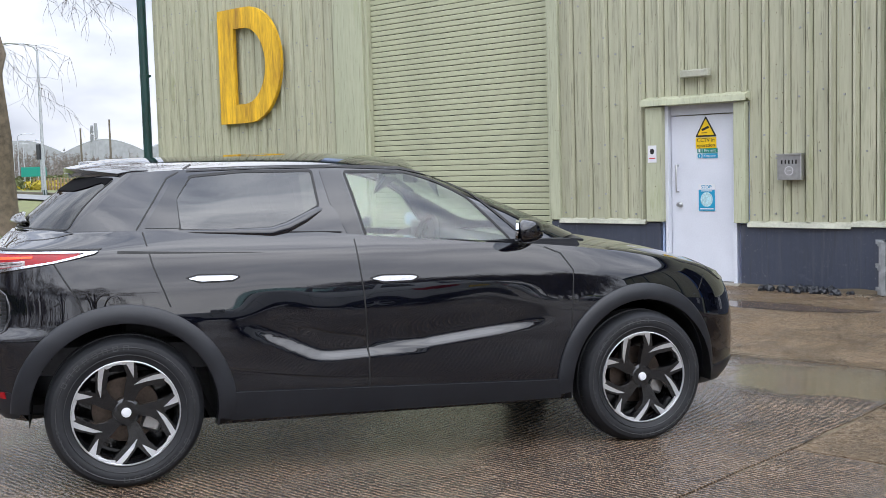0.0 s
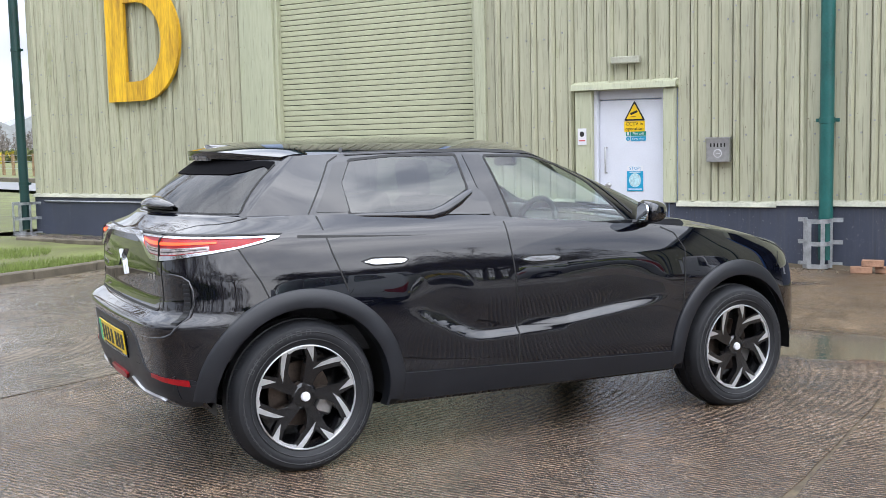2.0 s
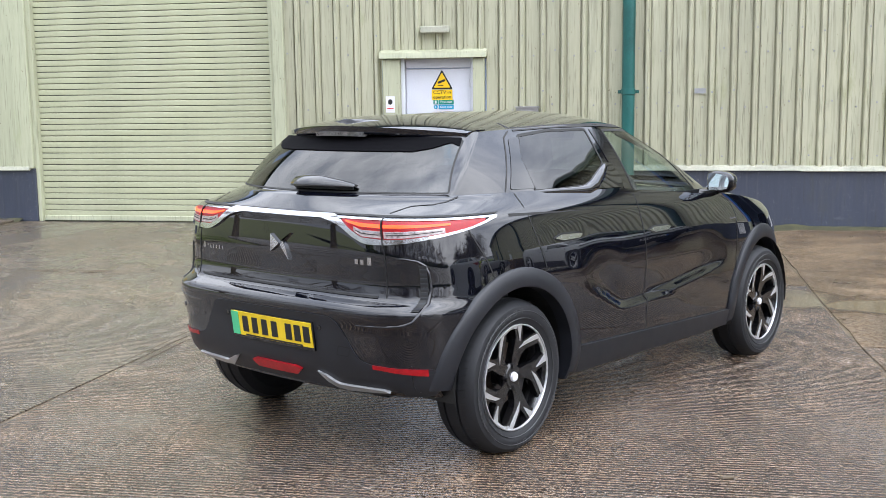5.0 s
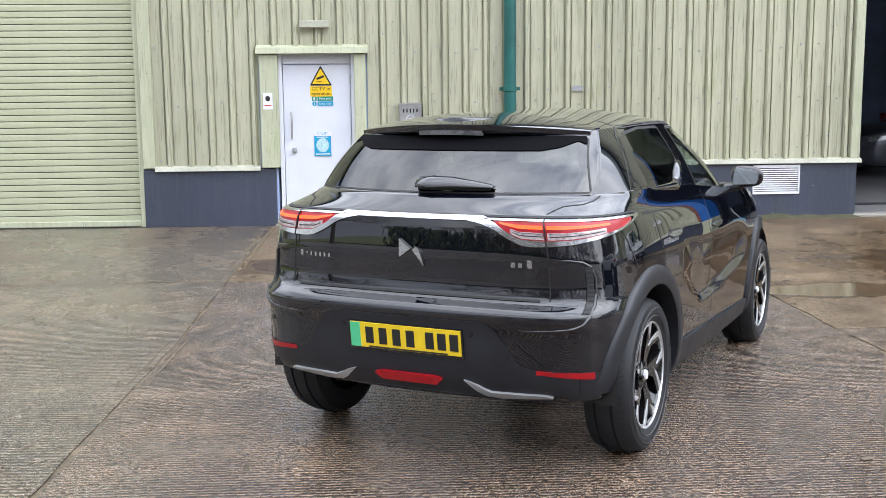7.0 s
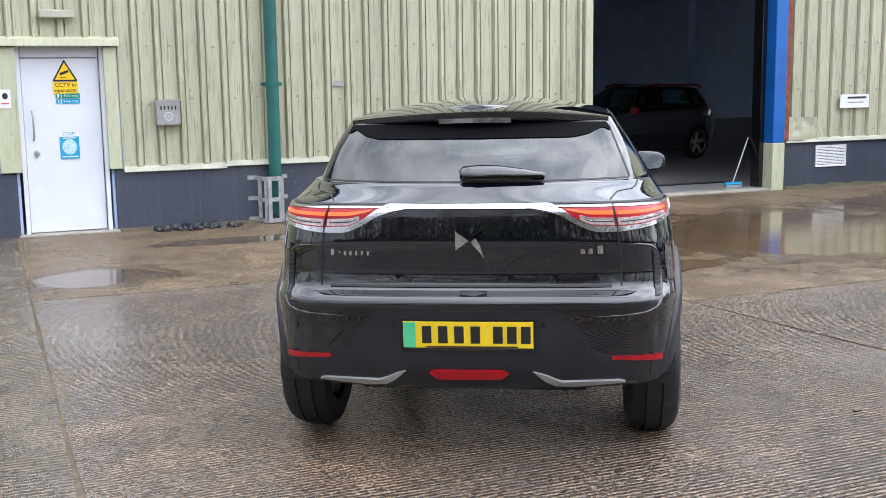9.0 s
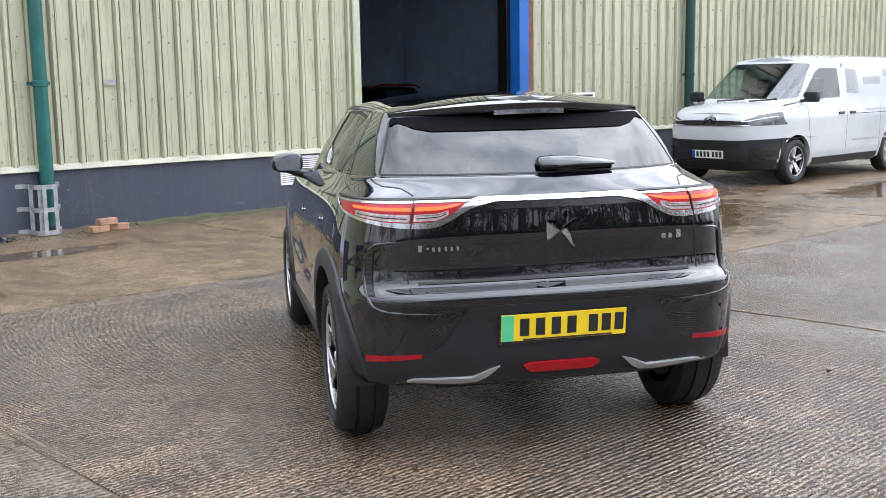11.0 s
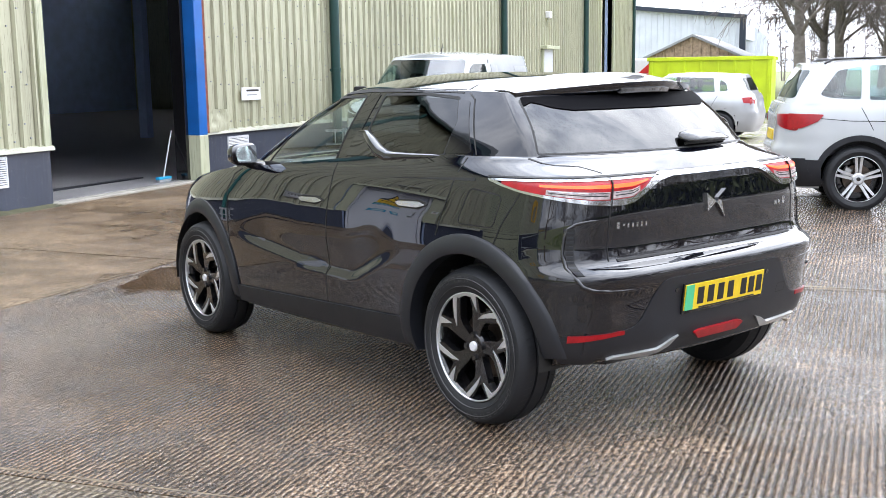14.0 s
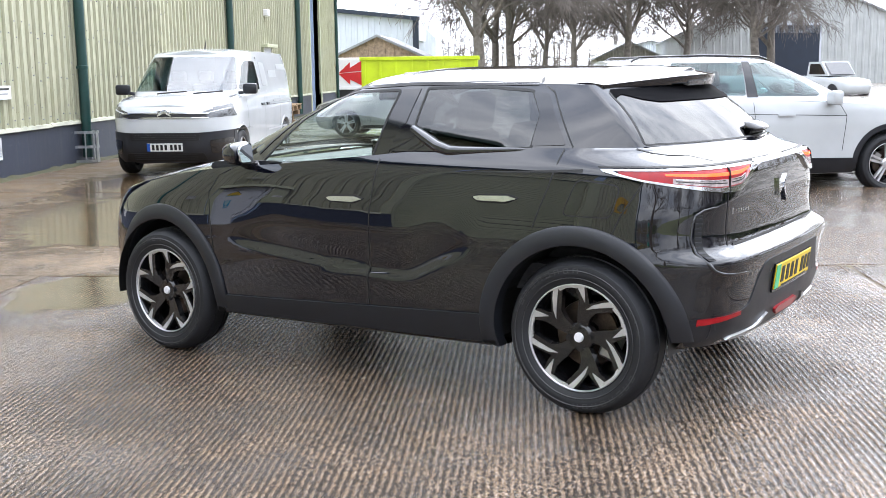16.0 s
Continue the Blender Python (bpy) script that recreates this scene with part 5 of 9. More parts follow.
        sh.panel("door_handle", out, view, CHROME, car, 0.009, 0.011, 0.03, "lower", "flush bright metal door handle")
    # headlamp and front trim
    sh.panel("headlamp", rounded([(3.02, 0.905), (3.06, 0.86), (3.14, 0.80), (3.22, 0.79), (3.2, 0.86), (3.1, 0.905)], 0.02), view, CLEAR_LENS, car, 0.004, 0.01, 0.04, "lower", "clear headlamp")
    sh.panel("lower_bumper", [(2.96, 0.24), (2.97, 0.33), (3.2, 0.36), (3.34, 0.36), (3.3, 0.25)], view, PLASTIC, car, 0.006, 0.01, 0.05, "lower")
    # mirror
    mir = part("wing_mirror", bmesh.new(), PAINT_BLACK, car, "glossy black wing mirror")
    bm = bmesh.new()
    bmesh.ops.create_uvsphere(bm, u_segments=20, v_segments=12, radius=1)
    for v in bm.verts:
        x, y, z = v.co
        sx = 0.11 if x > 0 else 0.03
        taper = 1 - 0.22 * (y * s + 1) / 2
        v.co = Vector((1.875 + sx * x - 0.038 * y * s, s * 0.885 + 0.098 * math.copysign(abs(y) ** 0.7, y), 1.105 + 0.068 * taper * math.copysign(abs(z) ** 0.65, z)))
    part("mirror_shell", bm, PAINT_BLACK, mir, smooth=True)
    bm = bmesh.new()
    prism(bm, rounded([(-0.08, -0.05), (0.068, -0.04), (0.085, 0.012), (0.06, 0.04), (-0.07, 0.052)], 0.02), lambda u, v, d: (1.838 - 0.40 * u + 0.05 * v + d, s * (0.885 + u), 1.105 + v), 0, 0.014)
    part("mirror_glass", bm, MIRROR, mir, "mirror glass")
    bm = bmesh.new()
    tube(bm, [(1.90, s * 0.76, 1.03), (1.895, s * 0.83, 1.045), (1.885, s * 0.88, 1.065)], [0.03, 0.024, 0.022], 10)
    part("mirror_foot", bm, PLASTIC_GLOSS, mir, smooth=True)

# doors of the cabin: floor, seats, dashboard
part("cabin_floor", bmbox((-0.5, -0.72, 0.5), (2.0, 0.72, 0.62)), SEAT, car)
for y in (-0.36, 0.36):
    bm = bmesh.new()
    box(bm, (0.95, y - 0.24, 0.62), (1.45, y + 0.24, 0.82), 0.05, segs=2)
    box(bm, (-0.08, -0.23, 0.0), (0.06, 0.23, 0.50), 0.05, Matrix.Translation((0.98, y, 0.72)) @ Matrix.Rotation(radians(-17), 4, "Y"), 2)
    box(bm, (-0.05, -0.12, 0.0), (0.05, 0.12, 0.19), 0.04, Matrix.Translation((0.80, y, 1.19)) @ Matrix.Rotation(radians(-10), 4, "Y"), 2)
    part("front_seat", bm, SEAT, car, "dark fabric front seat", True)
bm = bmesh.new()
box(bm, (0.0, -0.62, 0.62), (0.48, 0.62, 0.80), 0.05, segs=2)
box(bm, (-0.08, -0.62, 0.0), (0.05, 0.62, 0.42), 0.04, Matrix.Translation((0.0, 0, 0.74)) @ Matrix.Rotation(radians(-22), 4, "Y"), 2)
for y in (-0.36, 0.36):
    box(bm, (-0.04, -0.11, 0.0), (0.04, 0.11, 0.14), 0.03, Matrix.Translation((-0.15, y, 1.12)) @ Matrix.Rotation(radians(-14), 4, "Y"), 2)
part("rear_seat", bm, SEAT, car, "dark fabric rear bench", True)
bm = bmesh.new()
prism(bm, rounded([(1.62, 0.62), (1.62, 1.0), (1.75, 1.06), (2.25, 1.05), (2.25, 0.62)], 0.05), lambda u, v, d: (u, d, v), -0.74, 0.74)
part("dashboard", bm, PLASTIC, car, smooth=True)
bm = bmesh.new()
box(bm, (1.60, -0.13, 0.98), (1.63, 0.13, 1.13), 0.01)
part("screen", bm, PLASTIC_GLOSS, car)
bm = bmesh.new()
pts = [(1.53 + 0.045 * math.sin(a), -0.36 + 0.185 * math.cos(a), 1.0 + 0.165 * math.sin(a)) for a in np.linspace(0, 2 * math.pi, 25)]
tube(bm, pts, 0.016, 8, False)
tube(bm, [(1.53, -0.54, 1.0), (1.54, -0.36, 0.98), (1.53, -0.18, 1.0)], 0.02, 6)
tube(bm, [(1.54, -0.36, 0.98), (1.7, -0.36, 0.92)], 0.03, 6)
part("steering_wheel", bm, PLASTIC, car, smooth=True)
bm = bmesh.new()
box(bm, (1.55, -0.11, 1.34), (1.58, 0.11, 1.40), 0.012)
part("inside_mirror", bm, PLASTIC, car)
bm = bmesh.new()
box(bm, (-0.22, -0.6, 1.075), (0.1, 0.6, 1.095), 0.005)
part("parcel_shelf", bm, SEAT, car)

# tail
def loop_panel(name, t0, t1, lo, hi, material, label="", lift=0.006, thick=0.012, n=26, m=4, side=1):
    """A piece that wraps round the tail corner: t runs along the tail outline from the middle (0) to the flank (1)."""
    th = np.linspace(-math.pi, 0, 4001)
    x, y = superell(th, 1.35, 1.95, 2.03, 0.87, 9.0, 3.9)
    s_ = np.concatenate([[0], np.cumsum(np.hypot(np.diff(x), np.diff(y)))])
    bm = bmesh.new()
    rows, backs = [], []
    for k in range(n + 1):
        t = t0 + (t1 - t0) * k / n
        a = np.interp(t, s_, th)
        z0, z1 = lo(t), hi(t)
        row = []
        for j in range(m + 1):
            z = z0 + (z1 - z0) * j / m
            o = [float(q) for q in sh.outline(np.array([a]), np.array([z]))[0]], [float(q) for q in sh.outline(np.array([a]), np.array([z]))[1]]
            o2 = sh.outline(np.array([a + 0.004]), np.array([z]))
            tx, ty = float(o2[0][0]) - o[0][0], float(o2[1][0]) - o[1][0]
            q = math.hypot(tx, ty)
            nx, ny = ty / q, -tx / q
            row.append(((o[0][0], o[1][0], z), (nx, ny)))
        rows.append([bm.verts.new((p[0] + nn[0] * lift, -side * (p[1] + nn[1] * lift), p[2])) for p, nn in row])
        backs.append([bm.verts.new((p[0] - nn[0] * (thick - lift), -side * (p[1] - nn[1] * (thick - lift)), p[2])) for p, nn in row])
    for k in range(n):
        for j in range(m):
            bm.faces.new((rows[k][j], rows[k + 1][j], rows[k + 1][j + 1], rows[k][j + 1]))
        for j in (0, m):
            bm.faces.new((rows[k][j], rows[k + 1][j], backs[k + 1][j], backs[k][j]))
    for k in (0, n):
        for j in range(m):
            bm.faces.new((rows[k][j], rows[k][j + 1], backs[k][j + 1], backs[k][j]))
    return part(name, bm, material, car, label, True, 40)


def tail_point(t, z, lift, side):
    """A point on the tail skin at t along its outline from the middle and at the height z."""
    th = np.linspace(-math.pi, 0, 4001)
    x, y = superell(th, 1.35, 1.95, 2.03, 0.87, 9.0, 3.9)
    s_ = np.concatenate([[0], np.cumsum(np.hypot(np.diff(x), np.diff(y)))])
    a = np.array([np.interp(t, s_, th)])
    (x0,), (y0,) = sh.outline(a, np.array([z]))
    (x1,), (y1,) = sh.outline(a + 0.004, np.array([z]))
    q = math.hypot(x1 - x0, y1 - y0)
    return Vector((x0 + (y1 - y0) / q * lift, -side * (y0 - (x1 - x0) / q * lift), z))


def table(*pairs):
    xs, ys = [p[0] for p in pairs], [p[1] for p in pairs]
    return lambda t: float(np.interp(t, xs, ys))


lens_lo = table((0.385, 1.042), (0.44, 1.002), (0.50, 0.972), (0.62, 0.967), (0.70, 0.972), (0.80, 0.985), (0.9, 0.998), (1.0, 1.012), (1.1, 1.034))
rim_lo = table((0.27, 1.043), (0.33, 1.032), (0.385, 1.013), (0.44, 0.978), (0.50, 0.951), (0.54, 0.946), (0.62, 0.948), (0.70, 0.957), (0.80, 0.974), (0.9, 0.990), (1.0, 1.006), (1.1, 1.027), (1.17, 1.046))
rim_hi = table((0.27, 1.048), (0.385, 1.046), (0.44, 1.004), (0.50, 0.974), (0.62, 0.969), (0.70, 0.974), (0.80, 0.987), (0.9, 1.0), (1.0, 1.014), (1.1, 1.036), (1.12, 1.05), (1.17, 1.05))
lens_hi = 1.046
for s in (-1, 1):
    loop_panel("lamp_surround", 0.27, 1.165, rim_lo, rim_hi, CHROME, "bright chrome lamp surround", 0.012, 0.02, n=44, side=s)
    loop_panel("lamp_surround", 0.29, 1.165, lambda t: 1.047, lambda t: 1.055, CHROME, "", 0.011, 0.018, n=34, m=1, side=s)
    def level(f):
        return lambda t: lens_lo(t) + (lens_hi - lens_lo(t)) * f

    loop_panel("tail_lamp", 0.39, 1.1, lens_lo, lambda t: lens_hi, RED_LENS, "red lamp lens", 0.006, 0.014, side=s)
    loop_panel("light_bar", 0.415, 0.598, level(0.61), level(0.80), LAMP_ON, "lit orange-red light bar", 0.010, 0.006, n=10, m=1, side=s)
    loop_panel("light_bar", 0.614, 0.90, level(0.62), level(0.79), LAMP_ON, "lit orange-red light bar", 0.010, 0.006, n=14, m=1, side=s)
    for t0, t1 in ((0.46, 0.598), (0.614, 0.87)):
        loop_panel("reversing_lens", t0, t1, level(0.08), level(0.44), TAIL_LENS, "clear silvery lower lens", 0.009, 0.006, n=12, m=2, side=s)
        loop_panel("lamp_rib", t0 + 0.01, t1 - 0.01, level(0.22), level(0.27), SEAL, "", 0.0105, 0.004, n=10, m=1, side=s)
        loop_panel("lamp_rib", t0 + 0.01, t1 - 0.01, level(0.36), level(0.41), CHROME, "", 0.0105, 0.004, n=10, m=1, side=s)
    loop_panel("shut_line", 0.02, 1.16, lambda t: 1.0585, lambda t: 1.0645, SEAL, "", 0.003, 0.004, n=40, m=1, side=s)
    for z0, z1, lift in ((0.73, 0.942, 0.0015), (0.942, 1.056, 0.0135)):
        loop_panel("shut_line", 0.603, 0.608, lambda t: z0, lambda t: z1, SEAL, "", lift, lift + 0.001, n=1, m=10, side=s)
    loop_panel("reflector", 0.57, 0.80, lambda t: 0.437 - 0.09 * max(0, t - 0.6), lambda t: 0.455 - 0.03 * (t - 0.57), RED_LENS, "red reflector strip", 0.006, 0.008, side=s)
    # tall slatted corner vent with a raised hooked edge
    loop_panel("corner_vent", 0.745, 0.775, lambda t: 0.69, lambda t: 0.868, SEAL, "black slatted corner vent", 0.004, 0.008, n=4, m=8, side=s)
    for k in range(9):
        loop_panel("vent_slat", 0.746, 0.774, lambda t: 0.696 + 0.019 * k, lambda t: 0.704 + 0.019 * k, PLASTIC, "", 0.007, 0.008, n=2, m=1, side=s)
    bm = bmesh.new()
    tube(bm, [tail_point(t, z, -0.005, s) for t, z in ((0.64, 0.892), (0.69, 0.892), (0.74, 0.884), (0.77, 0.866), (0.783, 0.83), (0.787, 0.77), (0.787, 0.715), (0.78, 0.672), (0.76, 0.645), (0.72, 0.63), (0.66, 0.622), (0.58, 0.618), (0.5, 0.616))],
         [0.005, 0.007, 0.008, 0.008, 0.0085, 0.0085, 0.009, 0.010, 0.011, 0.010, 0.009, 0.008, 0.006], 14)
    part("vent_edge", bm, PAINT_BLACK, car, "raised glossy black edge that sweeps into the bumper", True, 60)
for s in (-1, 1):
    foot = tail_point(0.606, 1.07, 0, s)
    sh.strip("shut_line", [(-0.205, s * 0.69), (-0.27, s * 0.68), (-0.33, s * 0.66), (-0.40, s * (0.35 * 0.66 + 0.65 * abs(foot.y))), (foot.x, s * abs(foot.y))], 0.006, "t", SEAL, car, 0.0015, which="lower")
sh.strip("window_seal", BACK_WIN + BACK_WIN[:1], 0.006, "b", SEAL, car, 0.002, 0.004, "upper", step=0.05)
sh.panel("chrome_bar", rounded([(-0.345, 1.047), (-0.32, 1.056), (0.32, 1.056), (0.345, 1.047), (0.28, 1.039), (-0.28, 1.039)], 0.006), "b", CHROME, car, 0.012, 0.012, 0.05, "lower", "bright chrome bar across the tailgate")
sh.panel("tailgate_trim", [(-0.29, 1.012), (-0.29, 1.037), (0.29, 1.037), (0.29, 1.012)], "b", PLASTIC_GLOSS, car, 0.003, 0.004, 0.05, "lower")
sh.strip("shut_line", [(-0.57, 0.731), (0.57, 0.731)], 0.009, "b", SEAL, car, 0.003, which="lower")
sh.panel("lower_bumper", rounded([(-0.78, 0.33), (-0.80, 0.45), (-0.56, 0.455), (-0.50, 0.47), (-0.40, 0.62), (-0.36, 0.642), (0.36, 0.642), (0.40, 0.62), (0.50, 0.47), (0.56, 0.455), (0.80, 0.45), (0.78, 0.33), (0.6, 0.315), (-0.6, 0.315)], 0.03), "b", PLASTIC, car, 0.004, 0.006, 0.04, "lower", "matt black plastic lower bumper")
for s, view in ((-1, "r"), (1, "l")):
    sh.panel("lower_bumper", [(-0.64, 0.32), (-0.66, 0.445), (-0.40, 0.42), (-0.42, 0.30)], view, PLASTIC, car, 0.0045, 0.006, 0.05, "lower")
    pts = [(s * 0.625, 0.345), (s * 0.60, 0.354), (s * 0.37, 0.350), (s * 0.30, 0.378), (s * 0.258, 0.390), (s * 0.305, 0.352), (s * 0.355, 0.324), (s * 0.42, 0.326)]
    sh.panel("chrome_strip", pts if s > 0 else pts[::-1], "b", PAINT_SILVER, car, 0.014, 0.014, 0.05, "lower", "bright silver lower bumper strip")
sh.panel("fog_lamp", rounded([(-0.165, 0.385), (-0.13, 0.36), (0.13, 0.36), (0.165, 0.385), (0.13, 0.395), (-0.13, 0.395)], 0.01), "b", RED_LENS, car, 0.016, 0.016, 0.04, "lower", "red rear fog lamp")
plate = sh.panel("number_plate", [(-0.26, 0.492), (-0.26, 0.602), (0.26, 0.602), (0.26, 0.492)], "b", PLATE_YELLOW, car, 0.016, 0.014, 0.1, "lower", "yellow number plate with green band")
sh.panel("plate_band", [(0.21, 0.493), (0.21, 0.601), (0.258, 0.601), (0.258, 0.493)], "b", PLATE_GREEN, car, 0.0185, 0.002, 0.1, "lower")
for y in (0.165, 0.1, 0.035, -0.03, -0.12, -0.175, -0.23):
    sh.panel("plate_bar", [(y - 0.019, 0.512), (y - 0.019, 0.585), (y + 0.019, 0.585), (y + 0.019, 0.512)], "b", INK, car, 0.0185, 0.002, 0.1, "lower")
sh.panel("plate_bar", [(-0.2, 0.494), (-0.2, 0.5), (0.17, 0.5), (0.17, 0.494)], "b", INK, car, 0.0185, 0.002, 0.1, "lower")
# badge and letter marks as plain shapes
sh.panel("badge", [(0.052, 0.955), (0.05, 0.878), (-0.004, 0.915)], "b", CHROME, car, 0.012, 0.01, 0.1, "lower", "chrome badge")
sh.panel("badge", [(-0.075, 0.965), (-0.03, 0.925), (-0.012, 0.91), (-0.065, 0.845), (-0.045, 0.905), (-0.02, 0.93)], "b", CHROME, car, 0.012, 0.01, 0.1, "lower", "chrome badge")
for k, y in enumerate((0.565, 0.533, 0.511, 0.487, 0.463, 0.439, 0.415)):
    h_, w_ = (0.025, 0.013) if k == 0 else (0.008, 0.008) if k == 1 else (0.017, 0.009)
    zb = 0.855 if k != 1 else 0.864
    sh.panel("letter_mark", [(y, zb), (y, zb + h_), (y - w_, zb + h_), (y - w_, zb)], "b", CHROME, car, 0.003, 0.003, 0.1, "lower")
for y, w_, h_ in ((-0.447, 0.018, 0.02), (-0.478, 0.016, 0.02), (-0.514, 0.02, 0.032)):
    sh.panel("letter_mark", [(y, 0.860), (y, 0.860 + h_), (y - w_, 0.860 + h_), (y - w_, 0.860)], "b", CHROME, car, 0.003, 0.003, 0.1, "lower")
for y, z in ((0.30, 0.585), (-0.30, 0.585), (0.72, 0.565), (-0.72, 0.565)):
    sh.panel("parking_sensor", [(y + 0.011 * math.cos(a), z + 0.011 * math.sin(a)) for a in np.linspace(0, 2 * math.pi, 11)[:-1]], "b", PLASTIC_GLOSS, car, 0.007, 0.004, 0.1, "lower")
# spoiler: runs on from the roof, bowed to the rear, with a thin lip and a hollow underside
bm = bmesh.new()
top = []
for k in range(33):
    y = -0.575 + 1.15 * k / 32
    q = (abs(y) / 0.575) ** 1.8
    xb, zb = -0.255 + 0.25 * q, 1.425 - 0.032 * q
    x0 = 0.13
    z0 = sh.hit(x0, y, "t", "upper")[0].z + 0.003
    xm = (x0 + xb) / 2
    zm = max(sh.hit(max(xm, -0.06), y, "t", "upper")[0].z + 0.004, (z0 + zb) / 2 + 0.006)
    top.append([bm.verts.new(c) for c in ((x0, y, z0), (xm, y, zm), (xb + 0.02, y, zb + 0.005), (xb, y, zb), (xb + 0.002, y, zb - 0.014), (xb + 0.012, y, zb - 0.034), (xb + 0.08, y * 0.98, zb - 0.05))])
for a, b in zip(top, top[1:]):
    for i in range(6):
        bm.faces.new((a[i], b[i], b[i + 1], a[i + 1]))
for r_ in (top[0], top[-1]):
    bm.faces.new(r_)
part("spoiler", bm, PAINT_BLACK, car, "glossy black roof spoiler", True, 40)
bm = bmesh.new()
prev = None
for k in range(13):
    y = -0.155 + 0.31 * k / 12
    q = (abs(y) / 0.575) ** 1.8
    ring = [bm.verts.new((-0.257 + 0.25 * q + dx, y, 1.425 - 0.032 * q + dz)) for dx, dz in ((0.004, -0.026), (0.012, -0.046), (0.034, -0.043), (0.034, -0.024))]
    if prev:
        for i in range(4):
            bm.faces.new((prev[i], ring[i], ring[(i + 1) % 4], prev[(i + 1) % 4]))
    else:
        bm.faces.new(ring)
    prev = ring
bm.faces.new(prev)
part("brake_light", bm, CLEAR_LENS, car, "clear high brake light")
# black panel at the glass top, its matt black also painting the spoiler's shadow
sh.panel("spoiler_base_and_shade", rounded([(-0.565, 1.372), (-0.583, 1.335), (-0.545, 1.352), (-0.49, 1.326), (-0.42, 1.312), (0.42, 1.312), (0.49, 1.326), (0.545, 1.352), (0.583, 1.335), (0.565, 1.372)], 0.01), "b", BLACKOUT, car, 0.004, 0.004, 0.05, "upper")
# wiper: a thick hooded arm that tapers to its tip
bm = bmesh.new()
prev = None
for y, zc, hh, dep in ((0.045, 1.183, 0.008, 0.02), (0.03, 1.184, 0.022, 0.045), (-0.03, 1.186, 0.026, 0.055), (-0.12, 1.186, 0.023, 0.05), (-0.22, 1.178, 0.016, 0.04), (-0.29, 1.171, 0.009, 0.03), (-0.305, 1.169, 0.004, 0.025)):
    ring = []
    for q in range(12):
        a = 2 * math.pi * q / 12
        z = zc + hh * math.sin(a)
        h = sh.hit(y, z, "b", "upper")[0]
        ring.append(bm.verts.new((h.x - 0.012 - dep * 0.5 - dep * 0.5 * math.cos(a), y, z)))
    if prev:
        for q in range(12):
            bm.faces.new((prev[q], prev[(q + 1) % 12], ring[(q + 1) % 12], ring[q]))
    else:
        bm.faces.new(ring)
    prev = ring
bm.faces.new(prev)
part("rear_wiper", bm, PLASTIC_GLOSS, car, "black rear wiper", True, 60)
bm = bmesh.new()
tube(bm, [(sh.hit(y, 1.158, "b", "upper")[0].x - 0.008, y, 1.158) for y in (0.03, -0.1, -0.2, -0.29)], 0.006, 6)
part("wiper_blade", bm, SEAL, car)
# towing-eye cover, roof-side trim and plate frame
flap = rounded([(-0.452, 0.478), (-0.46, 0.515), (-0.40, 0.518), (-0.385, 0.478)], 0.008)
sh.strip("towing_cover", flap + flap[:1], 0.003, "b", SEAL, car, 0.006, which="lower")
frame_ = [(-0.268, 0.478), (-0.268, 0.606), (0.268, 0.606), (0.268, 0.478)]
sh.panel("plate_frame", frame_, "b", PLASTIC_GLOSS, car, 0.012, 0.01, 0.1, "lower")
for view in "lr":
    sh.strip("roof_trim", [(0.30, 1.406), (0.6, 1.418), (1.0, 1.424), (1.35, 1.414), (1.55, 1.378), (1.72, 1.29), (1.93, 1.09)], 0.014, view, SEAL, car, 0.003, which="upper")
# fuel flap outline on the near flank
sh.strip("fuel_flap", rounded([(-0.16, 0.855), (-0.195, 0.985), (0.0, 1.01), (0.06, 0.86)], 0.03) + rounded([(-0.16, 0.855), (-0.195, 0.985), (0.0, 1.01), (0.06, 0.86)], 0.03)[:1], 0.006, "l", SEAL, car, 0.001, which="lower")
# bonnet lines, wipers
for s in (-1, 1):
    sh.strip("shut_line", [(2.12, s * 0.70), (2.5, s * 0.735), (2.85, s * 0.715), (3.1, s * 0.64)], 0.007, "t", SEAL, car, 0.0015, which="lower")
sh.panel("cowl", [(2.06, -0.62), (2.06, 0.62), (2.36, 0.55), (2.42, 0.0), (2.36, -0.55)], "t", PLASTIC, car, 0.006, 0.006, 0.08, "lower")
# under-body
part("underbody", bmbox((0.42, -0.6, 0.2), (2.14, 0.6, 0.32), 0.03), SEAL, car)
part("underbody", bmbox((-0.44, -0.5, 0.26), (-0.1, 0.5, 0.36), 0.03), SEAL, car)
for hx in (0.0, 2.558):
    bm = bmesh.new()
    tube(bm, [(hx, -0.8, 0.335), (hx, 0.8, 0.335)], 0.05, 8)
    part("axle", bm, SEAL, car)
for hx, s in HUBS:
    wheel(car, Matrix.Translation((hx, s * 0.758, 0.335)) @ (Matrix.Identity(4) if s > 0 else Matrix.Rotation(math.pi, 4, "Z")))

# ---- things on the wall ----
def wall_m(x, z, dy=0.0):
    """A frame on the wall face: x to the right as seen from the yard, y up, z out of the wall."""
    return Matrix.Translation((x, WALL_Y - 0.03 + dy, z)) @ Matrix.Rotation(radians(90), 4, "X")


def outline_plate(name, pts, material, parent, d0, d1, label="", bevel=0.0):
    bm = bmesh.new()
    prism(bm, pts, lambda u, v, d: (u, v, d), d0, d1)
    if bevel:
        bmesh.ops.bevel(bm, geom=bm.edges[:], offset=bevel, segments=1, affect="EDGES")
    return part(name, bm, material, parent, label)


def rect(w, h, cx=0, cy=0):
    return [(cx - w / 2, cy - h / 2), (cx + w / 2, cy - h / 2), (cx + w / 2, cy + h / 2), (cx - w / 2, cy + h / 2)]


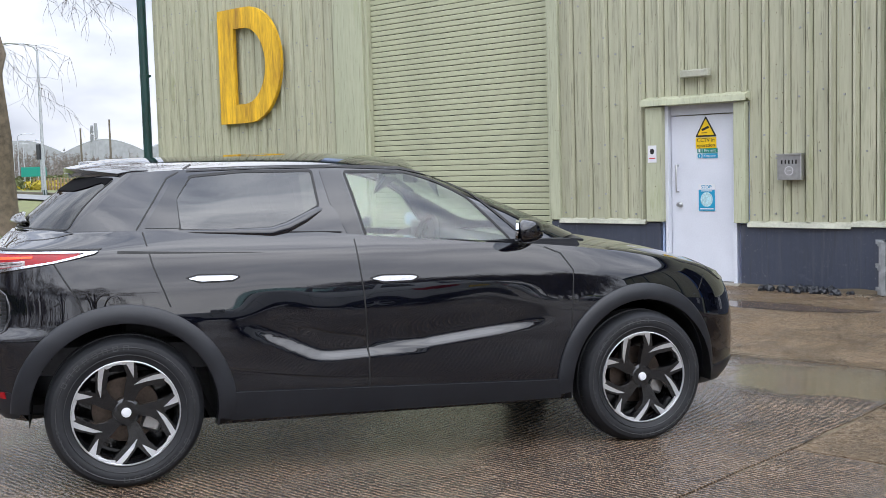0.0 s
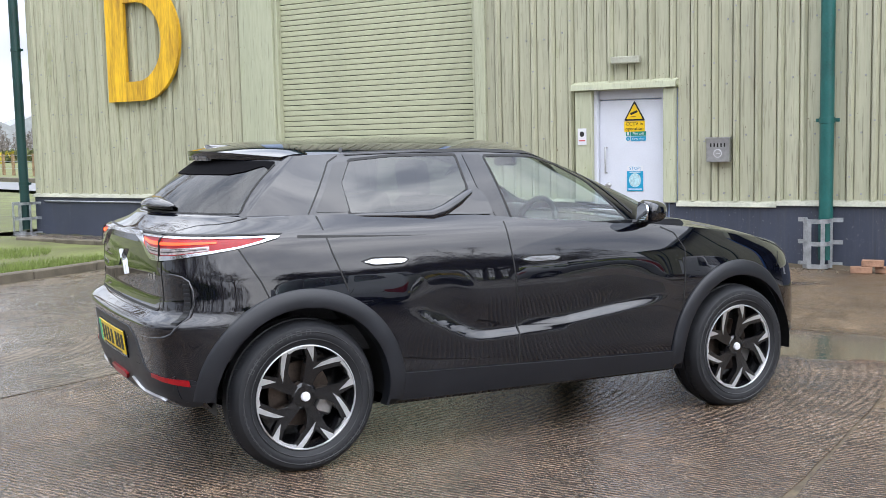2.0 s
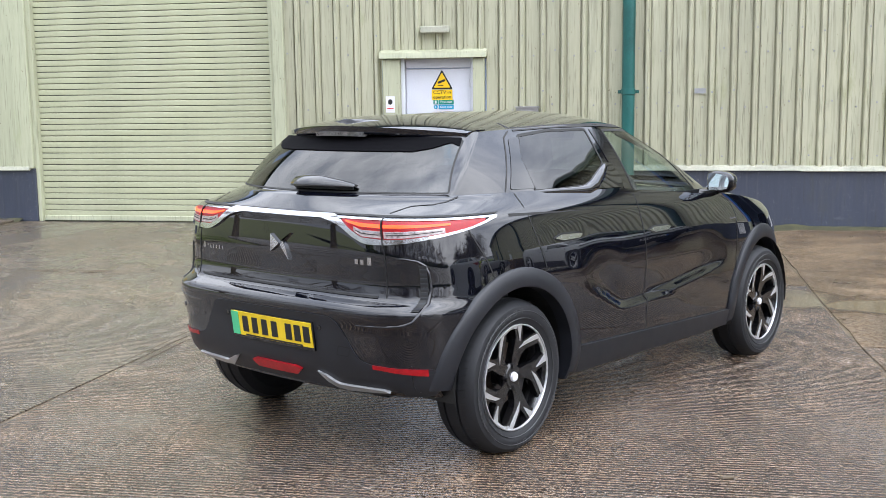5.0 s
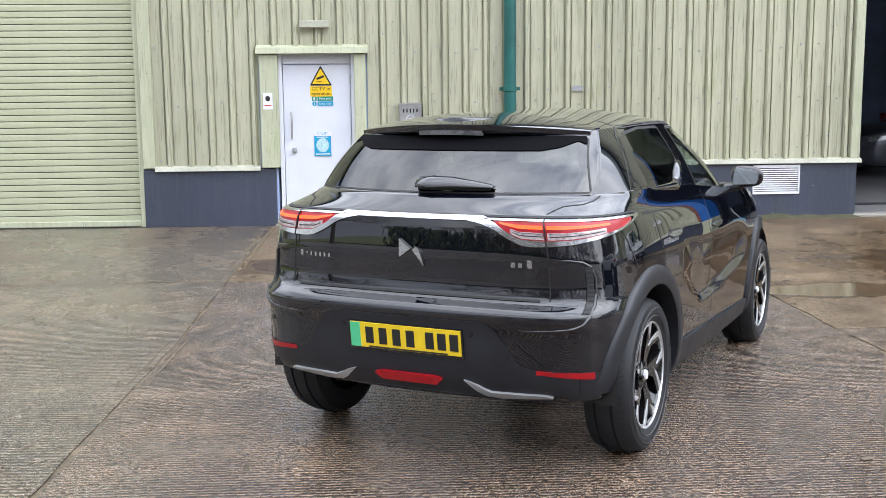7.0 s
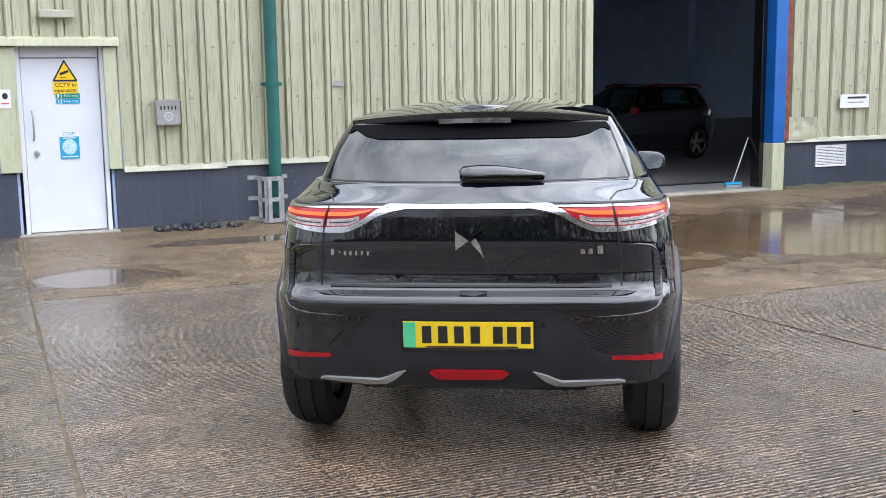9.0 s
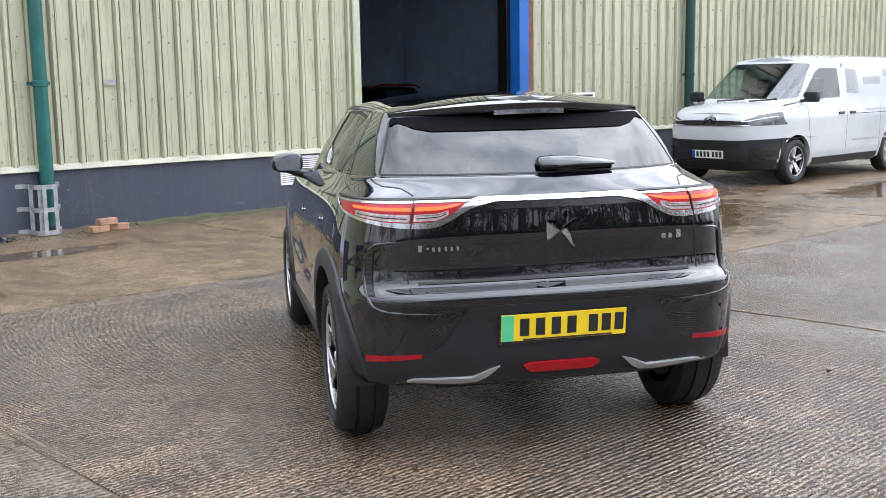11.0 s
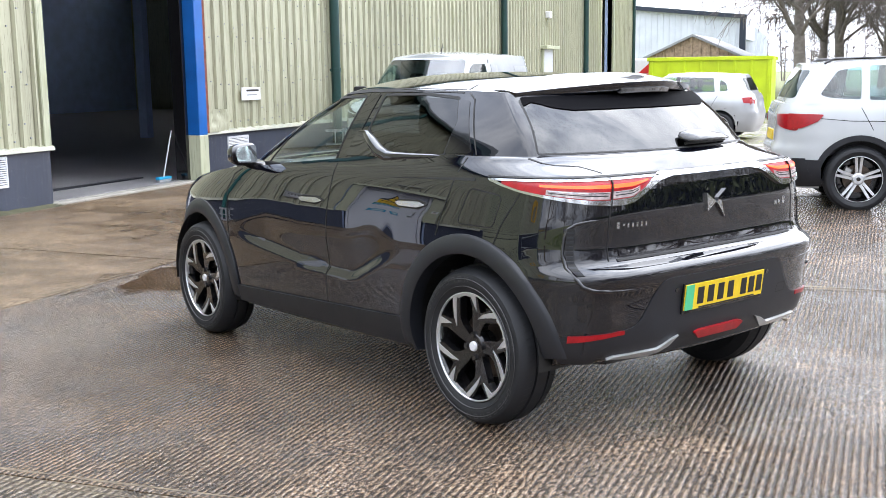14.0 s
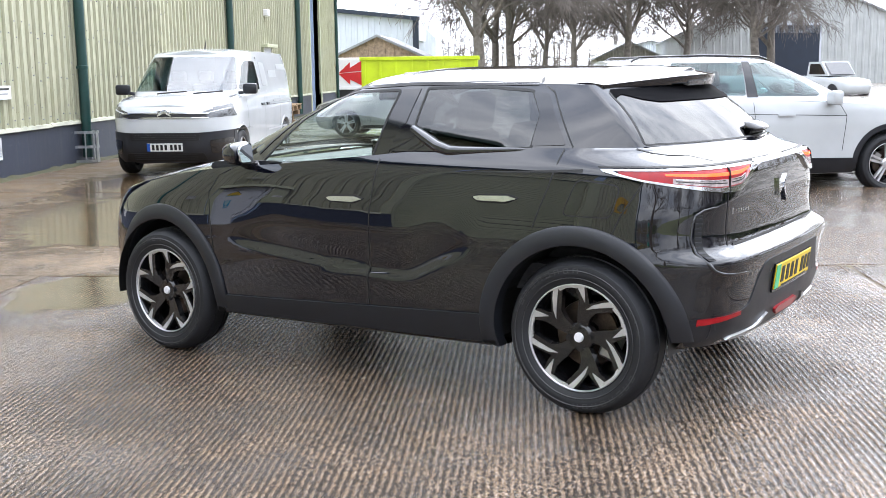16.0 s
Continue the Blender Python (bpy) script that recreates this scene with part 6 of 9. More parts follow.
# the big letter
letter = thing("wall_letter", wall_m(-14.83, 2.22, -0.04), "big weathered yellow wooden letter D fixed to the cladding", "letter")
def d_outline(x0, y0, x1, y1, r, n=20):
    cx, cy = x1 - r, (y0 + y1) / 2
    ry = (y1 - y0) / 2
    return [(cx + r * math.cos(a), cy + ry * math.sin(a)) for a in (math.pi / 2 - math.pi * k / n for k in range(n + 1))]
outer = [(0, 0), (0, 1.88)] + d_outline(0, 0, 1.62, 1.88, 0.86)
inner = [(0.42, 0.31), (0.42, 1.55)] + d_outline(0.42, 0.31, 1.23, 1.55, 0.56)
bm = bmesh.new()
va = [[bm.verts.new((u, v, d)) for u, v in outer] for d in (0, 0.06)]
vb = [[bm.verts.new((u, v, d)) for u, v in inner] for d in (0, 0.06)]
n = len(outer)
for i in range(n):
    j = (i + 1) % n
    bm.faces.new((va[1][i], va[1][j], vb[1][j], vb[1][i]))
    bm.faces.new((va[0][j], va[0][i], vb[0][i], vb[0][j]))
    bm.faces.new((va[0][i], va[0][j], va[1][j], va[1][i]))
    bm.faces.new((vb[0][j], vb[0][i], vb[1][i], vb[1][j]))
part("letter_board", bm, YELLOW_D, letter)

# signs on the door
DY = 0.085
sign = thing("warning_sign", wall_m(-5.875, 1.62, DY), "yellow triangular camera warning sign on the white door", "sign")
tri = rounded([(-0.135, 0.06), (0.135, 0.06), (0.0, 0.30)], 0.02)
outline_plate("triangle", tri, INK, sign, 0, 0.004)
outline_plate("triangle_face", rounded([(-0.105, 0.078), (0.105, 0.078), (0.0, 0.265)], 0.012), SIGN_YELLOW, sign, 0.004, 0.006)
outline_plate("camera_mark", [(-0.045, 0.125), (0.045, 0.16), (0.035, 0.185), (-0.055, 0.15)], INK, sign, 0.006, 0.008)
outline_plate("camera_mark", rect(0.07, 0.008, -0.02, 0.105), INK, sign, 0.006, 0.008)
outline_plate("caption_plate", rect(0.26, 0.125, 0, -0.01), SIGN_YELLOW, sign, 0, 0.004)
text_mesh("caption", "CCTV in", 0.062, INK, sign, Matrix.Translation((0, 0.02, 0.006)), 0.001)
text_mesh("caption", "operation", 0.058, INK, sign, Matrix.Translation((0, -0.038, 0.006)), 0.001)
fire = thing("fire_exit_sign", wall_m(-5.86, 1.49, DY), "green and blue fire exit keep clear sign on the white door", "sign")
outline_plate("green_plate", rect(0.19, 0.052, 0.035, 0.032), SIGN_GREEN, fire, 0, 0.004)
outline_plate("blue_plate", rect(0.19, 0.052, 0.035, -0.028), SIGN_BLUE, fire, 0, 0.004)
outline_plate("white_plate", rect(0.055, 0.052, -0.098, 0.032), SIGN_GREEN, fire, 0, 0.004)
outline_plate("figure_mark", rect(0.022, 0.038, -0.098, 0.032), SIGN_WHITE, fire, 0.004, 0.006)
outline_plate("round_mark", [(-0.098 + 0.026 * math.cos(a), -0.028 + 0.026 * math.sin(a)) for a in np.linspace(0, 2 * math.pi, 17)[:-1]], SIGN_BLUE, fire, 0, 0.004)
outline_plate("round_mark", rect(0.008, 0.032, -0.098, -0.028), SIGN_WHITE, fire, 0.004, 0.006)
text_mesh("caption", "Fire exit", 0.044, SIGN_WHITE, fire, Matrix.Translation((0.035, 0.032, 0.005)), 0.001)
text_mesh("caption", "Keep clear", 0.036, SIGN_WHITE, fire, Matrix.Translation((0.035, -0.028, 0.005)), 0.001)
stop = thing("stop_notice", wall_m(-5.87, 0.98, DY), "white and blue stop notice with a round emblem on the door", "sign")
outline_plate("notice_plate", rect(0.21, 0.31), SIGN_WHITE, stop, 0, 0.003)
outline_plate("notice_blue", rect(0.205, 0.245, 0, -0.03), SIGN_BLUE, stop, 0.003, 0.005)
outline_plate("notice_round", [(0.078 * math.cos(a), -0.02 + 0.085 * math.sin(a)) for a in np.linspace(0, 2 * math.pi, 29)[:-1]], mat("pale_print", (0.45, 0.66, 0.7), 0.5, 0, 0.25, 60, 160, 0.0), stop, 0.005, 0.007)
outline_plate("notice_line", rect(0.17, 0.012, 0, -0.128), SIGN_WHITE, stop, 0.005, 0.007)
outline_plate("notice_line", rect(0.14, 0.01, 0, 0.078), SIGN_WHITE, stop, 0.005, 0.007)
text_mesh("caption", "STOP!", 0.055, SIGN_BLUE, stop, Matrix.Translation((0, 0.122, 0.004)), 0.001)
call = thing("push_button_notice", wall_m(-6.505, 1.50, -0.05), "small white notice with a grey emblem on the door frame", "sign")
outline_plate("notice_plate", rect(0.115, 0.2), SIGN_WHITE, call, 0, 0.004)
outline_plate("notice_mark", [(0.03 * math.cos(a), 0.03 + 0.035 * math.sin(a)) for a in np.linspace(0, 2 * math.pi, 9)[:-1]], INK, call, 0.004, 0.006)
outline_plate("notice_mark", rect(0.08, 0.012, 0, -0.05), RED_SIGN, call, 0.004, 0.006)

# lamp over the door
lamp = thing("door_light", wall_m(-5.93, 2.4, -0.0), "slim cream bulkhead light over the door", "light fitting")
outline_plate("housing", rect(0.36, 0.085), FLASHING, lamp, 0.0, 0.09, bevel=0.01)

# wall ashtray
ash = thing("wall_ashtray", wall_m(-4.80, 1.31, -0.0), "square stainless steel ashtray box on the cladding", "ashtray")
outline_plate("case", rect(0.27, 0.27), STEEL, ash, 0.0, 0.09, bevel=0.006)
outline_plate("lid", rect(0.29, 0.02, 0, 0.14), STEEL, ash, 0.0, 0.105)
for k in range(5):
    outline_plate("slot", rounded(rect(0.016, 0.045, -0.08 + 0.04 * k, 0.06), 0.006), INK, ash, 0.088, 0.0915)
outline_plate("emblem", [(0.05 * math.cos(a), -0.035 + 0.05 * math.sin(a)) for a in np.linspace(0, 2 * math.pi, 21)[:-1]], SIGN_WHITE, ash, 0.088, 0.0912)
outline_plate("emblem", [(0.04 * math.cos(a), -0.035 + 0.04 * math.sin(a)) for a in np.linspace(0, 2 * math.pi, 21)[:-1]], STEEL, ash, 0.0905, 0.0925)
outline_plate("emblem", rect(0.045, 0.008, 0.005, -0.035), SIGN_WHITE, ash, 0.0925, 0.094)
patch_ = thing("cladding_patch", wall_m(-2.76, 1.62, 0.0), "small grey taped patch on the cladding", "patch")
outline_plate("tape", rect(0.13, 0.06), ROOF_GREY, patch_, 0.0, 0.003)

# rainwater pipes with guards
def rain_pipe(x, material, r=0.075, guard=True, top=TOP_Z - 0.1, brackets=(1.62, 4.2), base=0.1):
    p = thing("rain_pipe", pose(x, WALL_Y - 0.125, 0), "green plastic rainwater downpipe with clips against the cladding", "downpipe", "rainwater pipes")
    bm = bmesh.new()
    tube(bm, [(0, 0, base), (0, 0, top)], r, 24)
    part("pipe", bm, material, p, smooth=True, angle=50)
    for z in brackets:
        bm = bmesh.new()
        tube(bm, [(0, 0, z - 0.035), (0, 0, z - 0.03), (0, 0, z + 0.03), (0, 0, z + 0.035)], [r + 0.002, r + 0.008, r + 0.008, r + 0.002], 24)
        part("collar", bm, material, p, smooth=True)
        part("clip", bmbox((-r - 0.05, 0.03, z - 0.02), (r + 0.05, 0.06, z + 0.02), 0.004), material, p)
    return p


def pipe_guard(x, w=0.27, d=0.3, h=0.53):
    g = thing("pipe_guard", pose(x, WALL_Y - 0.03, 0), "bent galvanised steel strap guard round a downpipe", "guard", "pipe guards")
    for z in (0.04, h / 2 + 0.02, h):
        bm = bmesh.new()
        pts = [(-w / 2 - 0.12, 0), (-w / 2, -0.01), (-w / 2, -d + 0.06), (-w / 2 + 0.06, -d), (w / 2 - 0.06, -d), (w / 2, -d + 0.06), (w / 2, -0.01), (w / 2 + 0.12, 0)]
        path = rounded(pts + [(0, 0.5)], 0.03)[: len(pts) * 5 - 2]
        path = [q for q in path if q[1] < 0.02]
        for (x0, y0), (x1, y1) in zip(path, path[1:]):
            L = math.hypot(x1 - x0, y1 - y0)
            if L < 1e-4 or L > 0.6:
                continue
            nx, ny = -(y1 - y0) / L * 0.003, (x1 - x0) / L * 0.003
            q = [bm.verts.new((X + s * nx, Y + s * ny, z + dz)) for X, Y in ((x0, y0), (x1, y1)) for s in (-1, 1) for dz in (-0.024, 0.024)]
            for f in ((0, 1, 5, 4), (2, 6, 7, 3), (1, 3, 7, 5), (0, 4, 6, 2)):
                bm.faces.new([q[i] for i in f])
        part("strap", bm, GALV, g)
    for px, py in ((-w / 2 + 0.005, -d * 0.45), (-0.05, -d - 0.004), (w / 2 - 0.05, -d + 0.03), (w / 2 + 0.002, -d * 0.45), (-w / 2 + 0.05, -d + 0.03)):
        part("upright", bmbox((px - 0.022, py - 0.005, 0.015), (px + 0.022, py + 0.005, h + 0.024), 0.001), GALV, g)
    return g


rain_pipe(-3.595, PIPE_GREEN)
pipe_guard(-3.67)
rain_pipe(-17.1, PIPE_DARK, 0.08, brackets=(0.9, 3.2, 5.3))
pipe_guard(-17.05, 0.3, 0.34, 0.56)
rain_pipe(8.1, PIPE_DARK, 0.085, brackets=(1.62, 4.2))
pipe_guard(8.05)
rain_pipe(17.6, PIPE_DARK, 0.085)
pipe_guard(17.55)
rain_pipe(26.0, PIPE_DARK, 0.085)
rain_pipe(33.4, PIPE_DARK, 0.06)

# air bricks
def vent(x0, x1, z0, z1, m):
    v = thing("wall_vent", pose(0, 0, 0), "white louvred vent in the dark plinth", "vent", "plinth vents")
    y = WALL_Y - 0.03
    for a, b in (((x0, z0), (x1, z0 + 0.018)), ((x0, z1 - 0.018), (x1, z1)), ((x0, z0 + 0.018), (x0 + 0.018, z1 - 0.018)), ((x1 - 0.018, z0 + 0.018), (x1, z1 - 0.018))):
        part("frame", bmbox((a[0], y - 0.022, a[1]), (b[0], y + 0.01, b[1]), 0.002), m, v)
    n = 13
    for k in range(n):
        z = z0 + 0.025 + (z1 - z0 - 0.05) * k / (n - 1)
        bm = bmesh.new()
        prism(bm, [(-0.018, z - 0.008), (-0.016, z - 0.004), (0.004, z + 0.011), (0.004, z + 0.006)], lambda u, q, d: (d, y + u, q), x0 + 0.018, x1 - 0.018)
        part("louvre", bm, m, v)
    part("backing", bmbox((x0 + 0.01, y - 0.002, z0 + 0.01), (x1 - 0.01, y + 0.004, z1 - 0.01)), SEAL, v)


vent(-0.55, 0.04, 0.29, 0.65, SIGN_WHITE)
vent(4.62, 5.2, 0.29, 0.61, SIGN_WHITE)
bsign = thing("wall_notice", wall_m(5.31, 1.255, -0.02), "small white notice board on the cladding", "sign")
outline_plate("board", rect(0.55, 0.2), SIGN_WHITE, bsign, 0.0, 0.012)
outline_plate("text_bar", rect(0.36, 0.03, 0.04, 0.05), INK, bsign, 0.012, 0.014)
outline_plate("text_bar", rect(0.3, 0.018, 0.02, -0.02), ROOF_GREY, bsign, 0.012, 0.014)

# door post of the open bay
bay = thing("bay_door_post", pose(0, 0, 0), "steel bay door post painted bright blue over pale green", "post", kind="structure")
part("post_upper", bmbox((3.74, WALL_Y - 0.14, 0.68), (3.95, WALL_Y + 0.3, 4.9), 0.008), BLUE_PAINT, bay, "bright blue upper part")
part("post_lower", bmbox((3.735, WALL_Y - 0.145, -0.05), (3.955, WALL_Y + 0.3, 0.68), 0.008), TRIM_GREEN, bay, "scuffed pale green foot")
part("post_edge", bmbox((3.955, WALL_Y - 0.10, 0.7), (4.06, WALL_Y + 0.05, 4.9), 0.004), RUST, bay, "rust red steel edge")
part("door_track", bmbox((3.66, WALL_Y + 0.05, 0.0), (3.735, WALL_Y + 0.25, 4.9), 0.006), PLASTIC_GLOSS, bay)
part("threshold_kerb", bmbox((X_OL - 0.05, WALL_Y - 0.12, -0.1), (X_OR + 0.1, WALL_Y + 0.08, 0.028), 0.012), CONCRETE_OLD, bay)
part("threshold_plate", bmbox((X_OL, WALL_Y + 0.9, 0.02), (X_OR, WALL_Y + 1.05, 0.045), 0.004), PLASTIC, bay)
# crumpled corner of the sheet beside the post
bm = bmesh.new()
grid = []
for j in range(9):
    row = []
    for i in range(13):
        u, v = 4.0 + 0.62 * i / 12, 0.70 + 0.34 * j / 8
        row.append(bm.verts.new((u, WALL_Y - 0.05 - 0.035 * noise.noise(Vector((u * 9, v * 11, 0.3))) - 0.02 * (1 - j / 8), v + 0.015 * noise.noise(Vector((u * 7, v * 5, 2))))))
    grid.append(row)
for a, b in zip(grid, grid[1:]):
    for i in range(12):
        bm.faces.new((a[i], a[i + 1], b[i + 1], b[i]))
part("crumpled_sheet", bm, CLADDING, building, "dented lower corner of a cladding sheet", True, 70)
broom = thing("broom", pose(3.5, WALL_Y + 0.25, 0.03), "blue-headed broom leaning inside the bay door", "broom")
bm = bmesh.new()
tube(bm, [(-0.15, 0, 0.07), (0.14, 0.04, 0.72)], 0.012, 8)
part("handle", bm, GALV, broom, smooth=True)
part("head", bmbox((-0.3, -0.04, 0.035), (0.0, 0.04, 0.075), 0.012), SIGN_BLUE, broom)
part("bristles", bmbox((-0.29, -0.035, 0.0), (-0.01, 0.035, 0.035), 0.004), SEAT_LIGHT, broom)

# side door far along the wall, white panel leaning, pipework stubs
far_door = thing("door_2", pose(0, 0, 0), "narrow white panel door far along the green wall", "door", kind="structure")
part("door_leaf", bmbox((21.3, WALL_Y - 0.09, 0.02), (22.2, WALL_Y - 0.04, 2.2), 0.006), DOOR_WHITE, far_door)
part("rain_hood", bmbox((21.1, WALL_Y - 0.25, 2.2), (22.4, WALL_Y - 0.03, 2.3), 0.01), TRIM_GREEN, far_door)
part("door_post", bmbox((21.2, WALL_Y - 0.1, 0.02), (21.3, WALL_Y - 0.03, 2.2), 0.004), TRIM_GREEN, far_door)
wl_ = thing("wall_lamp", wall_m(21.7, 3.2), "small grey bulkhead lamp high on the wall", "light fitting")
outline_plate("lamp_body", rect(0.25, 0.2), SIGN_WHITE, wl_, 0, 0.15, bevel=0.02)

# screws in rows along the ribs: too many and too small to be single things
bm = bmesh.new()
rng = random.Random(4)
for x0, x1 in ((X_L, -12.05), (-7.9, -6.62), (-5.31, X_OL - 0.12), (X_OR + 0.25, 28.5)):
    wide = (x1 - x0) / max(1, round((x1 - x0) / 0.97))
    pitch = wide / max(1, round(wide / 0.24))
    x = x0 + 0.29 * pitch
    while x < min(x1, 15):
        for z in (0.82, 1.45, 2.1, 2.75, 3.4, 4.05):
            if rng.random() < 0.75:
                X, Z = x + rng.uniform(-0.02, 0.02), z + rng.uniform(-0.05, 0.05)
                box(bm, (X - 0.009, WALL_Y - 0.016, Z - 0.009), (X + 0.009, WALL_Y + 0.004, Z + 0.009))
            if rng.random() < 0.4:
                X, Z = x + 0.495 * pitch, z + 0.2 + rng.uniform(-0.05, 0.05)
                box(bm, (X - 0.009, WALL_Y - 0.052, Z - 0.009), (X + 0.009, WALL_Y - 0.03, Z + 0.009))
        x += pitch
part("cladding_screws", bm, ROOF_GREY, building)["kind"] = "stuff"

# moss, weeds and debris at the wall foot
def moss_strip(x0, x1, w, seed, material=MOSS, name="moss"):
    rng = random.Random(seed)
    bm = bmesh.new()
    n = int((x1 - x0) / 0.07)
    rows = []
    for i in range(n + 1):
        x = x0 + (x1 - x0) * i / n
        d = w * (0.35 + 0.65 * abs(noise.noise(Vector((x * 1.3, seed, 0))))) + 0.03 * rng.random()
        h = 0.012 + 0.03 * abs(noise.noise(Vector((x * 2.1, seed + 5, 0))))
        rows.append([bm.verts.new((x, WALL_Y - 0.034, h * 1.6 + ground_height(WALL_Y))), bm.verts.new((x, WALL_Y - 0.04 - d * 0.5, h + ground_height(WALL_Y))), bm.verts.new((x, WALL_Y - 0.04 - d, ground_height(WALL_Y - d) - 0.004))])
    for a, b in zip(rows, rows[1:]):
        for i in range(2):
            bm.faces.new((a[i], b[i], b[i + 1], a[i + 1]))
    o = part(name, bm, material, smooth=True)
    tagged(o, "damp green moss and dirt along the wall foot", "moss", kind="stuff")


moss_strip(X_L, X_SL - 0.2, 0.25, 1)
moss_strip(X_DR + 0.1, -2.6, 0.22, 2, MUD)
moss_strip(-2.6, X_OL, 0.35, 3)
moss_strip(4.0, 12, 0.3, 4)
moss_strip(12, 33, 0.3, 5)


def rubble(name, x, y, r, count, material, label, seed, size=0.035):
    rng = random.Random(seed)
    bm = bmesh.new()
    for _ in range(count):
        a, q = rng.uniform(0, 6.28), r * rng.random() ** 0.7
        s = size * rng.uniform(0.4, 1.2)
        m = Matrix.Translation((x + q * math.cos(a) * 1.6, y + q * math.sin(a) * 0.5, ground_height(y) + s * 0.3)) @ Euler((rng.uniform(0, 3), rng.uniform(0, 3), rng.uniform(0, 3))).to_matrix().to_4x4()
        bmesh.ops.create_icosphere(bm, subdivisions=1, radius=s, matrix=m)
    tagged(part(name, bm, material), label, "debris", kind="stuff")


rubble("debris", -4.55, 10.86, 0.35, 46, PLASTIC, "torn dark rubbish and dirt at the wall foot", 3, 0.05)
rubble("gravel", -4.0, 10.8, 0.5, 120, KERB, "loose grit along the wall foot", 4, 0.011)
rubble("gravel", 0.0, 10.7, 1.2, 60, KERB, "loose grit by the bay door", 5, 0.009)
for k, (x, y, r) in enumerate(((-3.17, 10.75, 10), (-2.92, 10.8, -20), (-3.06, 10.78, 6))):
    b = part("brick", bmbox((-0.11, -0.05, 0), (0.11, 0.05, 0.07), 0.006), ORANGE_BRICK)
    b.matrix_world = pose(x, y, ground_height(y) + (0.07 if k == 2 else 0), 0, 0, r)
    tagged(b, "loose weathered orange brick on the ground", "brick", "loose bricks")
leaf = part("leaf", bmbox((-0.028, -0.012, 0), (0.028, 0.012, 0.01), 0.004), MUD)
leaf.matrix_world = pose(-3.08, 2.22, ground_height(2.22), 0, 0, 20)
tagged(leaf, "small dark brown leaf lying on the wet concrete", "leaf")

# ---- plinth pipe left of the shutter ----
con = thing("water_pipe", pose(0, 0, 0), "thin grey pipe with an outside tap along the plinth", "pipe")
bm = bmesh.new()
tube(bm, [(X_L + 0.3, WALL_Y - 0.06, 0.60), (-12.0, WALL_Y - 0.06, 0.60), (-11.97, WALL_Y - 0.06, 0.58), (-11.97, WALL_Y - 0.06, 0.48)], 0.014, 8)
part("pipe", bm, GALV, con, smooth=True)
bm = bmesh.new()
tube(bm, [(-11.97, WALL_Y - 0.06, 0.5), (-11.98, WALL_Y - 0.12, 0.48), (-11.98, WALL_Y - 0.13, 0.43)], 0.016, 8)
tube(bm, [(-12.04, WALL_Y - 0.1, 0.53), (-11.9, WALL_Y - 0.1, 0.53)], 0.01, 6)
part("tap", bm, GALV, con, smooth=True)
# steel columns in the hall
for x in (8.2, 13.0):
    c = part("hall_column", bmbox((x - 0.12, 18.9, 0.03), (x + 0.12, 19.15, TOP_Z + 0.5), 0.01), HALL_DARK)
    tagged(c, "dark steel column inside the unlit hall", "column", kind="structure")

# ---- other parked vehicles ----
def shade_windows(sh_, ob, wins, which="upper", back=None, screen=None, gl=GLASS_FAR):
    up = sh_.upper.copy()
    for s in (-1, 1):
        for w in wins:
            piece = cut_hole(up, rounded(w, 0.03), "l", inside=lambda c: c.y * s > 0.3)
            part("side_window", piece, gl, ob, smooth=True).visible_shadow = False
    if back:
        part("rear_window", cut_hole(up, rounded(back, 0.05), "b", inside=lambda c: c.x < 0.2), gl, ob, smooth=True).visible_shadow = False
    if screen:
        part("windscreen", cut_hole(up, rounded(screen, 0.06), "f", inside=lambda c: c.x > 1.0), GLASS_SCREEN, ob, smooth=True).visible_shadow = False
    return up


def cabin(ob, x0, x1, w, z, seats):
    part("cabin_floor", bmbox((x0, -w, z - 0.5), (x1, w, z - 0.35)), SEAT, ob)
    for sx, ys in seats:
        for y in ys:
            bm = bmesh.new()
            box(bm, (-0.06, -0.22, 0), (0.06, 0.22, 0.5), 0.04, Matrix.Translation((sx, y, z - 0.35)) @ Matrix.Rotation(radians(-14), 4, "Y"))
            box(bm, (-0.05, -0.12, 0), (0.05, 0.12, 0.18), 0.03, Matrix.Translation((sx - 0.13, y, z + 0.16)) @ Matrix.Rotation(radians(-10), 4, "Y"))
            part("seat", bm, SEAT, ob, smooth=True)


def arches(sh_, ob, hubs, r, lower, inner=0.4, trim=None, width=0.06):
    for hx in hubs:
        for s in (-1, 1):
            drop_faces(lower, lambda c: math.hypot(c.x - hx, c.z - r) < inner + 0.02 and c.y * s > 0.4 and c.z < 1.0)
            view = "l" if s > 0 else "r"
            bm = bmesh.new()
            rows = []
            for k in range(25):
                a = math.radians(-10 + 200 * k / 24)
                row = []
                for q, lift in ((inner - 0.01, -0.05), (inner - 0.008, 0.008), (inner + width, 0.008), (inner + width + 0.004, -0.01)):
                    x, z = hx + q * math.cos(a), r + q * math.sin(a)
                    h = sh_.hit(x, max(z, 0.26), view, "lower")
                    row.append(bm.verts.new((x, s * (max(abs(h[0].y), 0.74) + lift), z)))
                rows.append(row)
            for a, b in zip(rows, rows[1:]):
                for i in range(3):
                    bm.faces.new((a[i], a[i + 1], b[i + 1], b[i]))
            part("wheel_arch", bm, trim, ob, smooth=True)
            bm = bmesh.new()
            prev = None
            for k in range(17):
                a = math.radians(-20 + 220 * k / 16)
                ring = [bm.verts.new((hx + inner * math.cos(a), s * y, r + inner * math.sin(a))) for y in (0.8, 0.45)]
                if prev:
                    bm.faces.new((prev[0], ring[0], ring[1], prev[1]))
                prev = ring
            part("wheel_liner", bm, SEAL, ob)


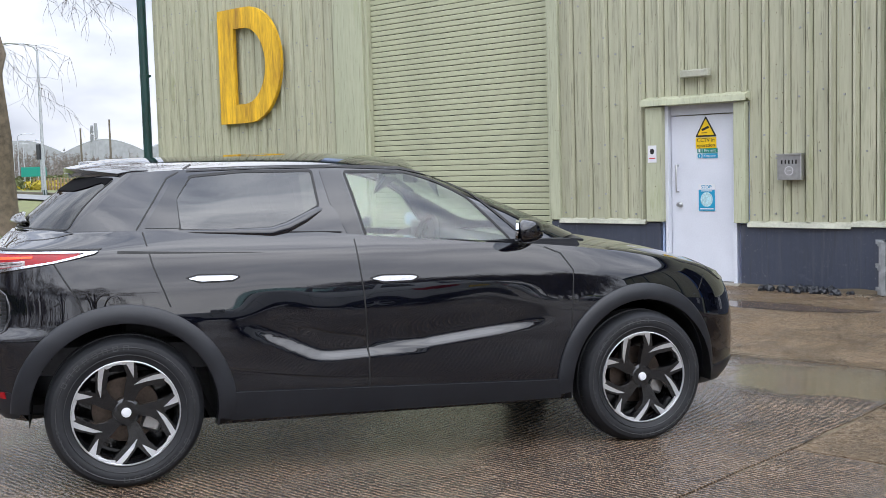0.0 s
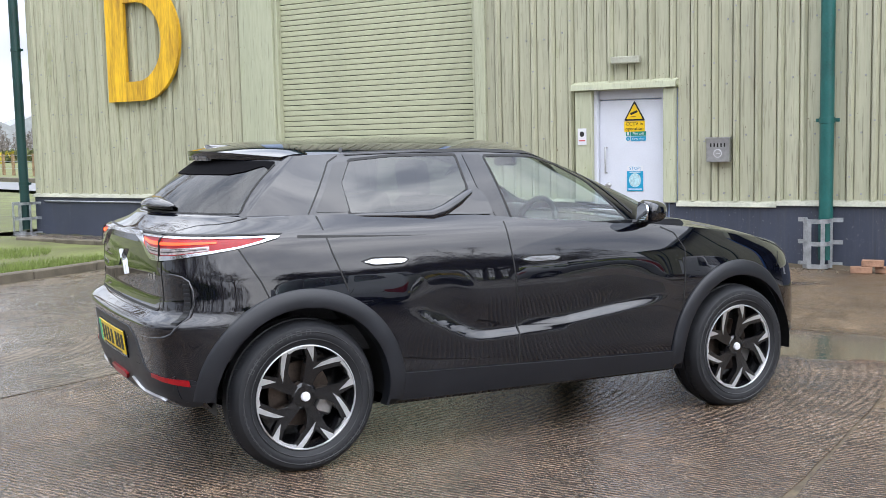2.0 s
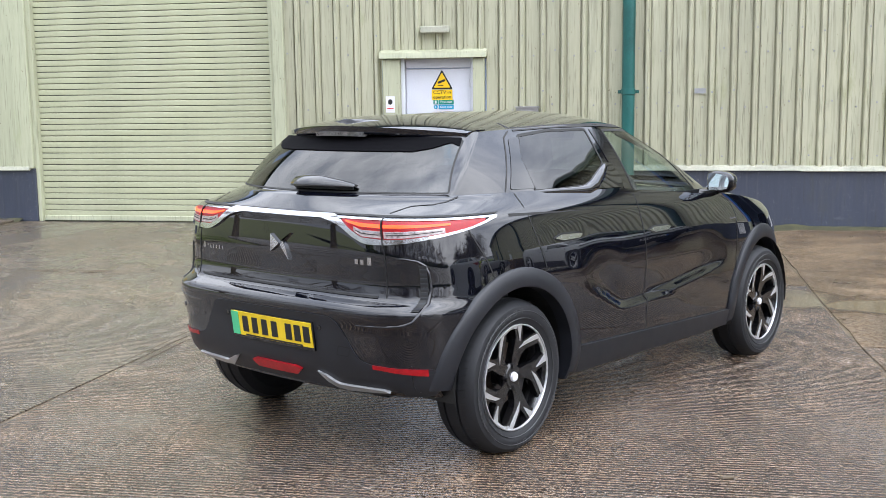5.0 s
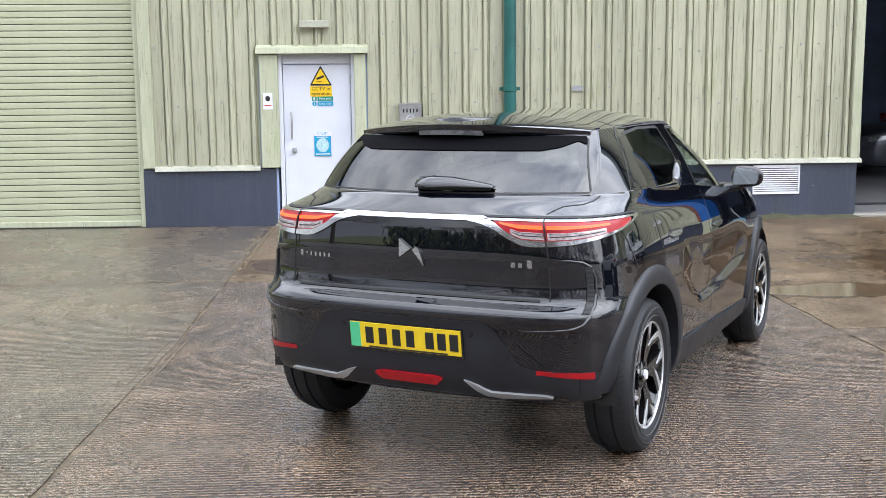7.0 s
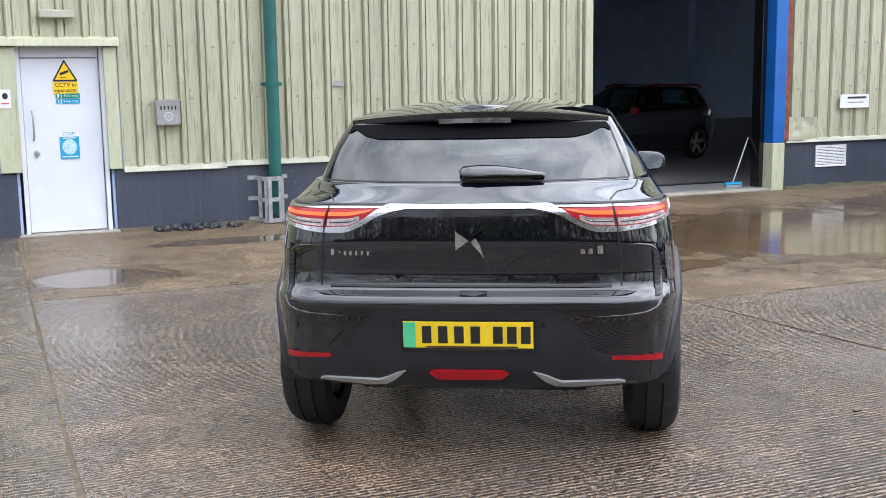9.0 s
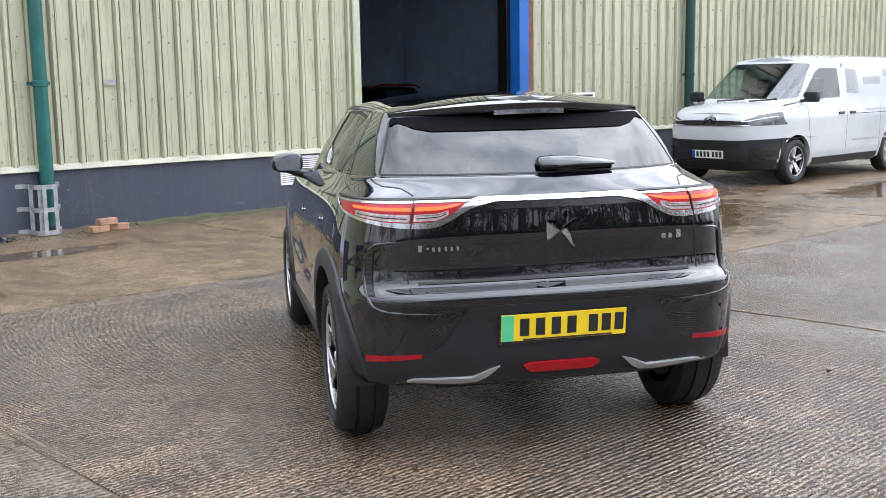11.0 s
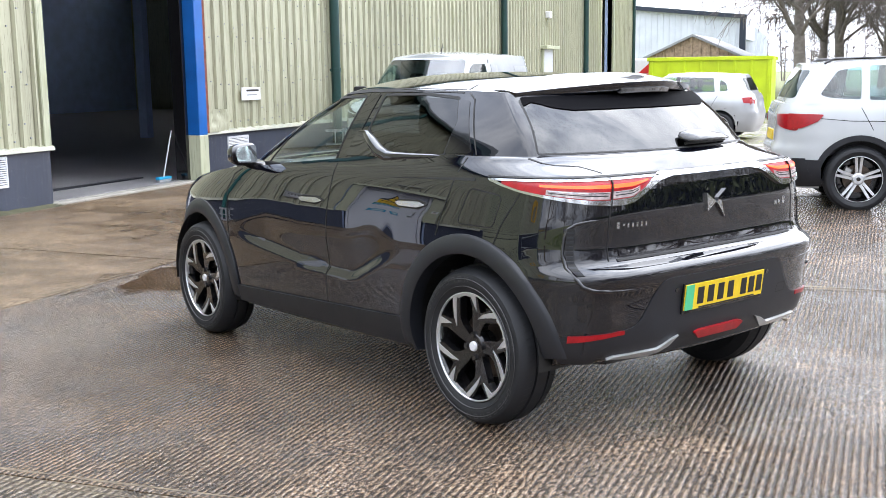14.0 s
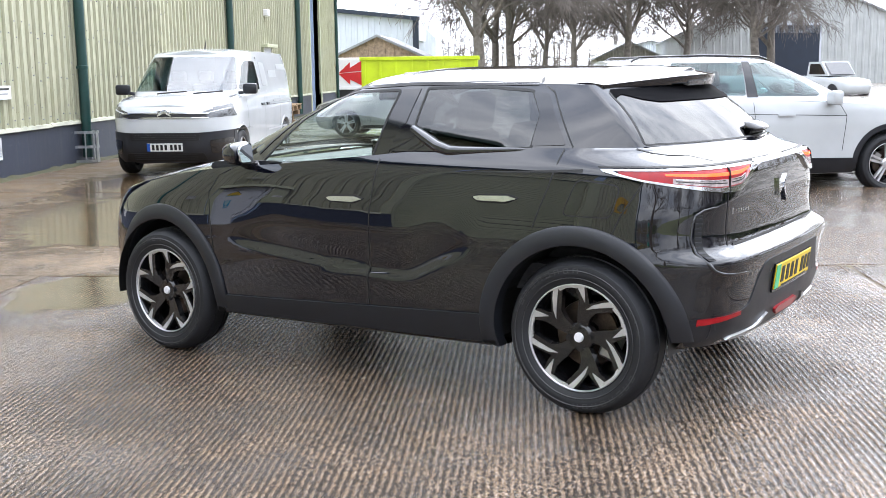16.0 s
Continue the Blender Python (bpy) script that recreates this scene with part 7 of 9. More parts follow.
def mirrors(ob, x, y, z, paint, size=1.0):
    for s in (-1, 1):
        m_ = part("wing_mirror", bmesh.new(), paint, ob)
        bm = bmesh.new()
        box(bm, (x - 0.05 * size, s * y - 0.11 * size, z - 0.075 * size), (x + 0.07 * size, s * y + 0.11 * size, z + 0.085 * size), 0.035 * size, segs=2)
        part("mirror_shell", bm, paint, m_, smooth=True)
        bm = bmesh.new()
        tube(bm, [(x, s * (y - 0.2), z - 0.06), (x, s * (y - 0.05), z - 0.04)], 0.025, 8)
        part("mirror_foot", bm, PLASTIC, m_)


# white sport utility vehicle
SUV_P = dict(
    width=((0.18, 0.28, 0.4, 0.6, 0.8, 0.95, 1.05, 1.12, 1.2), (0.80, 0.86, 0.90, 0.905, 0.91, 0.90, 0.88, 0.85, 0.83), 0.02),
    tail=((0.25, 0.35, 0.5, 0.65, 0.7, 0.85, 1.0, 1.1, 1.2), (-0.72, -0.80, -0.83, -0.84, -0.81, -0.80, -0.80, -0.77, -0.72), 0.02),
    nose=((0.2, 0.3, 0.5, 0.7, 0.85, 0.95, 1.05), (3.36, 3.46, 3.49, 3.48, 3.44, 3.36, 3.1), 0.03),
    shoulder=((-0.8, 0.5, 1.5, 2.2, 2.7, 3.1, 3.4, 3.5), (1.13, 1.10, 1.07, 1.05, 1.02, 0.98, 0.93, 0.88), 0.07),
    crown=((-0.8, 1.7, 2.2, 3.0, 3.5), (0, 0, 0.06, 0.06, 0.0), 0.12),
    ends=(-0.8, 3.48, 0.9), n_rear=6.5, n_front=5.0, mid=1.35, bottom=0.24,
    glass=dict(base=(0.75, 1.47, 1.65, 0.84, 6.5, 3.6), top=(0.5, 1.03, 0.9, 0.63, 5.5, 4.2),
               base_z=((-0.8, 0.5, 1.5, 2.4), (1.12, 1.10, 1.07, 1.06), 0.08), top_z=((-0.55, 0.2, 0.9, 1.4), (1.51, 1.55, 1.555, 1.515), 0.1), bulge=0.02, crown=0.035))


def suv(m):
    ob = thing("suv", m, "white sport utility car with roof rails and alloy wheels, parked", "car")
    s_ = Shell(SUV_P, 160, 40, 14)
    low = s_.lower.copy()
    arches(s_, ob, (0.0, 2.64), 0.35, low, 0.4, PLASTIC, 0.05)
    drop_faces(low, lambda c: -0.5 < c.x < 1.95 and abs(c.y) < 0.66 and c.z > 1.0)
    up = shade_windows(s_, ob, ([(1.02, 1.50), (1.06, 1.13), (1.80, 1.12), (1.86, 1.15), (1.45, 1.46), (1.25, 1.505)], [(0.10, 1.51), (0.08, 1.16), (0.93, 1.14), (0.93, 1.51)], [(0.02, 1.50), (0.0, 1.165), (-0.30, 1.18), (-0.40, 1.215), (-0.22, 1.46)]), back=[(-0.56, 1.47), (-0.66, 1.18), (0.66, 1.18), (0.56, 1.47)], screen=[(-0.56, 1.5), (-0.72, 1.12), (0.72, 1.12), (0.56, 1.5)])
    part("body", low, PAINT_WHITE, ob, smooth=True, angle=50)
    part("roof", up, PAINT_WHITE, ob, smooth=True, angle=50)
    cabin(ob, -0.5, 2.0, 0.75, 1.08, ((0.85, (-0.37, 0.37)), (-0.1, (-0.4, 0, 0.4))))
    for s, v in ((-1, "r"), (1, "l")):
        s_.panel("sill", [(0.42, 0.25), (0.42, 0.44), (2.22, 0.42), (2.22, 0.25)], v, PLASTIC, ob, 0.008, 0.01, 0.15, "lower")
        s_.panel("pillar_trim", [(0.93, 1.52), (1.02, 1.52), (1.07, 1.12), (0.94, 1.12)], v, PLASTIC_GLOSS, ob, 0.003, 0.004, which="upper")
        for line in ([(1.0, 1.06), (1.03, 0.7), (1.03, 0.42)], [(2.02, 1.03), (2.1, 0.9), (2.06, 0.5)], [(0.0, 1.08), (0.12, 0.85)], [(-0.5, 0.98), (-0.1, 0.945), (1.0, 0.93), (2.1, 0.90)]):
            s_.strip("shut_line", line, 0.007, v, SEAL, ob, 0.0012, which="lower")
        for x in (0.28, 1.28):
            s_.panel("door_handle", rounded([(x, 0.905), (x, 0.93), (x + 0.2, 0.93), (x + 0.2, 0.905)], 0.01), v, PAINT_WHITE, ob, 0.02, 0.02, 0.05, "lower")
        s_.panel("tail_lamp", rounded([(-0.70, 0.86), (-0.70, 1.02), (-0.36, 1.01), (-0.42, 0.94), (-0.58, 0.87)], 0.02), v, RED_LENS, ob, 0.012, 0.01, 0.05, "lower", "red tail lamp")
        s_.panel("tail_lamp", rounded([(s * 0.80, 0.84), (s * 0.80, 1.02), (s * 0.50, 1.01), (s * 0.55, 0.90)][:: s], 0.02), "b", RED_LENS, ob, 0.006, 0.01, 0.05, "lower", "red tail lamp")
        s_.panel("lower_bumper", [(-0.86, 0.26), (-0.86, 0.56), (-0.38, 0.54), (-0.36, 0.27)], v, PLASTIC, ob, 0.013, 0.015, 0.08, "lower")
        bm = bmesh.new()
        tube(bm, [(-0.35, s * 0.60, 1.53), (-0.25, s * 0.60, 1.58), (0.5, s * 0.61, 1.592), (1.15, s * 0.6, 1.575), (1.25, s * 0.6, 1.54)], 0.014, 8)
        part("roof_rail", bm, PLASTIC_GLOSS, ob, "black roof rail", True)
        s_.panel("headlamp", rounded([(3.05, 0.86), (3.08, 0.96), (3.36, 0.90), (3.38, 0.82)], 0.02), v, CLEAR_LENS, ob, 0.004, 0.008, 0.06, "lower")
    s_.panel("lower_bumper", [(-0.84, 0.28), (-0.84, 0.56), (0.84, 0.56), (0.84, 0.28)], "b", PLASTIC, ob, 0.014, 0.016, 0.08, "lower", "black plastic lower bumper")
    s_.panel("number_plate", [(-0.26, 0.72), (-0.26, 0.83), (0.26, 0.83), (0.26, 0.72)], "b", PLATE_YELLOW, ob, 0.01, 0.01, 0.1, "lower", "yellow number plate")
    mirrors(ob, 1.9, 0.98, 1.10, PAINT_WHITE)
    for hx in (0.0, 2.64):
        for s in (-1, 1):
            wheel(ob, Matrix.Translation((hx, s * 0.79, 0.345)) @ (Matrix.Identity(4) if s > 0 else Matrix.Rotation(math.pi, 4, "Z")), 0.345, 0.235, 0.225, style="alloy")
    return ob


def vehicle_pose(rear, heading, z=None):
    """Rear-axle middle on the ground and the heading in degrees from +x."""
    return Matrix.Translation((rear[0], rear[1], ground_height(rear[1]) if z is None else z)) @ Matrix.Rotation(radians(heading), 4, "Z")


suv(vehicle_pose((3.19, 2.11), -79, 0.04))

# silver hatchback
HATCH_P = dict(
    width=((0.16, 0.26, 0.4, 0.6, 0.75, 0.85, 0.95, 1.02, 1.1), (0.78, 0.84, 0.875, 0.885, 0.89, 0.88, 0.85, 0.82, 0.79), 0.02),
    tail=((0.2, 0.35, 0.5, 0.62, 0.7, 0.85, 0.95, 1.05), (-0.66, -0.74, -0.77, -0.77, -0.74, -0.72, -0.70, -0.64), 0.02),
    nose=((0.16, 0.25, 0.4, 0.55, 0.7, 0.8, 0.95), (3.25, 3.38, 3.43, 3.43, 3.38, 3.28, 2.9), 0.03),
    shoulder=((-0.75, 0.5, 1.5, 2.1, 2.6, 3.0, 3.3, 3.45), (1.02, 1.0, 0.97, 0.95, 0.90, 0.85, 0.78, 0.70), 0.07),
    crown=((-0.75, 1.6, 2.1, 3.0, 3.4), (0, 0, 0.05, 0.06, 0.0), 0.12),
    ends=(-0.74, 3.43, 0.88), n_rear=6, n_front=4.6, mid=1.3, bottom=0.2,
    glass=dict(base=(0.75, 1.37, 1.6, 0.81, 6, 3.4), top=(0.5, 0.93, 0.82, 0.58, 5.5, 4.2),
               base_z=((-0.7, 0.5, 1.5, 2.3), (1.01, 1.0, 0.97, 0.96), 0.08), top_z=((-0.45, 0.2, 0.9, 1.3), (1.40, 1.44, 1.45, 1.42), 0.1), bulge=0.02, crown=0.04))


def hatchback(m, paint, label, trim=None, roof=None, far=False):
    ob = thing("hatchback", m, label, "car")
    s_ = Shell(HATCH_P, 120, 30, 12)
    low = s_.lower.copy()
    arches(s_, ob, (0.0, 2.578), 0.32, low, 0.36, trim or paint, 0.03)
    drop_faces(low, lambda c: -0.45 < c.x < 1.9 and abs(c.y) < 0.62 and c.z > 0.92)
    up = shade_windows(s_, ob, ([(1.0, 1.38), (1.05, 1.03), (1.80, 1.02), (1.42, 1.34), (1.25, 1.385)], [(0.18, 1.36), (0.12, 1.06), (0.92, 1.04), (0.90, 1.385)], [(0.04, 1.33), (0.02, 1.07), (-0.16, 1.09), (-0.1, 1.25)]), back=[(-0.5, 1.36), (-0.6, 1.08), (0.6, 1.08), (0.5, 1.36)], screen=[(-0.5, 1.38), (-0.68, 1.02), (0.68, 1.02), (0.5, 1.38)])
    part("body", low, paint, ob, smooth=True, angle=50)
    part("roof", up, PAINT_BLACK if roof else paint, ob, smooth=True, angle=50)
    cabin(ob, -0.45, 1.9, 0.7, 0.98, ((0.85, (-0.36, 0.36)), (0.0, (-0.38, 0.38))))
    for s, v in ((-1, "r"), (1, "l")):
        s_.panel("pillar_trim", [(0.91, 1.39), (1.0, 1.39), (1.05, 1.02), (0.93, 1.02)], v, PLASTIC_GLOSS, ob, 0.003, 0.004, which="upper")
        for line in ([(0.98, 0.97), (1.0, 0.6), (1.0, 0.28)], [(2.0, 0.93), (2.06, 0.75), (2.0, 0.35)], [(0.05, 0.98), (0.2, 0.72)]):
            s_.strip("shut_line", line, 0.008, v, SEAL, ob, 0.0012, which="lower")
        for x in (0.25, 1.22):
            s_.panel("door_handle", rounded([(x, 0.82), (x, 0.85), (x + 0.2, 0.85), (x + 0.2, 0.82)], 0.01), v, paint, ob, 0.02, 0.02, 0.05, "lower")
        s_.panel("tail_lamp", rounded([(-0.74, 0.80), (-0.74, 0.95), (-0.46, 0.93), (-0.5, 0.82)], 0.02), v, RED_LENS, ob, 0.006, 0.01, 0.05, "lower", "red tail lamp")
        s_.panel("headlamp", rounded([(2.95, 0.70), (3.0, 0.80), (3.32, 0.70), (3.34, 0.62)], 0.03), v, CLEAR_LENS, ob, 0.004, 0.008, 0.06, "lower")
        s_.panel("sill", [(0.38, 0.21), (0.38, 0.28), (2.2, 0.28), (2.2, 0.21)], v, PLASTIC, ob, 0.006, 0.008, 0.15, "lower")
        if trim:
            s_.panel("side_bump", rounded([(0.75, 0.42), (0.75, 0.56), (1.95, 0.56), (1.95, 0.42)], 0.04), v, trim, ob, 0.012, 0.012, 0.1, "lower")
    mirrors(ob, 1.85, 0.93, 1.0, paint if not roof else roof, 0.9)
    for hx in (0.0, 2.578):
        for s in (-1, 1):
            wheel(ob, Matrix.Translation((hx, s * 0.765, 0.315)) @ (Matrix.Identity(4) if s > 0 else Matrix.Rotation(math.pi, 4, "Z")), 0.315, 0.216, 0.205, style="alloy")
    return ob


hatchback(vehicle_pose((15.45, 5.0), 86), PAINT_SILVER, "silver hatchback car parked near stacked pallets")
hall_car = hatchback(vehicle_pose((6.25, 17.3), 192.7, 0.03), PAINT_HALL, "silver-grey hatchback with red mirrors inside the unlit hall", PLASTIC, PAINT_RED)
for s in (-1, 1):
    bm = bmesh.new()
    tube(bm, [(-0.35, s * 0.6, 1.42), (-0.2, s * 0.6, 1.47), (0.9, s * 0.6, 1.49), (1.15, s * 0.59, 1.45)], 0.022, 8)
    part("roof_rail", bm, PAINT_RED, hall_car, "red roof rail", True)

# white van
VAN_P = dict(
    width=((0.2, 0.3, 0.45, 0.7, 0.95, 1.1, 1.25, 1.35), (0.84, 0.90, 0.93, 0.94, 0.945, 0.93, 0.91, 0.89), 0.025),
    tail=((0.2, 0.4, 0.7, 1.0, 1.3), (-0.84, -0.87, -0.87, -0.86, -0.85), 0.03),
    nose=((0.18, 0.28, 0.45, 0.7, 0.85, 0.98, 1.1, 1.25), (3.66, 3.76, 3.80, 3.80, 3.785, 3.745, 3.6, 3.2), 0.03),
    shoulder=((-0.9, 1.5, 2.4, 2.8, 3.2, 3.5, 3.7, 3.8), (1.22, 1.20, 1.18, 1.165, 1.135, 1.10, 1.06, 1.02), 0.07),
    crown=((-0.9, 2.2, 2.7, 3.3, 3.8), (0, 0, 0.08, 0.08, 0.0), 0.12),
    ends=(-0.86, 3.79, 0.94), n_rear=12, n_front=5.5, mid=1.4, bottom=0.24,
    glass=dict(base=(1.2, 2.05, 2.0, 0.90, 14, 4.5), top=(0.9, 1.72, 1.28, 0.76, 12, 6),
               base_z=((-0.9, 1.5, 2.4, 3.0, 3.3), (1.21, 1.19, 1.15, 1.11, 1.09), 0.1), top_z=((-0.85, 0.5, 1.6, 2.2), (1.82, 1.84, 1.84, 1.79), 0.1), bulge=0.012, crown=0.06))


def van(m):
    ob = thing("van", m, "white panel van with grey bumper parked by the wall", "van")
    s_ = Shell(VAN_P, 170, 40, 16)
    low = s_.lower.copy()
    arches(s_, ob, (0.0, 2.925), 0.34, low, 0.39, PAINT_WHITE, 0.03)
    drop_faces(low, lambda c: 1.5 < c.x < 2.75 and abs(c.y) < 0.7 and c.z > 1.0)
    up = shade_windows(s_, ob, ([(1.62, 1.68), (1.64, 1.24), (2.35, 1.22), (2.62, 1.26), (2.2, 1.62), (2.05, 1.69)],), screen=[(-0.66, 1.76), (-0.80, 1.24), (0.80, 1.24), (0.66, 1.76)], gl=GLASS_FAR)
    part("body", low, PAINT_WHITE, ob, smooth=True, angle=50)
    part("roof", up, PAINT_WHITE, ob, smooth=True, angle=50)
    cabin(ob, 1.4, 2.8, 0.8, 1.2, ((1.75, (-0.45, 0.0, 0.45)),))
    part("bulkhead", bmbox((1.45, -0.8, 0.6), (1.5, 0.8, 1.75)), SEAT_LIGHT, ob)
    bm = bmesh.new()
    prism(bm, rounded([(2.5, 0.75), (2.5, 1.15), (2.62, 1.2), (3.1, 1.15), (3.1, 0.75)], 0.05), lambda u, v, d: (u, d, v), -0.8, 0.8)
    part("dashboard", bm, PLASTIC, ob)
    for s, v in ((-1, "r"), (1, "l")):
        for line in ([(1.5, 1.2), (1.5, 0.4)], [(2.66, 1.17), (2.6, 0.8), (2.5, 0.4)], [(0.42, 1.2), (0.42, 0.4)], [(-0.8, 0.98), (0.4, 0.98), (1.4, 0.98)]):
            s_.strip("shut_line", line, 0.008, v, SEAL, ob, 0.0012, which="lower")
        for x in (1.25, 1.6):
            s_.panel("door_handle", rounded([(x, 0.98), (x, 1.02), (x + 0.16, 1.02), (x + 0.16, 0.98)], 0.01), v, PLASTIC, ob, 0.02, 0.02, 0.05, "lower")
        s_.panel("graphic", rounded([(1.05, 1.28), (1.05, 1.66), (1.38, 1.68), (1.42, 1.3)], 0.03), v, ROOF_GREY, ob, 0.003, 0.002, 0.08, "upper", "grey vinyl graphic")
        for x0, x1, z, h, w_ in ((-0.55, 0.15, 1.55, 0.1, "upper"), (0.3, 0.85, 1.42, 0.12, "upper"), (-0.5, 0.9, 1.02, 0.03, "lower"), (-0.1, 1.3, 0.56, 0.03, "lower")):
            s_.panel("graphic", [(x0, z), (x0, z + h), (x1, z + h), (x1, z)], v, ROOF_GREY, ob, 0.003, 0.002, 0.15, w_, "grey vinyl lettering bar")
        s_.panel("headlamp", rounded([(3.40, 0.90), (3.26, 1.07), (3.62, 1.02), (3.74, 0.87)], 0.02), v, HEADLAMP, ob, 0.006, 0.01, 0.05, "lower", "clear headlamp")
        fr = [(s * 0.55, 0.875), (s * 0.54, 0.95), (s * 0.87, 1.06), (s * 0.91, 0.88)]
        s_.panel("headlamp", rounded(fr[::s], 0.02), "f", HEADLAMP, ob, 0.006, 0.01, 0.05, "lower", "clear headlamp")
        s_.strip("lamp_strip", [(s * 0.60, 0.935), (s * 0.86, 1.0)], 0.012, "f", SIGN_WHITE, ob, 0.009, 0.006, "lower")
        fg = [(s * 0.66, 0.36), (s * 0.64, 0.55), (s * 0.88, 0.58), (s * 0.86, 0.38)]
        s_.panel("fog_surround", rounded(fg[::s], 0.03), "f", PLASTIC_GLOSS, ob, 0.018, 0.012, 0.06, "lower")
        s_.panel("sill", [(0.45, 0.25), (0.45, 0.36), (2.45, 0.36), (2.45, 0.25)], v, PLASTIC, ob, 0.008, 0.01, 0.2, "lower")
    s_.panel("front_bumper", rounded([(-0.92, 0.22), (-0.94, 0.69), (-0.62, 0.67), (-0.5, 0.66), (0.5, 0.66), (0.62, 0.67), (0.94, 0.69), (0.92, 0.22)], 0.03), "f", PLASTIC, ob, 0.01, 0.012, 0.06, "lower", "grey plastic front bumper")
    s_.panel("grille", rounded([(-0.5, 0.545), (-0.52, 0.645), (0.52, 0.645), (0.5, 0.545)], 0.02), "f", SEAL, ob, 0.016, 0.012, 0.06, "lower")
    s_.panel("grille", rounded([(-0.6, 0.26), (-0.56, 0.37), (0.56, 0.37), (0.6, 0.26)], 0.02), "f", SEAL, ob, 0.016, 0.012, 0.06, "lower")
    s_.panel("grille_band", rounded([(-0.62, 0.872), (-0.60, 0.935), (0.60, 0.935), (0.62, 0.872)], 0.01), "f", SEAL, ob, 0.008, 0.01, 0.06, "lower", "black band between the headlamps")
    for z in (0.874, 0.932):
        s_.strip("grille_bar", [(-0.64, z), (0.64, z)], 0.014, "f", CHROME, ob, 0.014, 0.012, "lower", "chrome grille bar")
    for z in (0.285, 0.315, 0.345, 0.565, 0.595, 0.625):
        s_.strip("grille_slat", [(-0.46, z), (0.46, z)], 0.008, "f", PLASTIC, ob, 0.02, 0.01, "lower")
    for dz in (0.0, 0.05):
        s_.panel("badge", [(-0.1, 0.885 + dz), (0, 0.935 + dz), (0.1, 0.885 + dz), (0.1, 0.91 + dz), (0, 0.965 + dz), (-0.1, 0.91 + dz)][::-1], "f", CHROME, ob, 0.02, 0.012, 0.06, "lower", "chrome badge")
    s_.panel("number_plate", [(-0.26, 0.40), (-0.26, 0.51), (0.26, 0.51), (0.26, 0.40)], "f", PLATE_WHITE, ob, 0.026, 0.012, 0.2, "lower", "white number plate")
    s_.panel("plate_band", [(-0.26, 0.401), (-0.26, 0.509), (-0.215, 0.509), (-0.215, 0.401)], "f", PLATE_BLUE, ob, 0.029, 0.003, 0.2, "lower")
    for k in range(7):
        y = -0.17 + 0.062 * k + (0.02 if k > 3 else 0)
        s_.panel("plate_bar", [(y - 0.018, 0.418), (y - 0.018, 0.492), (y + 0.018, 0.492), (y + 0.018, 0.418)], "f", INK, ob, 0.029, 0.003, 0.2, "lower")
    mirrors(ob, 2.66, 1.0, 1.26, PLASTIC, 1.0)
    for y in (-0.3, 0.25):
        bm = bmesh.new()
        tube(bm, [(3.15, y, 1.21), (3.12, y + 0.45, 1.24)], 0.012, 6)
        part("wiper", bm, SEAL, ob)
    bm = bmesh.new()
    tube(bm, [(1.6, 0.0, 1.88), (1.5, 0.0, 2.05)], [0.012, 0.004], 6)
    part("aerial", bm, SEAL, ob)
    for hx in (0.0, 2.925):
        for s in (-1, 1):
            wheel(ob, Matrix.Translation((hx, s * 0.82, 0.335)) @ (Matrix.Identity(4) if s > 0 else Matrix.Rotation(math.pi, 4, "Z")), 0.335, 0.21, 0.215, style="steel")
    return ob


van(vehicle_pose((9.15, 8.72), 180))

# ---- pallets, skip, lorry, sheds ----
def pallet(parent_m, seed):
    rng = random.Random(seed)
    ob = thing("pallet", parent_m, "weathered wooden pallet in an untidy stack by the wall", "pallet", "stacked pallets")
    for k in range(7):
        w = 0.095 + rng.uniform(-0.01, 0.01)
        y = -0.5 + 1.0 * k / 6
        part("board", bmbox((-0.6, y - w / 2, 0.115), (0.6, y + w / 2, 0.137), 0.003), WOOD, ob)
    for y in (-0.45, 0, 0.45):
        part("runner", bmbox((-0.6, y - 0.05, 0.0), (0.6, y + 0.05, 0.02), 0.003), WOOD, ob)
        for x in (-0.53, 0, 0.53):
            part("block", bmbox((x - 0.07, y - 0.05, 0.02), (x + 0.07, y + 0.05, 0.095), 0.004), WOOD, ob)
    for x in (-0.53, 0, 0.53):
        part("stringer", bmbox((x - 0.06, -0.5, 0.095), (x + 0.06, 0.5, 0.115), 0.003), WOOD, ob)
    return ob


first = pallet(pose(17.1, 9.95, 0.0, 0, 0, 84), 1)
rng = random.Random(8)
for k in range(1, 5):
    copy_thing(first, pose(17.1 + rng.uniform(-0.1, 0.1), 9.95 + rng.uniform(-0.12, 0.12), 0.14 * k, rng.uniform(-1.5, 1.5), rng.uniform(-1, 1), 84 + rng.uniform(-7, 7)))

skip = thing("skip", pose(27.6, 7.08, 0.0, 0, 0, 92), "large lime yellow-green steel waste skip", "skip")
part("body", bmbox((-1.95, -1.2, 0.15), (1.95, 1.2, 1.91), 0.02), LIME, skip)
for k in range(8):
    x = -1.86 + 0.53 * k
    for s in (-1, 1):
        part("rib", bmbox((x - 0.04, s * 1.2 - 0.05, 0.2), (x + 0.04, s * 1.2 + 0.05, 1.85), 0.006), LIME, skip)
for s in (-1, 1):
    part("top_rail", bmbox((-2.0, s * 1.2 - 0.06, 1.83), (2.0, s * 1.2 + 0.06, 1.95), 0.01), LIME, skip)
part("lettering_bar", bmbox((-0.9, 1.262, 1.22), (0.9, 1.268, 1.32)), INK, skip, "dark lettering bar")
part("lettering_bar", bmbox((-0.9, 1.262, 1.05), (0.9, 1.268, 1.15)), INK, skip, "dark lettering bar")
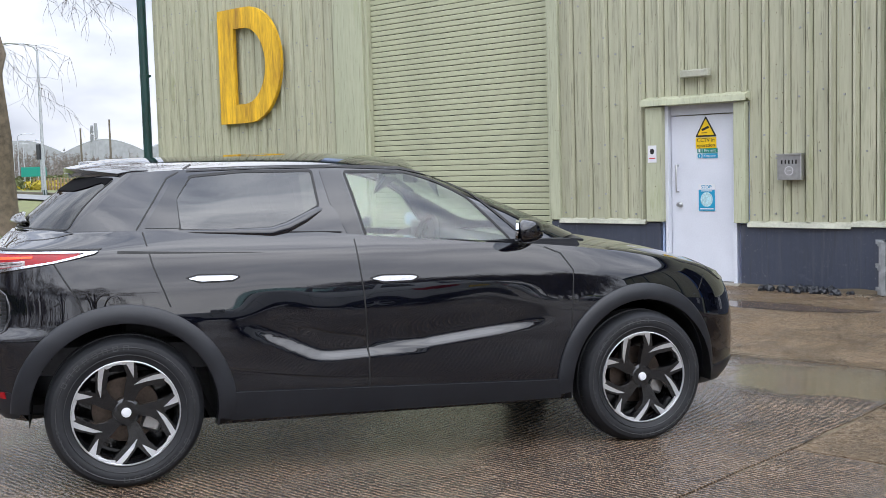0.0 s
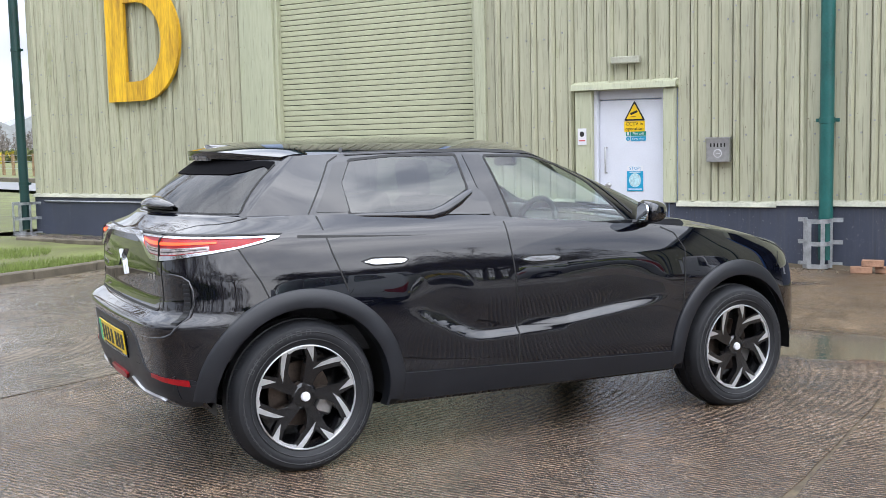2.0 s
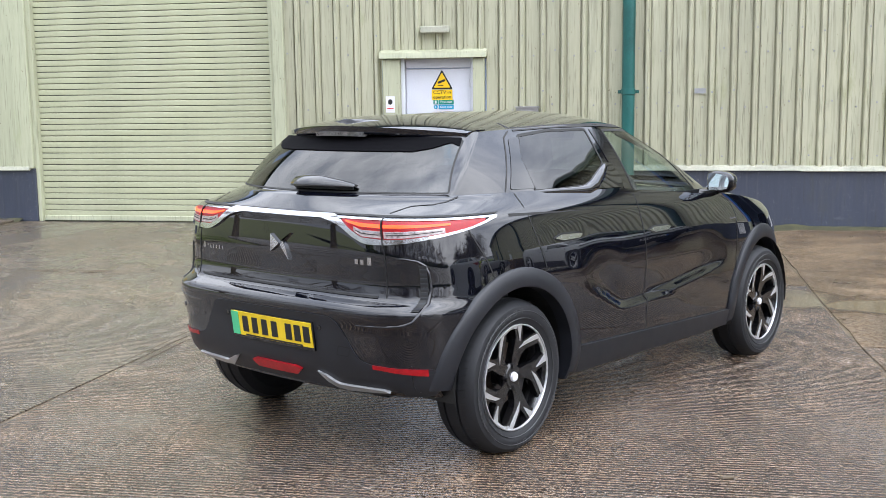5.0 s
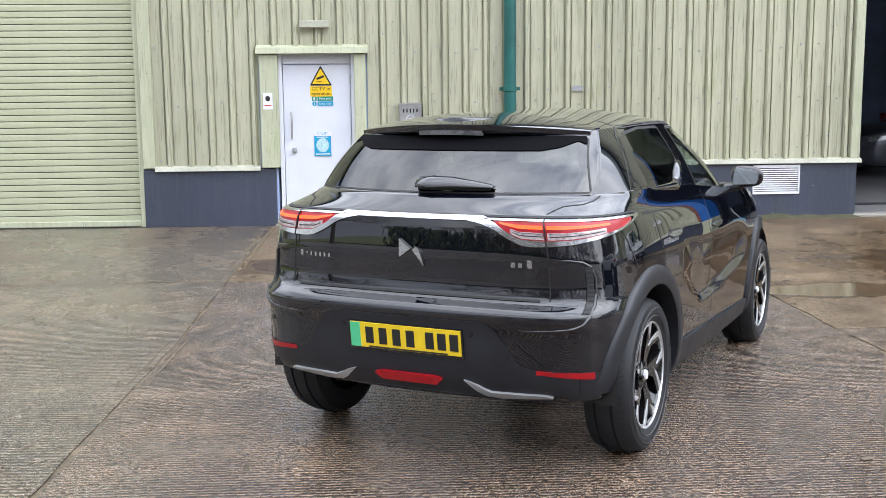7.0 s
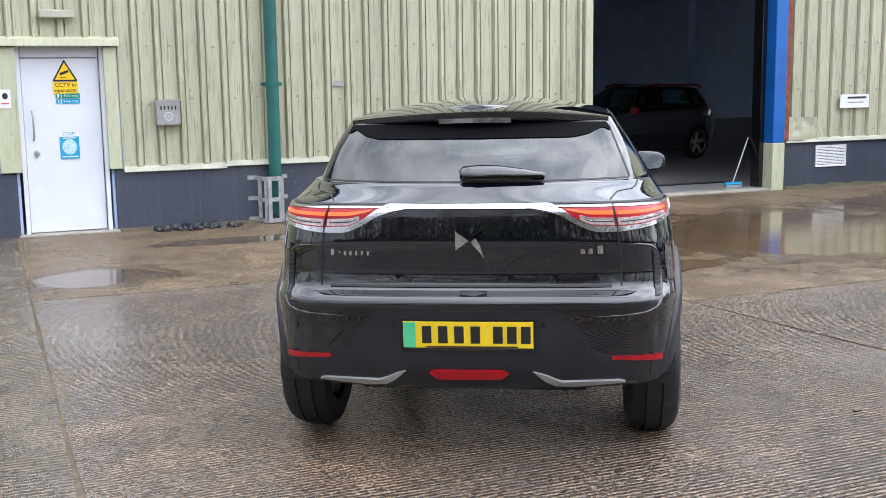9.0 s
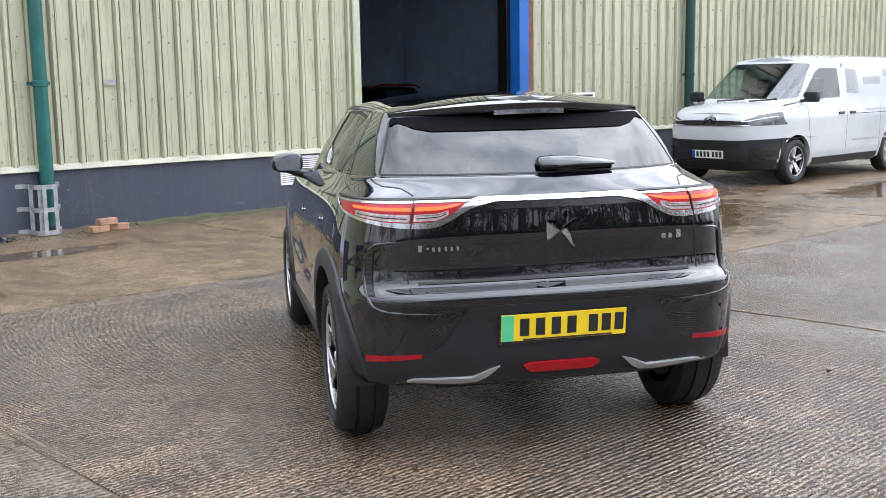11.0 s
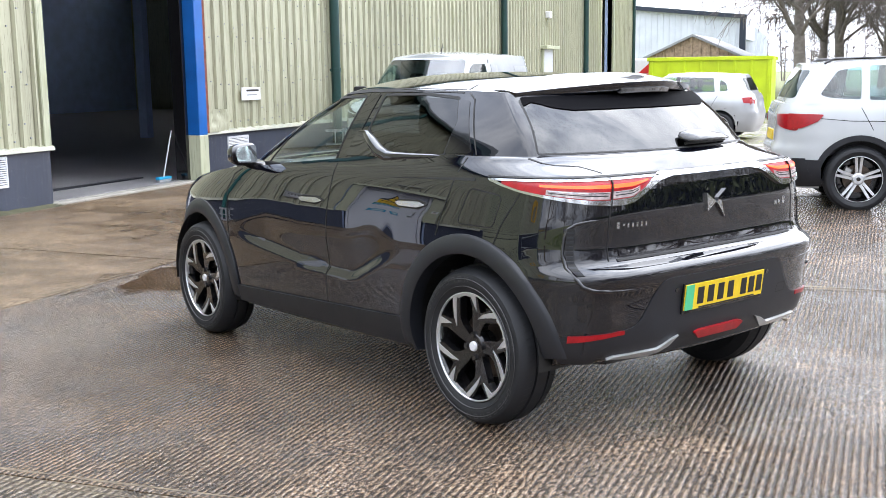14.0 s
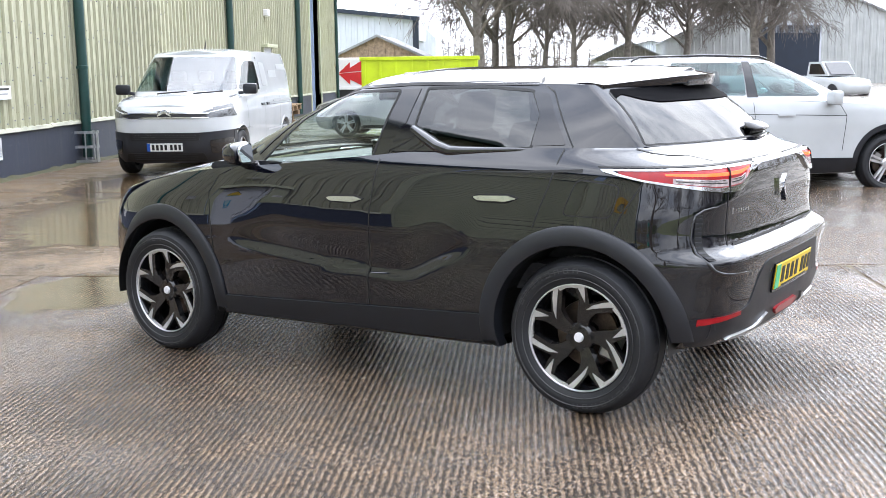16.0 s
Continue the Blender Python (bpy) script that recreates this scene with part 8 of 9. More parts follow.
part("skid", bmbox((-1.8, -0.9, 0.0), (1.8, 0.9, 0.15), 0.01), PLASTIC, skip)
lorry = thing("lorry", pose(38.8, 11.6, 0.0, 0, 0, 182), "white and red lorry parked end-on beyond the skip", "lorry")
part("box_body", bmbox((-2.2, -1.1, 0.7), (2.2, 1.1, 2.05), 0.05), SIGN_WHITE, lorry)
for pts in ([(0.0, 1.4), (0.5, 1.86), (0.5, 1.62), (1.05, 1.95), (1.05, 1.5)], [(0.0, 1.38), (1.05, 1.46), (1.05, 0.85), (0.5, 1.12), (0.5, 0.9)]):
    bm = bmesh.new()
    prism(bm, pts, lambda u, v, d: (d, u, v), 2.2, 2.225)
    part("arrow_shape", bm, RED_SIGN, lorry, "red arrow shape on the white end")
part("bumper_bar", bmbox((2.2, -1.05, 0.7), (2.26, 1.05, 0.82), 0.01), SIGN_WHITE, lorry)
part("window", bmbox((2.2, -0.95, 1.2), (2.215, -0.3, 1.8), 0.02), PLASTIC_GLOSS, lorry)
part("chassis", bmbox((-2.2, -0.9, 0.35), (2.2, 0.9, 0.7), 0.03), PLASTIC, lorry)
for x in (-1.4, 1.4):
    for s in (-1, 1):
        bm = bmesh.new()
        lathe(bm, [(0.0, 0.12), (0.24, 0.1), (0.38, 0.12), (0.4, 0.06), (0.4, -0.1), (0.0, -0.1)], 24)
        part("wheel", bm, RUBBER, lorry, smooth=True).location = (x, s * 0.95, 0.4)


def sheeted(bm, a, b, z0, z1, pitch=0.35, depth=0.04, top=None):
    """A ribbed sheet wall from a to b (plan points); top(t) gives the eaves height along it."""
    a, b = Vector((*a, 0)), Vector((*b, 0))
    L = (b - a).length
    d = (b - a) / L
    nrm = Vector((d.y, -d.x, 0))
    n = int(L / pitch)
    cols = []
    for k in range(n):
        for f, o in ((0, 0), (0.6, 0), (0.68, depth), (0.92, depth)):
            cols.append(((k + f) / n, o))
    cols.append((1.0, 0))
    prev = None
    for t, o in cols:
        p = a + d * L * t + nrm * o
        pair = (bm.verts.new((p.x, p.y, z0)), bm.verts.new((p.x, p.y, top(t) if top else z1)))
        if prev:
            bm.faces.new((prev[0], pair[0], pair[1], prev[1]))
        prev = pair


def gable_shed(name, m, w, l, eaves, ridge, wall_m_, roof_m, label, doors=(), pitch=0.5):
    """A shed with its gable to -x, middle of the gable at the origin."""
    ob = thing(name, m, label, "building")
    bm = bmesh.new()
    sheeted(bm, (0, w / 2), (0, -w / 2), 0, 0, pitch, 0.05, lambda t: eaves + (ridge - eaves) * (1 - abs(2 * t - 1)))
    part("gable_wall", bm, wall_m_, ob)
    for s in (-1, 1):
        bm = bmesh.new()
        sheeted(bm, (0, -w / 2) if s < 0 else (l, w / 2), (l, -w / 2) if s < 0 else (0, w / 2), 0, eaves, pitch, 0.05)
        part("side_wall", bm, wall_m_, ob)
    part("back_wall", bmbox((l - 0.1, -w / 2, 0), (l, w / 2, eaves)), wall_m_, ob)
    for s in (-1, 1):
        bm = bmesh.new()
        prism(bm, [(s * (w / 2 + 0.3), eaves - 0.15), (0, ridge), (0, ridge + 0.15), (s * (w / 2 + 0.3), eaves)], lambda u, v, d: (d, u, v), -0.25, l + 0.2)
        part("roof", bm, roof_m, ob)
    for y0, y1, z0, z1, mt in doors:
        part("door", bmbox((-0.08, y0, z0), (0.05, y1, z1), 0.01), mt, ob)
        for a, b in (((y0 - 0.12, z0), (y0, z1 + 0.12)), ((y1, z0), (y1 + 0.12, z1 + 0.12)), ((y0, z1), (y1, z1 + 0.12))):
            part("door_frame", bmbox((-0.12, a[0], a[1]), (0.05, b[0], b[1])), SHED_BLUE, ob)
    return ob


# pale blue-grey shed with a dark verge, beyond the corner of the warehouse
shed = thing("storage_shed", pose(84, 12.9, 0), "pale blue-grey sheeted shed with dark corner trims", "building")
for a, b, hh in (((0, 14), (0, 0), (7.3, 5.75)), ((0, 0), (14, -0.6), (5.75, 4.6))):
    bm = bmesh.new()
    sheeted(bm, a, b, 0, 0, 0.5, 0.05, lambda t: hh[0] + (hh[1] - hh[0]) * t)
    part("wall", bm, SHED_BLUE, shed)
part("corner_trim", bmbox((-0.25, -0.3, 0), (0.15, 0.2, 5.8)), SHED_DARK, shed)
bm = bmesh.new()
prism(bm, [(14.3, 7.25), (14.3, 7.6), (-0.4, 6.0), (-0.4, 5.65)], lambda u, v, d: (d, u, v), -0.4, -0.05)
part("verge", bm, SHED_DARK, shed)
bm = bmesh.new()
prism(bm, [(14.3, 7.3), (-0.3, 5.72), (-0.3, 4.0), (14.3, 4.0)], lambda u, v, d: (d, u, v), 0.1, 13.8)
part("core", bm, SHED_BLUE, shed)
gable_shed("brick_outbuilding", pose(58, 12.7, 0), 5.4, 9, 2.35, 3.55, BRICK, ROOF_GREY, "small brick outbuilding with a shallow gable roof")
# the open doorway is a solid navy panel that paints the dark inside
gable_shed("grey_warehouse", pose(75, -17.5, 0, 0, 0, -4), 18, 40, 4.0, 7.9, SHED_GREY, ROOF_GREY, "big light grey sheeted warehouse with an open roller door", ((-1.2, 3.4, 0, 4.5, SHED_DARK), (-1.2, 3.4, 3.9, 4.55, SHED_BLUE)))
gable_shed("low_shed", pose(118, -11, 0), 10, 30, 3.2, 4.4, SHED_BLUE, ROOF_GREY, "low pale shed far across the yard")
gable_shed("small_shed", pose(95, -6.4, 0), 6, 10, 2.4, 3.8, CONCRETE_OLD, ROOF_GREY, "small shed with a dark pitched roof")


def pickup(m, label):
    ob = thing("pickup", m, label, "car")
    s_ = Shell(HATCH_P, 60, 16, 8)
    part("body", s_.lower.copy(), PAINT_WHITE, ob, smooth=True)
    bm = bmesh.new()
    prism(bm, rounded([(0.4, 1.0), (0.55, 1.65), (1.5, 1.65), (2.1, 1.0)], 0.1), lambda u, v, d: (u, d, v), -0.72, 0.72)
    part("cab", bm, PAINT_WHITE, ob)
    for s in (-1, 1):
        bm = bmesh.new()
        prism(bm, rounded([(0.6, 1.08), (0.68, 1.55), (1.42, 1.55), (1.85, 1.08)], 0.05), lambda u, v, d: (u, s * d, v), 0.715, 0.735)
        part("side_window", bm, PLASTIC_GLOSS, ob)
    bm = bmesh.new()
    prism(bm, [(1.57, 1.6), (2.12, 1.06), (2.14, 1.08), (1.59, 1.62)], lambda u, v, d: (u, d, v), -0.62, 0.62)
    part("windscreen", bm, PLASTIC_GLOSS, ob)
    for hx in (0.0, 2.578):
        for s in (-1, 1):
            bm = bmesh.new()
            lathe(bm, [(0.0, 0.1), (0.2, 0.09), (0.3, 0.1), (0.33, 0.06), (0.33, -0.1), (0.0, -0.1)], 20)
            part("wheel", bm, RUBBER, ob, smooth=True).location = (hx, s * 0.8, 0.33)
    return ob


pickup(vehicle_pose((43, -10.2), 200, 0), "white pickup parked before the grey warehouse")
pickup(vehicle_pose((48, -7.0), 250, 0), "white car parked on the far side of the yard")
hatchback(vehicle_pose((40, -1.6), 80, 0), PAINT_WHITE, "white car parked across the far yard")

# ---- grass, kerb and road to the west ----
verge = part("verge", bmesh.new(), GRASS)
tagged(verge, "raised wet grass verge with bare muddy patches", "grass", kind="structure")
bm = bmesh.new()
NX, NY = 90, 70
gridv = []
for j in range(NY + 1):
    row = []
    for i in range(NX + 1):
        x, y = -60 + 48.2 * (i / NX) ** 0.6, 1.5 + 40 * (j / NY) ** 1.6
        z = 0.062 + 0.03 * noise.noise(Vector((x * 0.6, y * 0.6, 0))) + 0.012 * noise.noise(Vector((x * 3, y * 3, 1)))
        row.append(bm.verts.new((x, y, z)))
    gridv.append(row)
for a, b in zip(gridv, gridv[1:]):
    for i in range(NX):
        c = (a[i].co + b[i + 1].co) / 2
        if c.x > -17.6 and c.y > 10.2:
            continue
        bm.faces.new((a[i], a[i + 1], b[i + 1], b[i]))
bmesh.ops.delete(bm, geom=[v for v in bm.verts if not v.link_faces], context="VERTS")
bm.to_mesh(verge.data)
bm.free()
for k in range(9):
    y0, y1 = 1.5 + 0.92 * k, 1.5 + 0.92 * (k + 1) - 0.012
    kb = part("kerbstone", bmbox((-11.86, y0, -0.1), (-11.72, y1, 0.075 + 0.006 * (k % 2)), 0.015), KERB, yard)
for k in range(4):
    kb = part("kerbstone", bmbox((-12.0 - 0.92 * (k + 1), 9.72, -0.1), (-12.0 - 0.92 * k - 0.012, 9.84, 0.12), 0.015), KERB, yard)
part("wall_path", bmbox((-17.0, 9.84, -0.1), (-11.7, 11.1, 0.02), 0.01), SLAB_TAN, yard)
for k, (x, y, w, d, r) in enumerate(((-15.6, 8.2, 0.9, 0.9, 8), (-16.6, 8.35, 0.9, 0.9, 10), (-17.7, 8.5, 0.9, 0.9, 4), (-16.0, 7.2, 0.9, 0.7, 12))):
    p_ = part("paving_slab", bmbox((-w / 2, -d / 2, -0.02), (w / 2, d / 2, 0.05), 0.01), KERB)
    p_.matrix_world = pose(x, y, 0.075, 1, -1, r)
    tagged(p_, "loose worn concrete paving slab in the grass", "paving slab", "loose paving slabs")
# blades of grass on the near verge
rng = random.Random(11)
verts, faces = [], []
for _ in range(60000):
    x, y = -11.9 - 9 * rng.random() ** 1.5, 2.0 + 7.6 * rng.random()
    if noise.noise(Vector((x * 0.5, y * 0.5, 4))) < -0.18:
        continue
    a, h = rng.uniform(0, 6.28), rng.uniform(0.025, 0.075)
    lx, ly = rng.uniform(-0.03, 0.03), rng.uniform(-0.03, 0.03)
    z = 0.05
    i = len(verts)
    verts += [(x + 0.004 * math.cos(a), y + 0.004 * math.sin(a), z), (x - 0.004 * math.cos(a), y - 0.004 * math.sin(a), z), (x + lx, y + ly, z + h + 0.03)]
    faces.append((i, i + 1, i + 2))
me = bpy.data.meshes.new("grass")
me.from_pydata(verts, [], faces)
me.materials.append(BLADE)
tagged(new("grass", me), "short wet green grass blades on the verge", "grass", kind="stuff")


def flat_strip(name, p0, p1, w, z, material, label):
    bm = bmesh.new()
    a, b = Vector((*p0, z)), Vector((*p1, z))
    d = (b - a).normalized()
    n_ = Vector((-d.y, d.x, 0)) * w
    k = 20
    L = [bm.verts.new(a.lerp(b, i / k)) for i in range(k + 1)]
    R = [bm.verts.new(a.lerp(b, i / k) + n_) for i in range(k + 1)]
    for i in range(k):
        bm.faces.new((L[i], L[i + 1], R[i + 1], R[i]))
    tagged(part(name, bm, material), label, "road", kind="structure")


flat_strip("road", (-140, 56), (-18, 20.9), -3.0, 0.16, ROAD, "wet grey access road beyond the verge")
flat_strip("field", (-170, 62), (-20, 19.5), 40, 0.13, GRASS, "green field behind the road")
kerb_far = bmbox((-140, -0.1, 0.05), (0, 0.1, 0.3), 0.02)
o = part("far_kerb", kerb_far, KERB)
o.matrix_world = Matrix.Translation((-18, 21.6, 0)) @ Matrix.Rotation(math.atan2(-35.1, 122), 4, "Z")
tagged(o, "low kerb along the far side of the road", "kerb", kind="structure")


def on_bearing(az, d, eye=(0.3, 0.1)):
    return eye[0] + d * math.cos(radians(az)), eye[1] + d * math.sin(radians(az))


def lamp_post(x, y, h, arm, label):
    ob = thing("street_lamp", pose(x, y, 0), label, "street lamp", "street lamps")
    bm = bmesh.new()
    tube(bm, [(0, 0, 0), (0, 0, h * 0.12), (0, 0, h * 0.96)], [h * 0.013, h * 0.012, h * 0.007], 10)
    part("pole", bm, GALV, ob, smooth=True)
    bm = bmesh.new()
    ax, ay = arm
    tube(bm, [(0, 0, h * 0.95), (ax * 0.12, ay * 0.12, h * 0.98), (ax * 0.4, ay * 0.4, h), (ax, ay, h * 1.005)], h * 0.006, 8)
    part("arm", bm, GALV, ob, smooth=True)
    bm = bmesh.new()
    tube(bm, [(ax, ay, h * 1.003), (ax * 1.35, ay * 1.35, h * 1.0)], [h * 0.012, h * 0.008], 8)
    part("lantern", bm, GALV, ob, smooth=True)
    part("base_box", bmbox((-0.12, -0.12, 0), (0.12, 0.12, 0.5), 0.01), PIPE_DARK, ob)
    return ob


x, y = on_bearing(152.65, 78)
lamp_post(x, y, 10.3, (-1.1, -1.6), "tall grey street lamp with a curved arm beside the road")
for az, d, h in ((153.75, 120, 5.8), (153.5, 128, 5.4), (153.95, 135, 5.2)):
    x, y = on_bearing(az, d)
    lamp_post(x, y, h, (0.8, 1.0), "small grey street lamp at the far road")
for az, d, h in ((149.4, 95, 6.0), (147.6, 90, 6.5), (145.9, 95, 6.6), (150.8, 100, 5.5)):
    x, y = on_bearing(az, d)
    bm = bmesh.new()
    tube(bm, [(0, 0, 0), (0, 0, h)], [0.12, 0.07], 8)
    o = part("wooden_pole", bm, KERB, smooth=True)
    o.location = (x, y, 0)
    tagged(o, "plain pale wooden pole beyond the fence", "pole", "poles")
x, y = on_bearing(152.75, 82)
sgl = thing("traffic_signal", pose(x, y, 0), "black traffic signal head on a pole", "traffic light")
part("pole", bmbox((-0.06, -0.06, 0), (0.06, 0.06, 3.0)), GALV, sgl)
part("head", bmbox((-0.25, -0.2, 2.6), (0.25, 0.2, 3.7), 0.03), PLASTIC, sgl)
for az, d in ((153.2, 110), (152.95, 112)):
    x, y = on_bearing(az, d)
    sg = thing("road_sign", pose(x, y, 0, 0, 0, 60), "green and white road direction sign", "sign", "road signs")
    part("panel", bmbox((-0.9, -0.03, 1.4), (0.9, 0.03, 2.3), 0.01), SIGN_GREEN, sg)
    for px in (-0.6, 0.6):
        part("post", bmbox((px - 0.04, -0.03, 0), (px + 0.04, 0.03, 1.4)), GALV, sg)
fence = thing("fence", pose(0, 0, 0), "wire fence on slim wooden posts along the field", "fence", kind="structure")
for k in range(46):
    t = k / 45
    px, py = -37 - 62 * t, 31.0 + 19.5 * t
    part("post", bmbox((px - 0.06, py - 0.06, 0), (px + 0.06, py + 0.06, 1.25)), WOOD, fence)
for z in (0.5, 0.85, 1.15):
    bm = bmesh.new()
    tube(bm, [(-37, 31, z), (-99, 50.5, z)], 0.012, 4)
    part("wire", bm, GALV, fence)

# distant works with curved roofs, and a mast
works = thing("factory", pose(*on_bearing(151.6, 260), 0, 0, 0, 62), "distant grey factory with a row of curved roofs", "building")
for k in range(6):
    bm = bmesh.new()
    prism(bm, [(-9, 0)] + [(-9 + 18 * i / 14, 6.6 + 2.9 * math.sin(math.pi * i / 14)) for i in range(15)] + [(9, 0)], lambda u, v, d: (u, d, v), 0, 30)
    part("bay", bm, ROOF_GREY, works, smooth=True).location = (-45 + 18 * k, 0, 0)
x, y = on_bearing(150.1, 240)
mast = thing("radio_mast", pose(x, y, 0), "distant lattice radio mast with aerials", "mast")
bm = bmesh.new()
for sx, sy in ((-1, -1), (1, -1), (1, 1), (-1, 1)):
    tube(bm, [(sx * 0.7, sy * 0.7, 0), (sx * 0.5, sy * 0.5, 11.4)], 0.07, 4)
for k in range(11):
    z = k * 1.03
    for (ax, ay), (bx, by) in (((-0.6, -0.6), (0.6, -0.6)), ((0.6, -0.6), (0.6, 0.6)), ((0.6, 0.6), (-0.6, 0.6)), ((-0.6, 0.6), (-0.6, -0.6))):
        tube(bm, [(ax, ay, z), (bx, by, z + 1)], 0.04, 4)
part("lattice", bm, ROOF_GREY, mast)
for z, sx in ((10.2, -0.8), (9.0, 0.8), (10.6, 0.7), (8.2, -0.8)):
    part("aerial", bmbox((sx - 0.25, -0.25, z), (sx + 0.25, 0.25, z + 1.6), 0.03), ROOF_GREY, mast)

# ---- trees ----
def tree_mesh(seed, h, spread, levels=5, twig=0.006, droop=0.0, density=1.0, trunk_r=0.3, split=0.28, first=0.3, low=(0.26, 0.4), extra=3):
    """Trunk, and limbs that fork again and again down to fine bare twigs. Returns two meshes."""
    rng = random.Random(seed)
    trunk, crown = bmesh.new(), bmesh.new()

    def limb(p, d, r, length, lvl):
        n = 5 if lvl < 2 else 3
        pts, rad, q, dd = [p], [r], p, d
        for i in range(n):
            bend = Vector((rng.gauss(0, 1), rng.gauss(0, 1), rng.gauss(0, 0.6))) * (0.05 if lvl == 0 else 0.10 + 0.04 * lvl)
            dd = (dd + bend + Vector((0, 0, (0.12 if lvl < 3 else 0.02) - droop * (lvl / levels) ** 2))).normalized()
            q = q + dd * length / n
            pts.append(q)
            rad.append(max(twig * 0.6, r * (1 - 0.62 * (i + 1) / n)))
        tube(trunk if lvl < 2 else crown, pts, rad, (10, 8, 5, 4, 3, 3, 3)[min(lvl, 6)], lvl < 2)
        if lvl >= levels:
            return
        kids = int((3.2 if lvl == 0 else 4 if lvl < 3 else 5) * density + rng.random())
        for k in range(kids):
            t = rng.uniform(split if lvl else first, 1.0)
            i = min(n - 1, int(t * n))
            base = pts[i].lerp(pts[i + 1], t * n - i)
            along = (pts[i + 1] - pts[i]).normalized()
            side = Vector((rng.gauss(0, 1), rng.gauss(0, 1), rng.gauss(0, 0.5)))
            side = (side - along * side.dot(along)).normalized()
            ang = rng.uniform(0.5, 1.1) * spread
            nd = (along * math.cos(ang) + side * math.sin(ang)).normalized()
            limb(base, nd, max(twig, rad[i] * rng.uniform(0.45, 0.65)), length * rng.uniform(0.5, 0.78), lvl + 1)

    # root flare
    tube(trunk, [(0, 0, -0.3), (0, 0, 0.05), (0, 0, 0.5), (0, 0, 1.2)], [trunk_r * 1.55, trunk_r * 1.35, trunk_r * 1.08, trunk_r], 12)
    limb(Vector((0, 0, 1.0)), Vector((rng.uniform(-0.08, 0.08), rng.uniform(-0.08, 0.08), 1)).normalized(), trunk_r, h * 0.55, 0)
    for k in range(extra):
        a = rng.uniform(0, 6.28)
        limb(Vector((0, 0, h * rng.uniform(*low))), Vector((math.cos(a), math.sin(a), 0.9)).normalized(), trunk_r * (0.42 if extra < 4 else 0.3), h * 0.45, 1)
    return trunk, crown


def tree_thing(m, bms, label, name="tree", bark=BARK, twigs=TWIG):
    ob = thing(name, m, label, "tree", "bare trees")
    part("trunk", bms[0], bark, ob, smooth=True, angle=60)
    part("crown", bms[1], twigs, ob, "bare twiggy crown", True, 80)
    return ob


big = tree_thing(pose(-24.9, 11.9, 0.1, 0, 0, 40), tree_mesh(5, 11.5, 1.0, 6, 0.006, 0.4, 0.88, 0.36, first=0.25), "old bare broadleaf tree with drooping twigs on the verge")
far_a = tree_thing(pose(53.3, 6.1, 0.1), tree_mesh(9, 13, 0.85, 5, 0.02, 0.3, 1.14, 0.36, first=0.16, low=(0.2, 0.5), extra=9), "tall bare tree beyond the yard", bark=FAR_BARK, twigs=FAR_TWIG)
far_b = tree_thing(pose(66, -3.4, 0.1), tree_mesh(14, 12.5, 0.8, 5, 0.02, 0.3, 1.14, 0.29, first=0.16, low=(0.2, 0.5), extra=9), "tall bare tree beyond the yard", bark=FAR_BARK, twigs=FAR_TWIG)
south_a = tree_thing(pose(-17.5, -25, 0.05), tree_mesh(23, 12.5, 0.9, 5, 0.012, 0.3, 1.0, 0.34, first=0.2, low=(0.2, 0.5), extra=7), "tall bare tree along the edge of the yard")
for src, x, y, s, r in ((far_a, 64, 4.4, 0.95, 70), (far_b, 66, 5.6, 1.0, 140), (far_a, 70, -8.0, 0.85, 200), (far_b, 55, -10.0, 0.95, 250), (far_a, 57, -11.2, 0.8, 310), (far_b, 78, 2.0, 0.9, 20), (far_a, 90, -1.0, 0.9, 100), (far_b, 92, -14, 1.0, 60),
                       # row along the south edge of the yard
                       (south_a, -30, -24, 0.9, 30), (south_a, -22, -27, 1.0, 200), (south_a, -13, -26, 1.0, 120), (south_a, -5, -29, 0.95, 330), (south_a, 4, -27, 1.0, 260), (south_a, 13, -30, 1.05, 80), (south_a, 24, -29, 1.0, 160), (south_a, 35, -27, 1.05, 290), (south_a, -38, -10, 0.9, 15), (south_a, -36, 0, 0.9, 95)):
    o = copy_thing(src, pose(x, y, 0.05, 0, 0, r))
    o.scale = (s, s, s)
# hedge bank on the south edge
def bush_row(name, pts, h, w, count, material, label, seed, leaf=0.12, kind="stuff"):
    """A row of scrub: many small tilted leaf-like blades in uneven clumps."""
    rng = random.Random(seed)
    verts, faces = [], []
    P = [Vector((*p, 0)) for p in pts]
    for _ in range(count):
        i = rng.randrange(len(P) - 1)
        b = P[i].lerp(P[i + 1], rng.random())
        hh = h * (0.55 + 0.45 * noise.noise(Vector((b.x * 0.12, b.y * 0.12, seed)))) * (0.8 + 0.4 * noise.noise(Vector((b.x * 0.6, b.y * 0.6, seed))))
        z = hh * rng.random() ** 0.8
        b = b + Vector((rng.gauss(0, w * 0.4), rng.gauss(0, w * 0.4), z))
        d1 = Vector((rng.gauss(0, 1), rng.gauss(0, 1), rng.gauss(0, 1))).normalized() * leaf * rng.uniform(0.5, 1.4)
        d2 = Vector((rng.gauss(0, 1), rng.gauss(0, 1), rng.gauss(0, 1))).normalized() * leaf * rng.uniform(0.3, 0.8)
        k = len(verts)
        verts += [tuple(b - d1), tuple(b + d2), tuple(b + d1), tuple(b - d2)]
        faces.append((k, k + 1, k + 2, k + 3))
    me = bpy.data.meshes.new(name)
    me.from_pydata(verts, [], faces)
    me.materials.append(material)
    tagged(new(name, me), label, "bush", kind=kind)


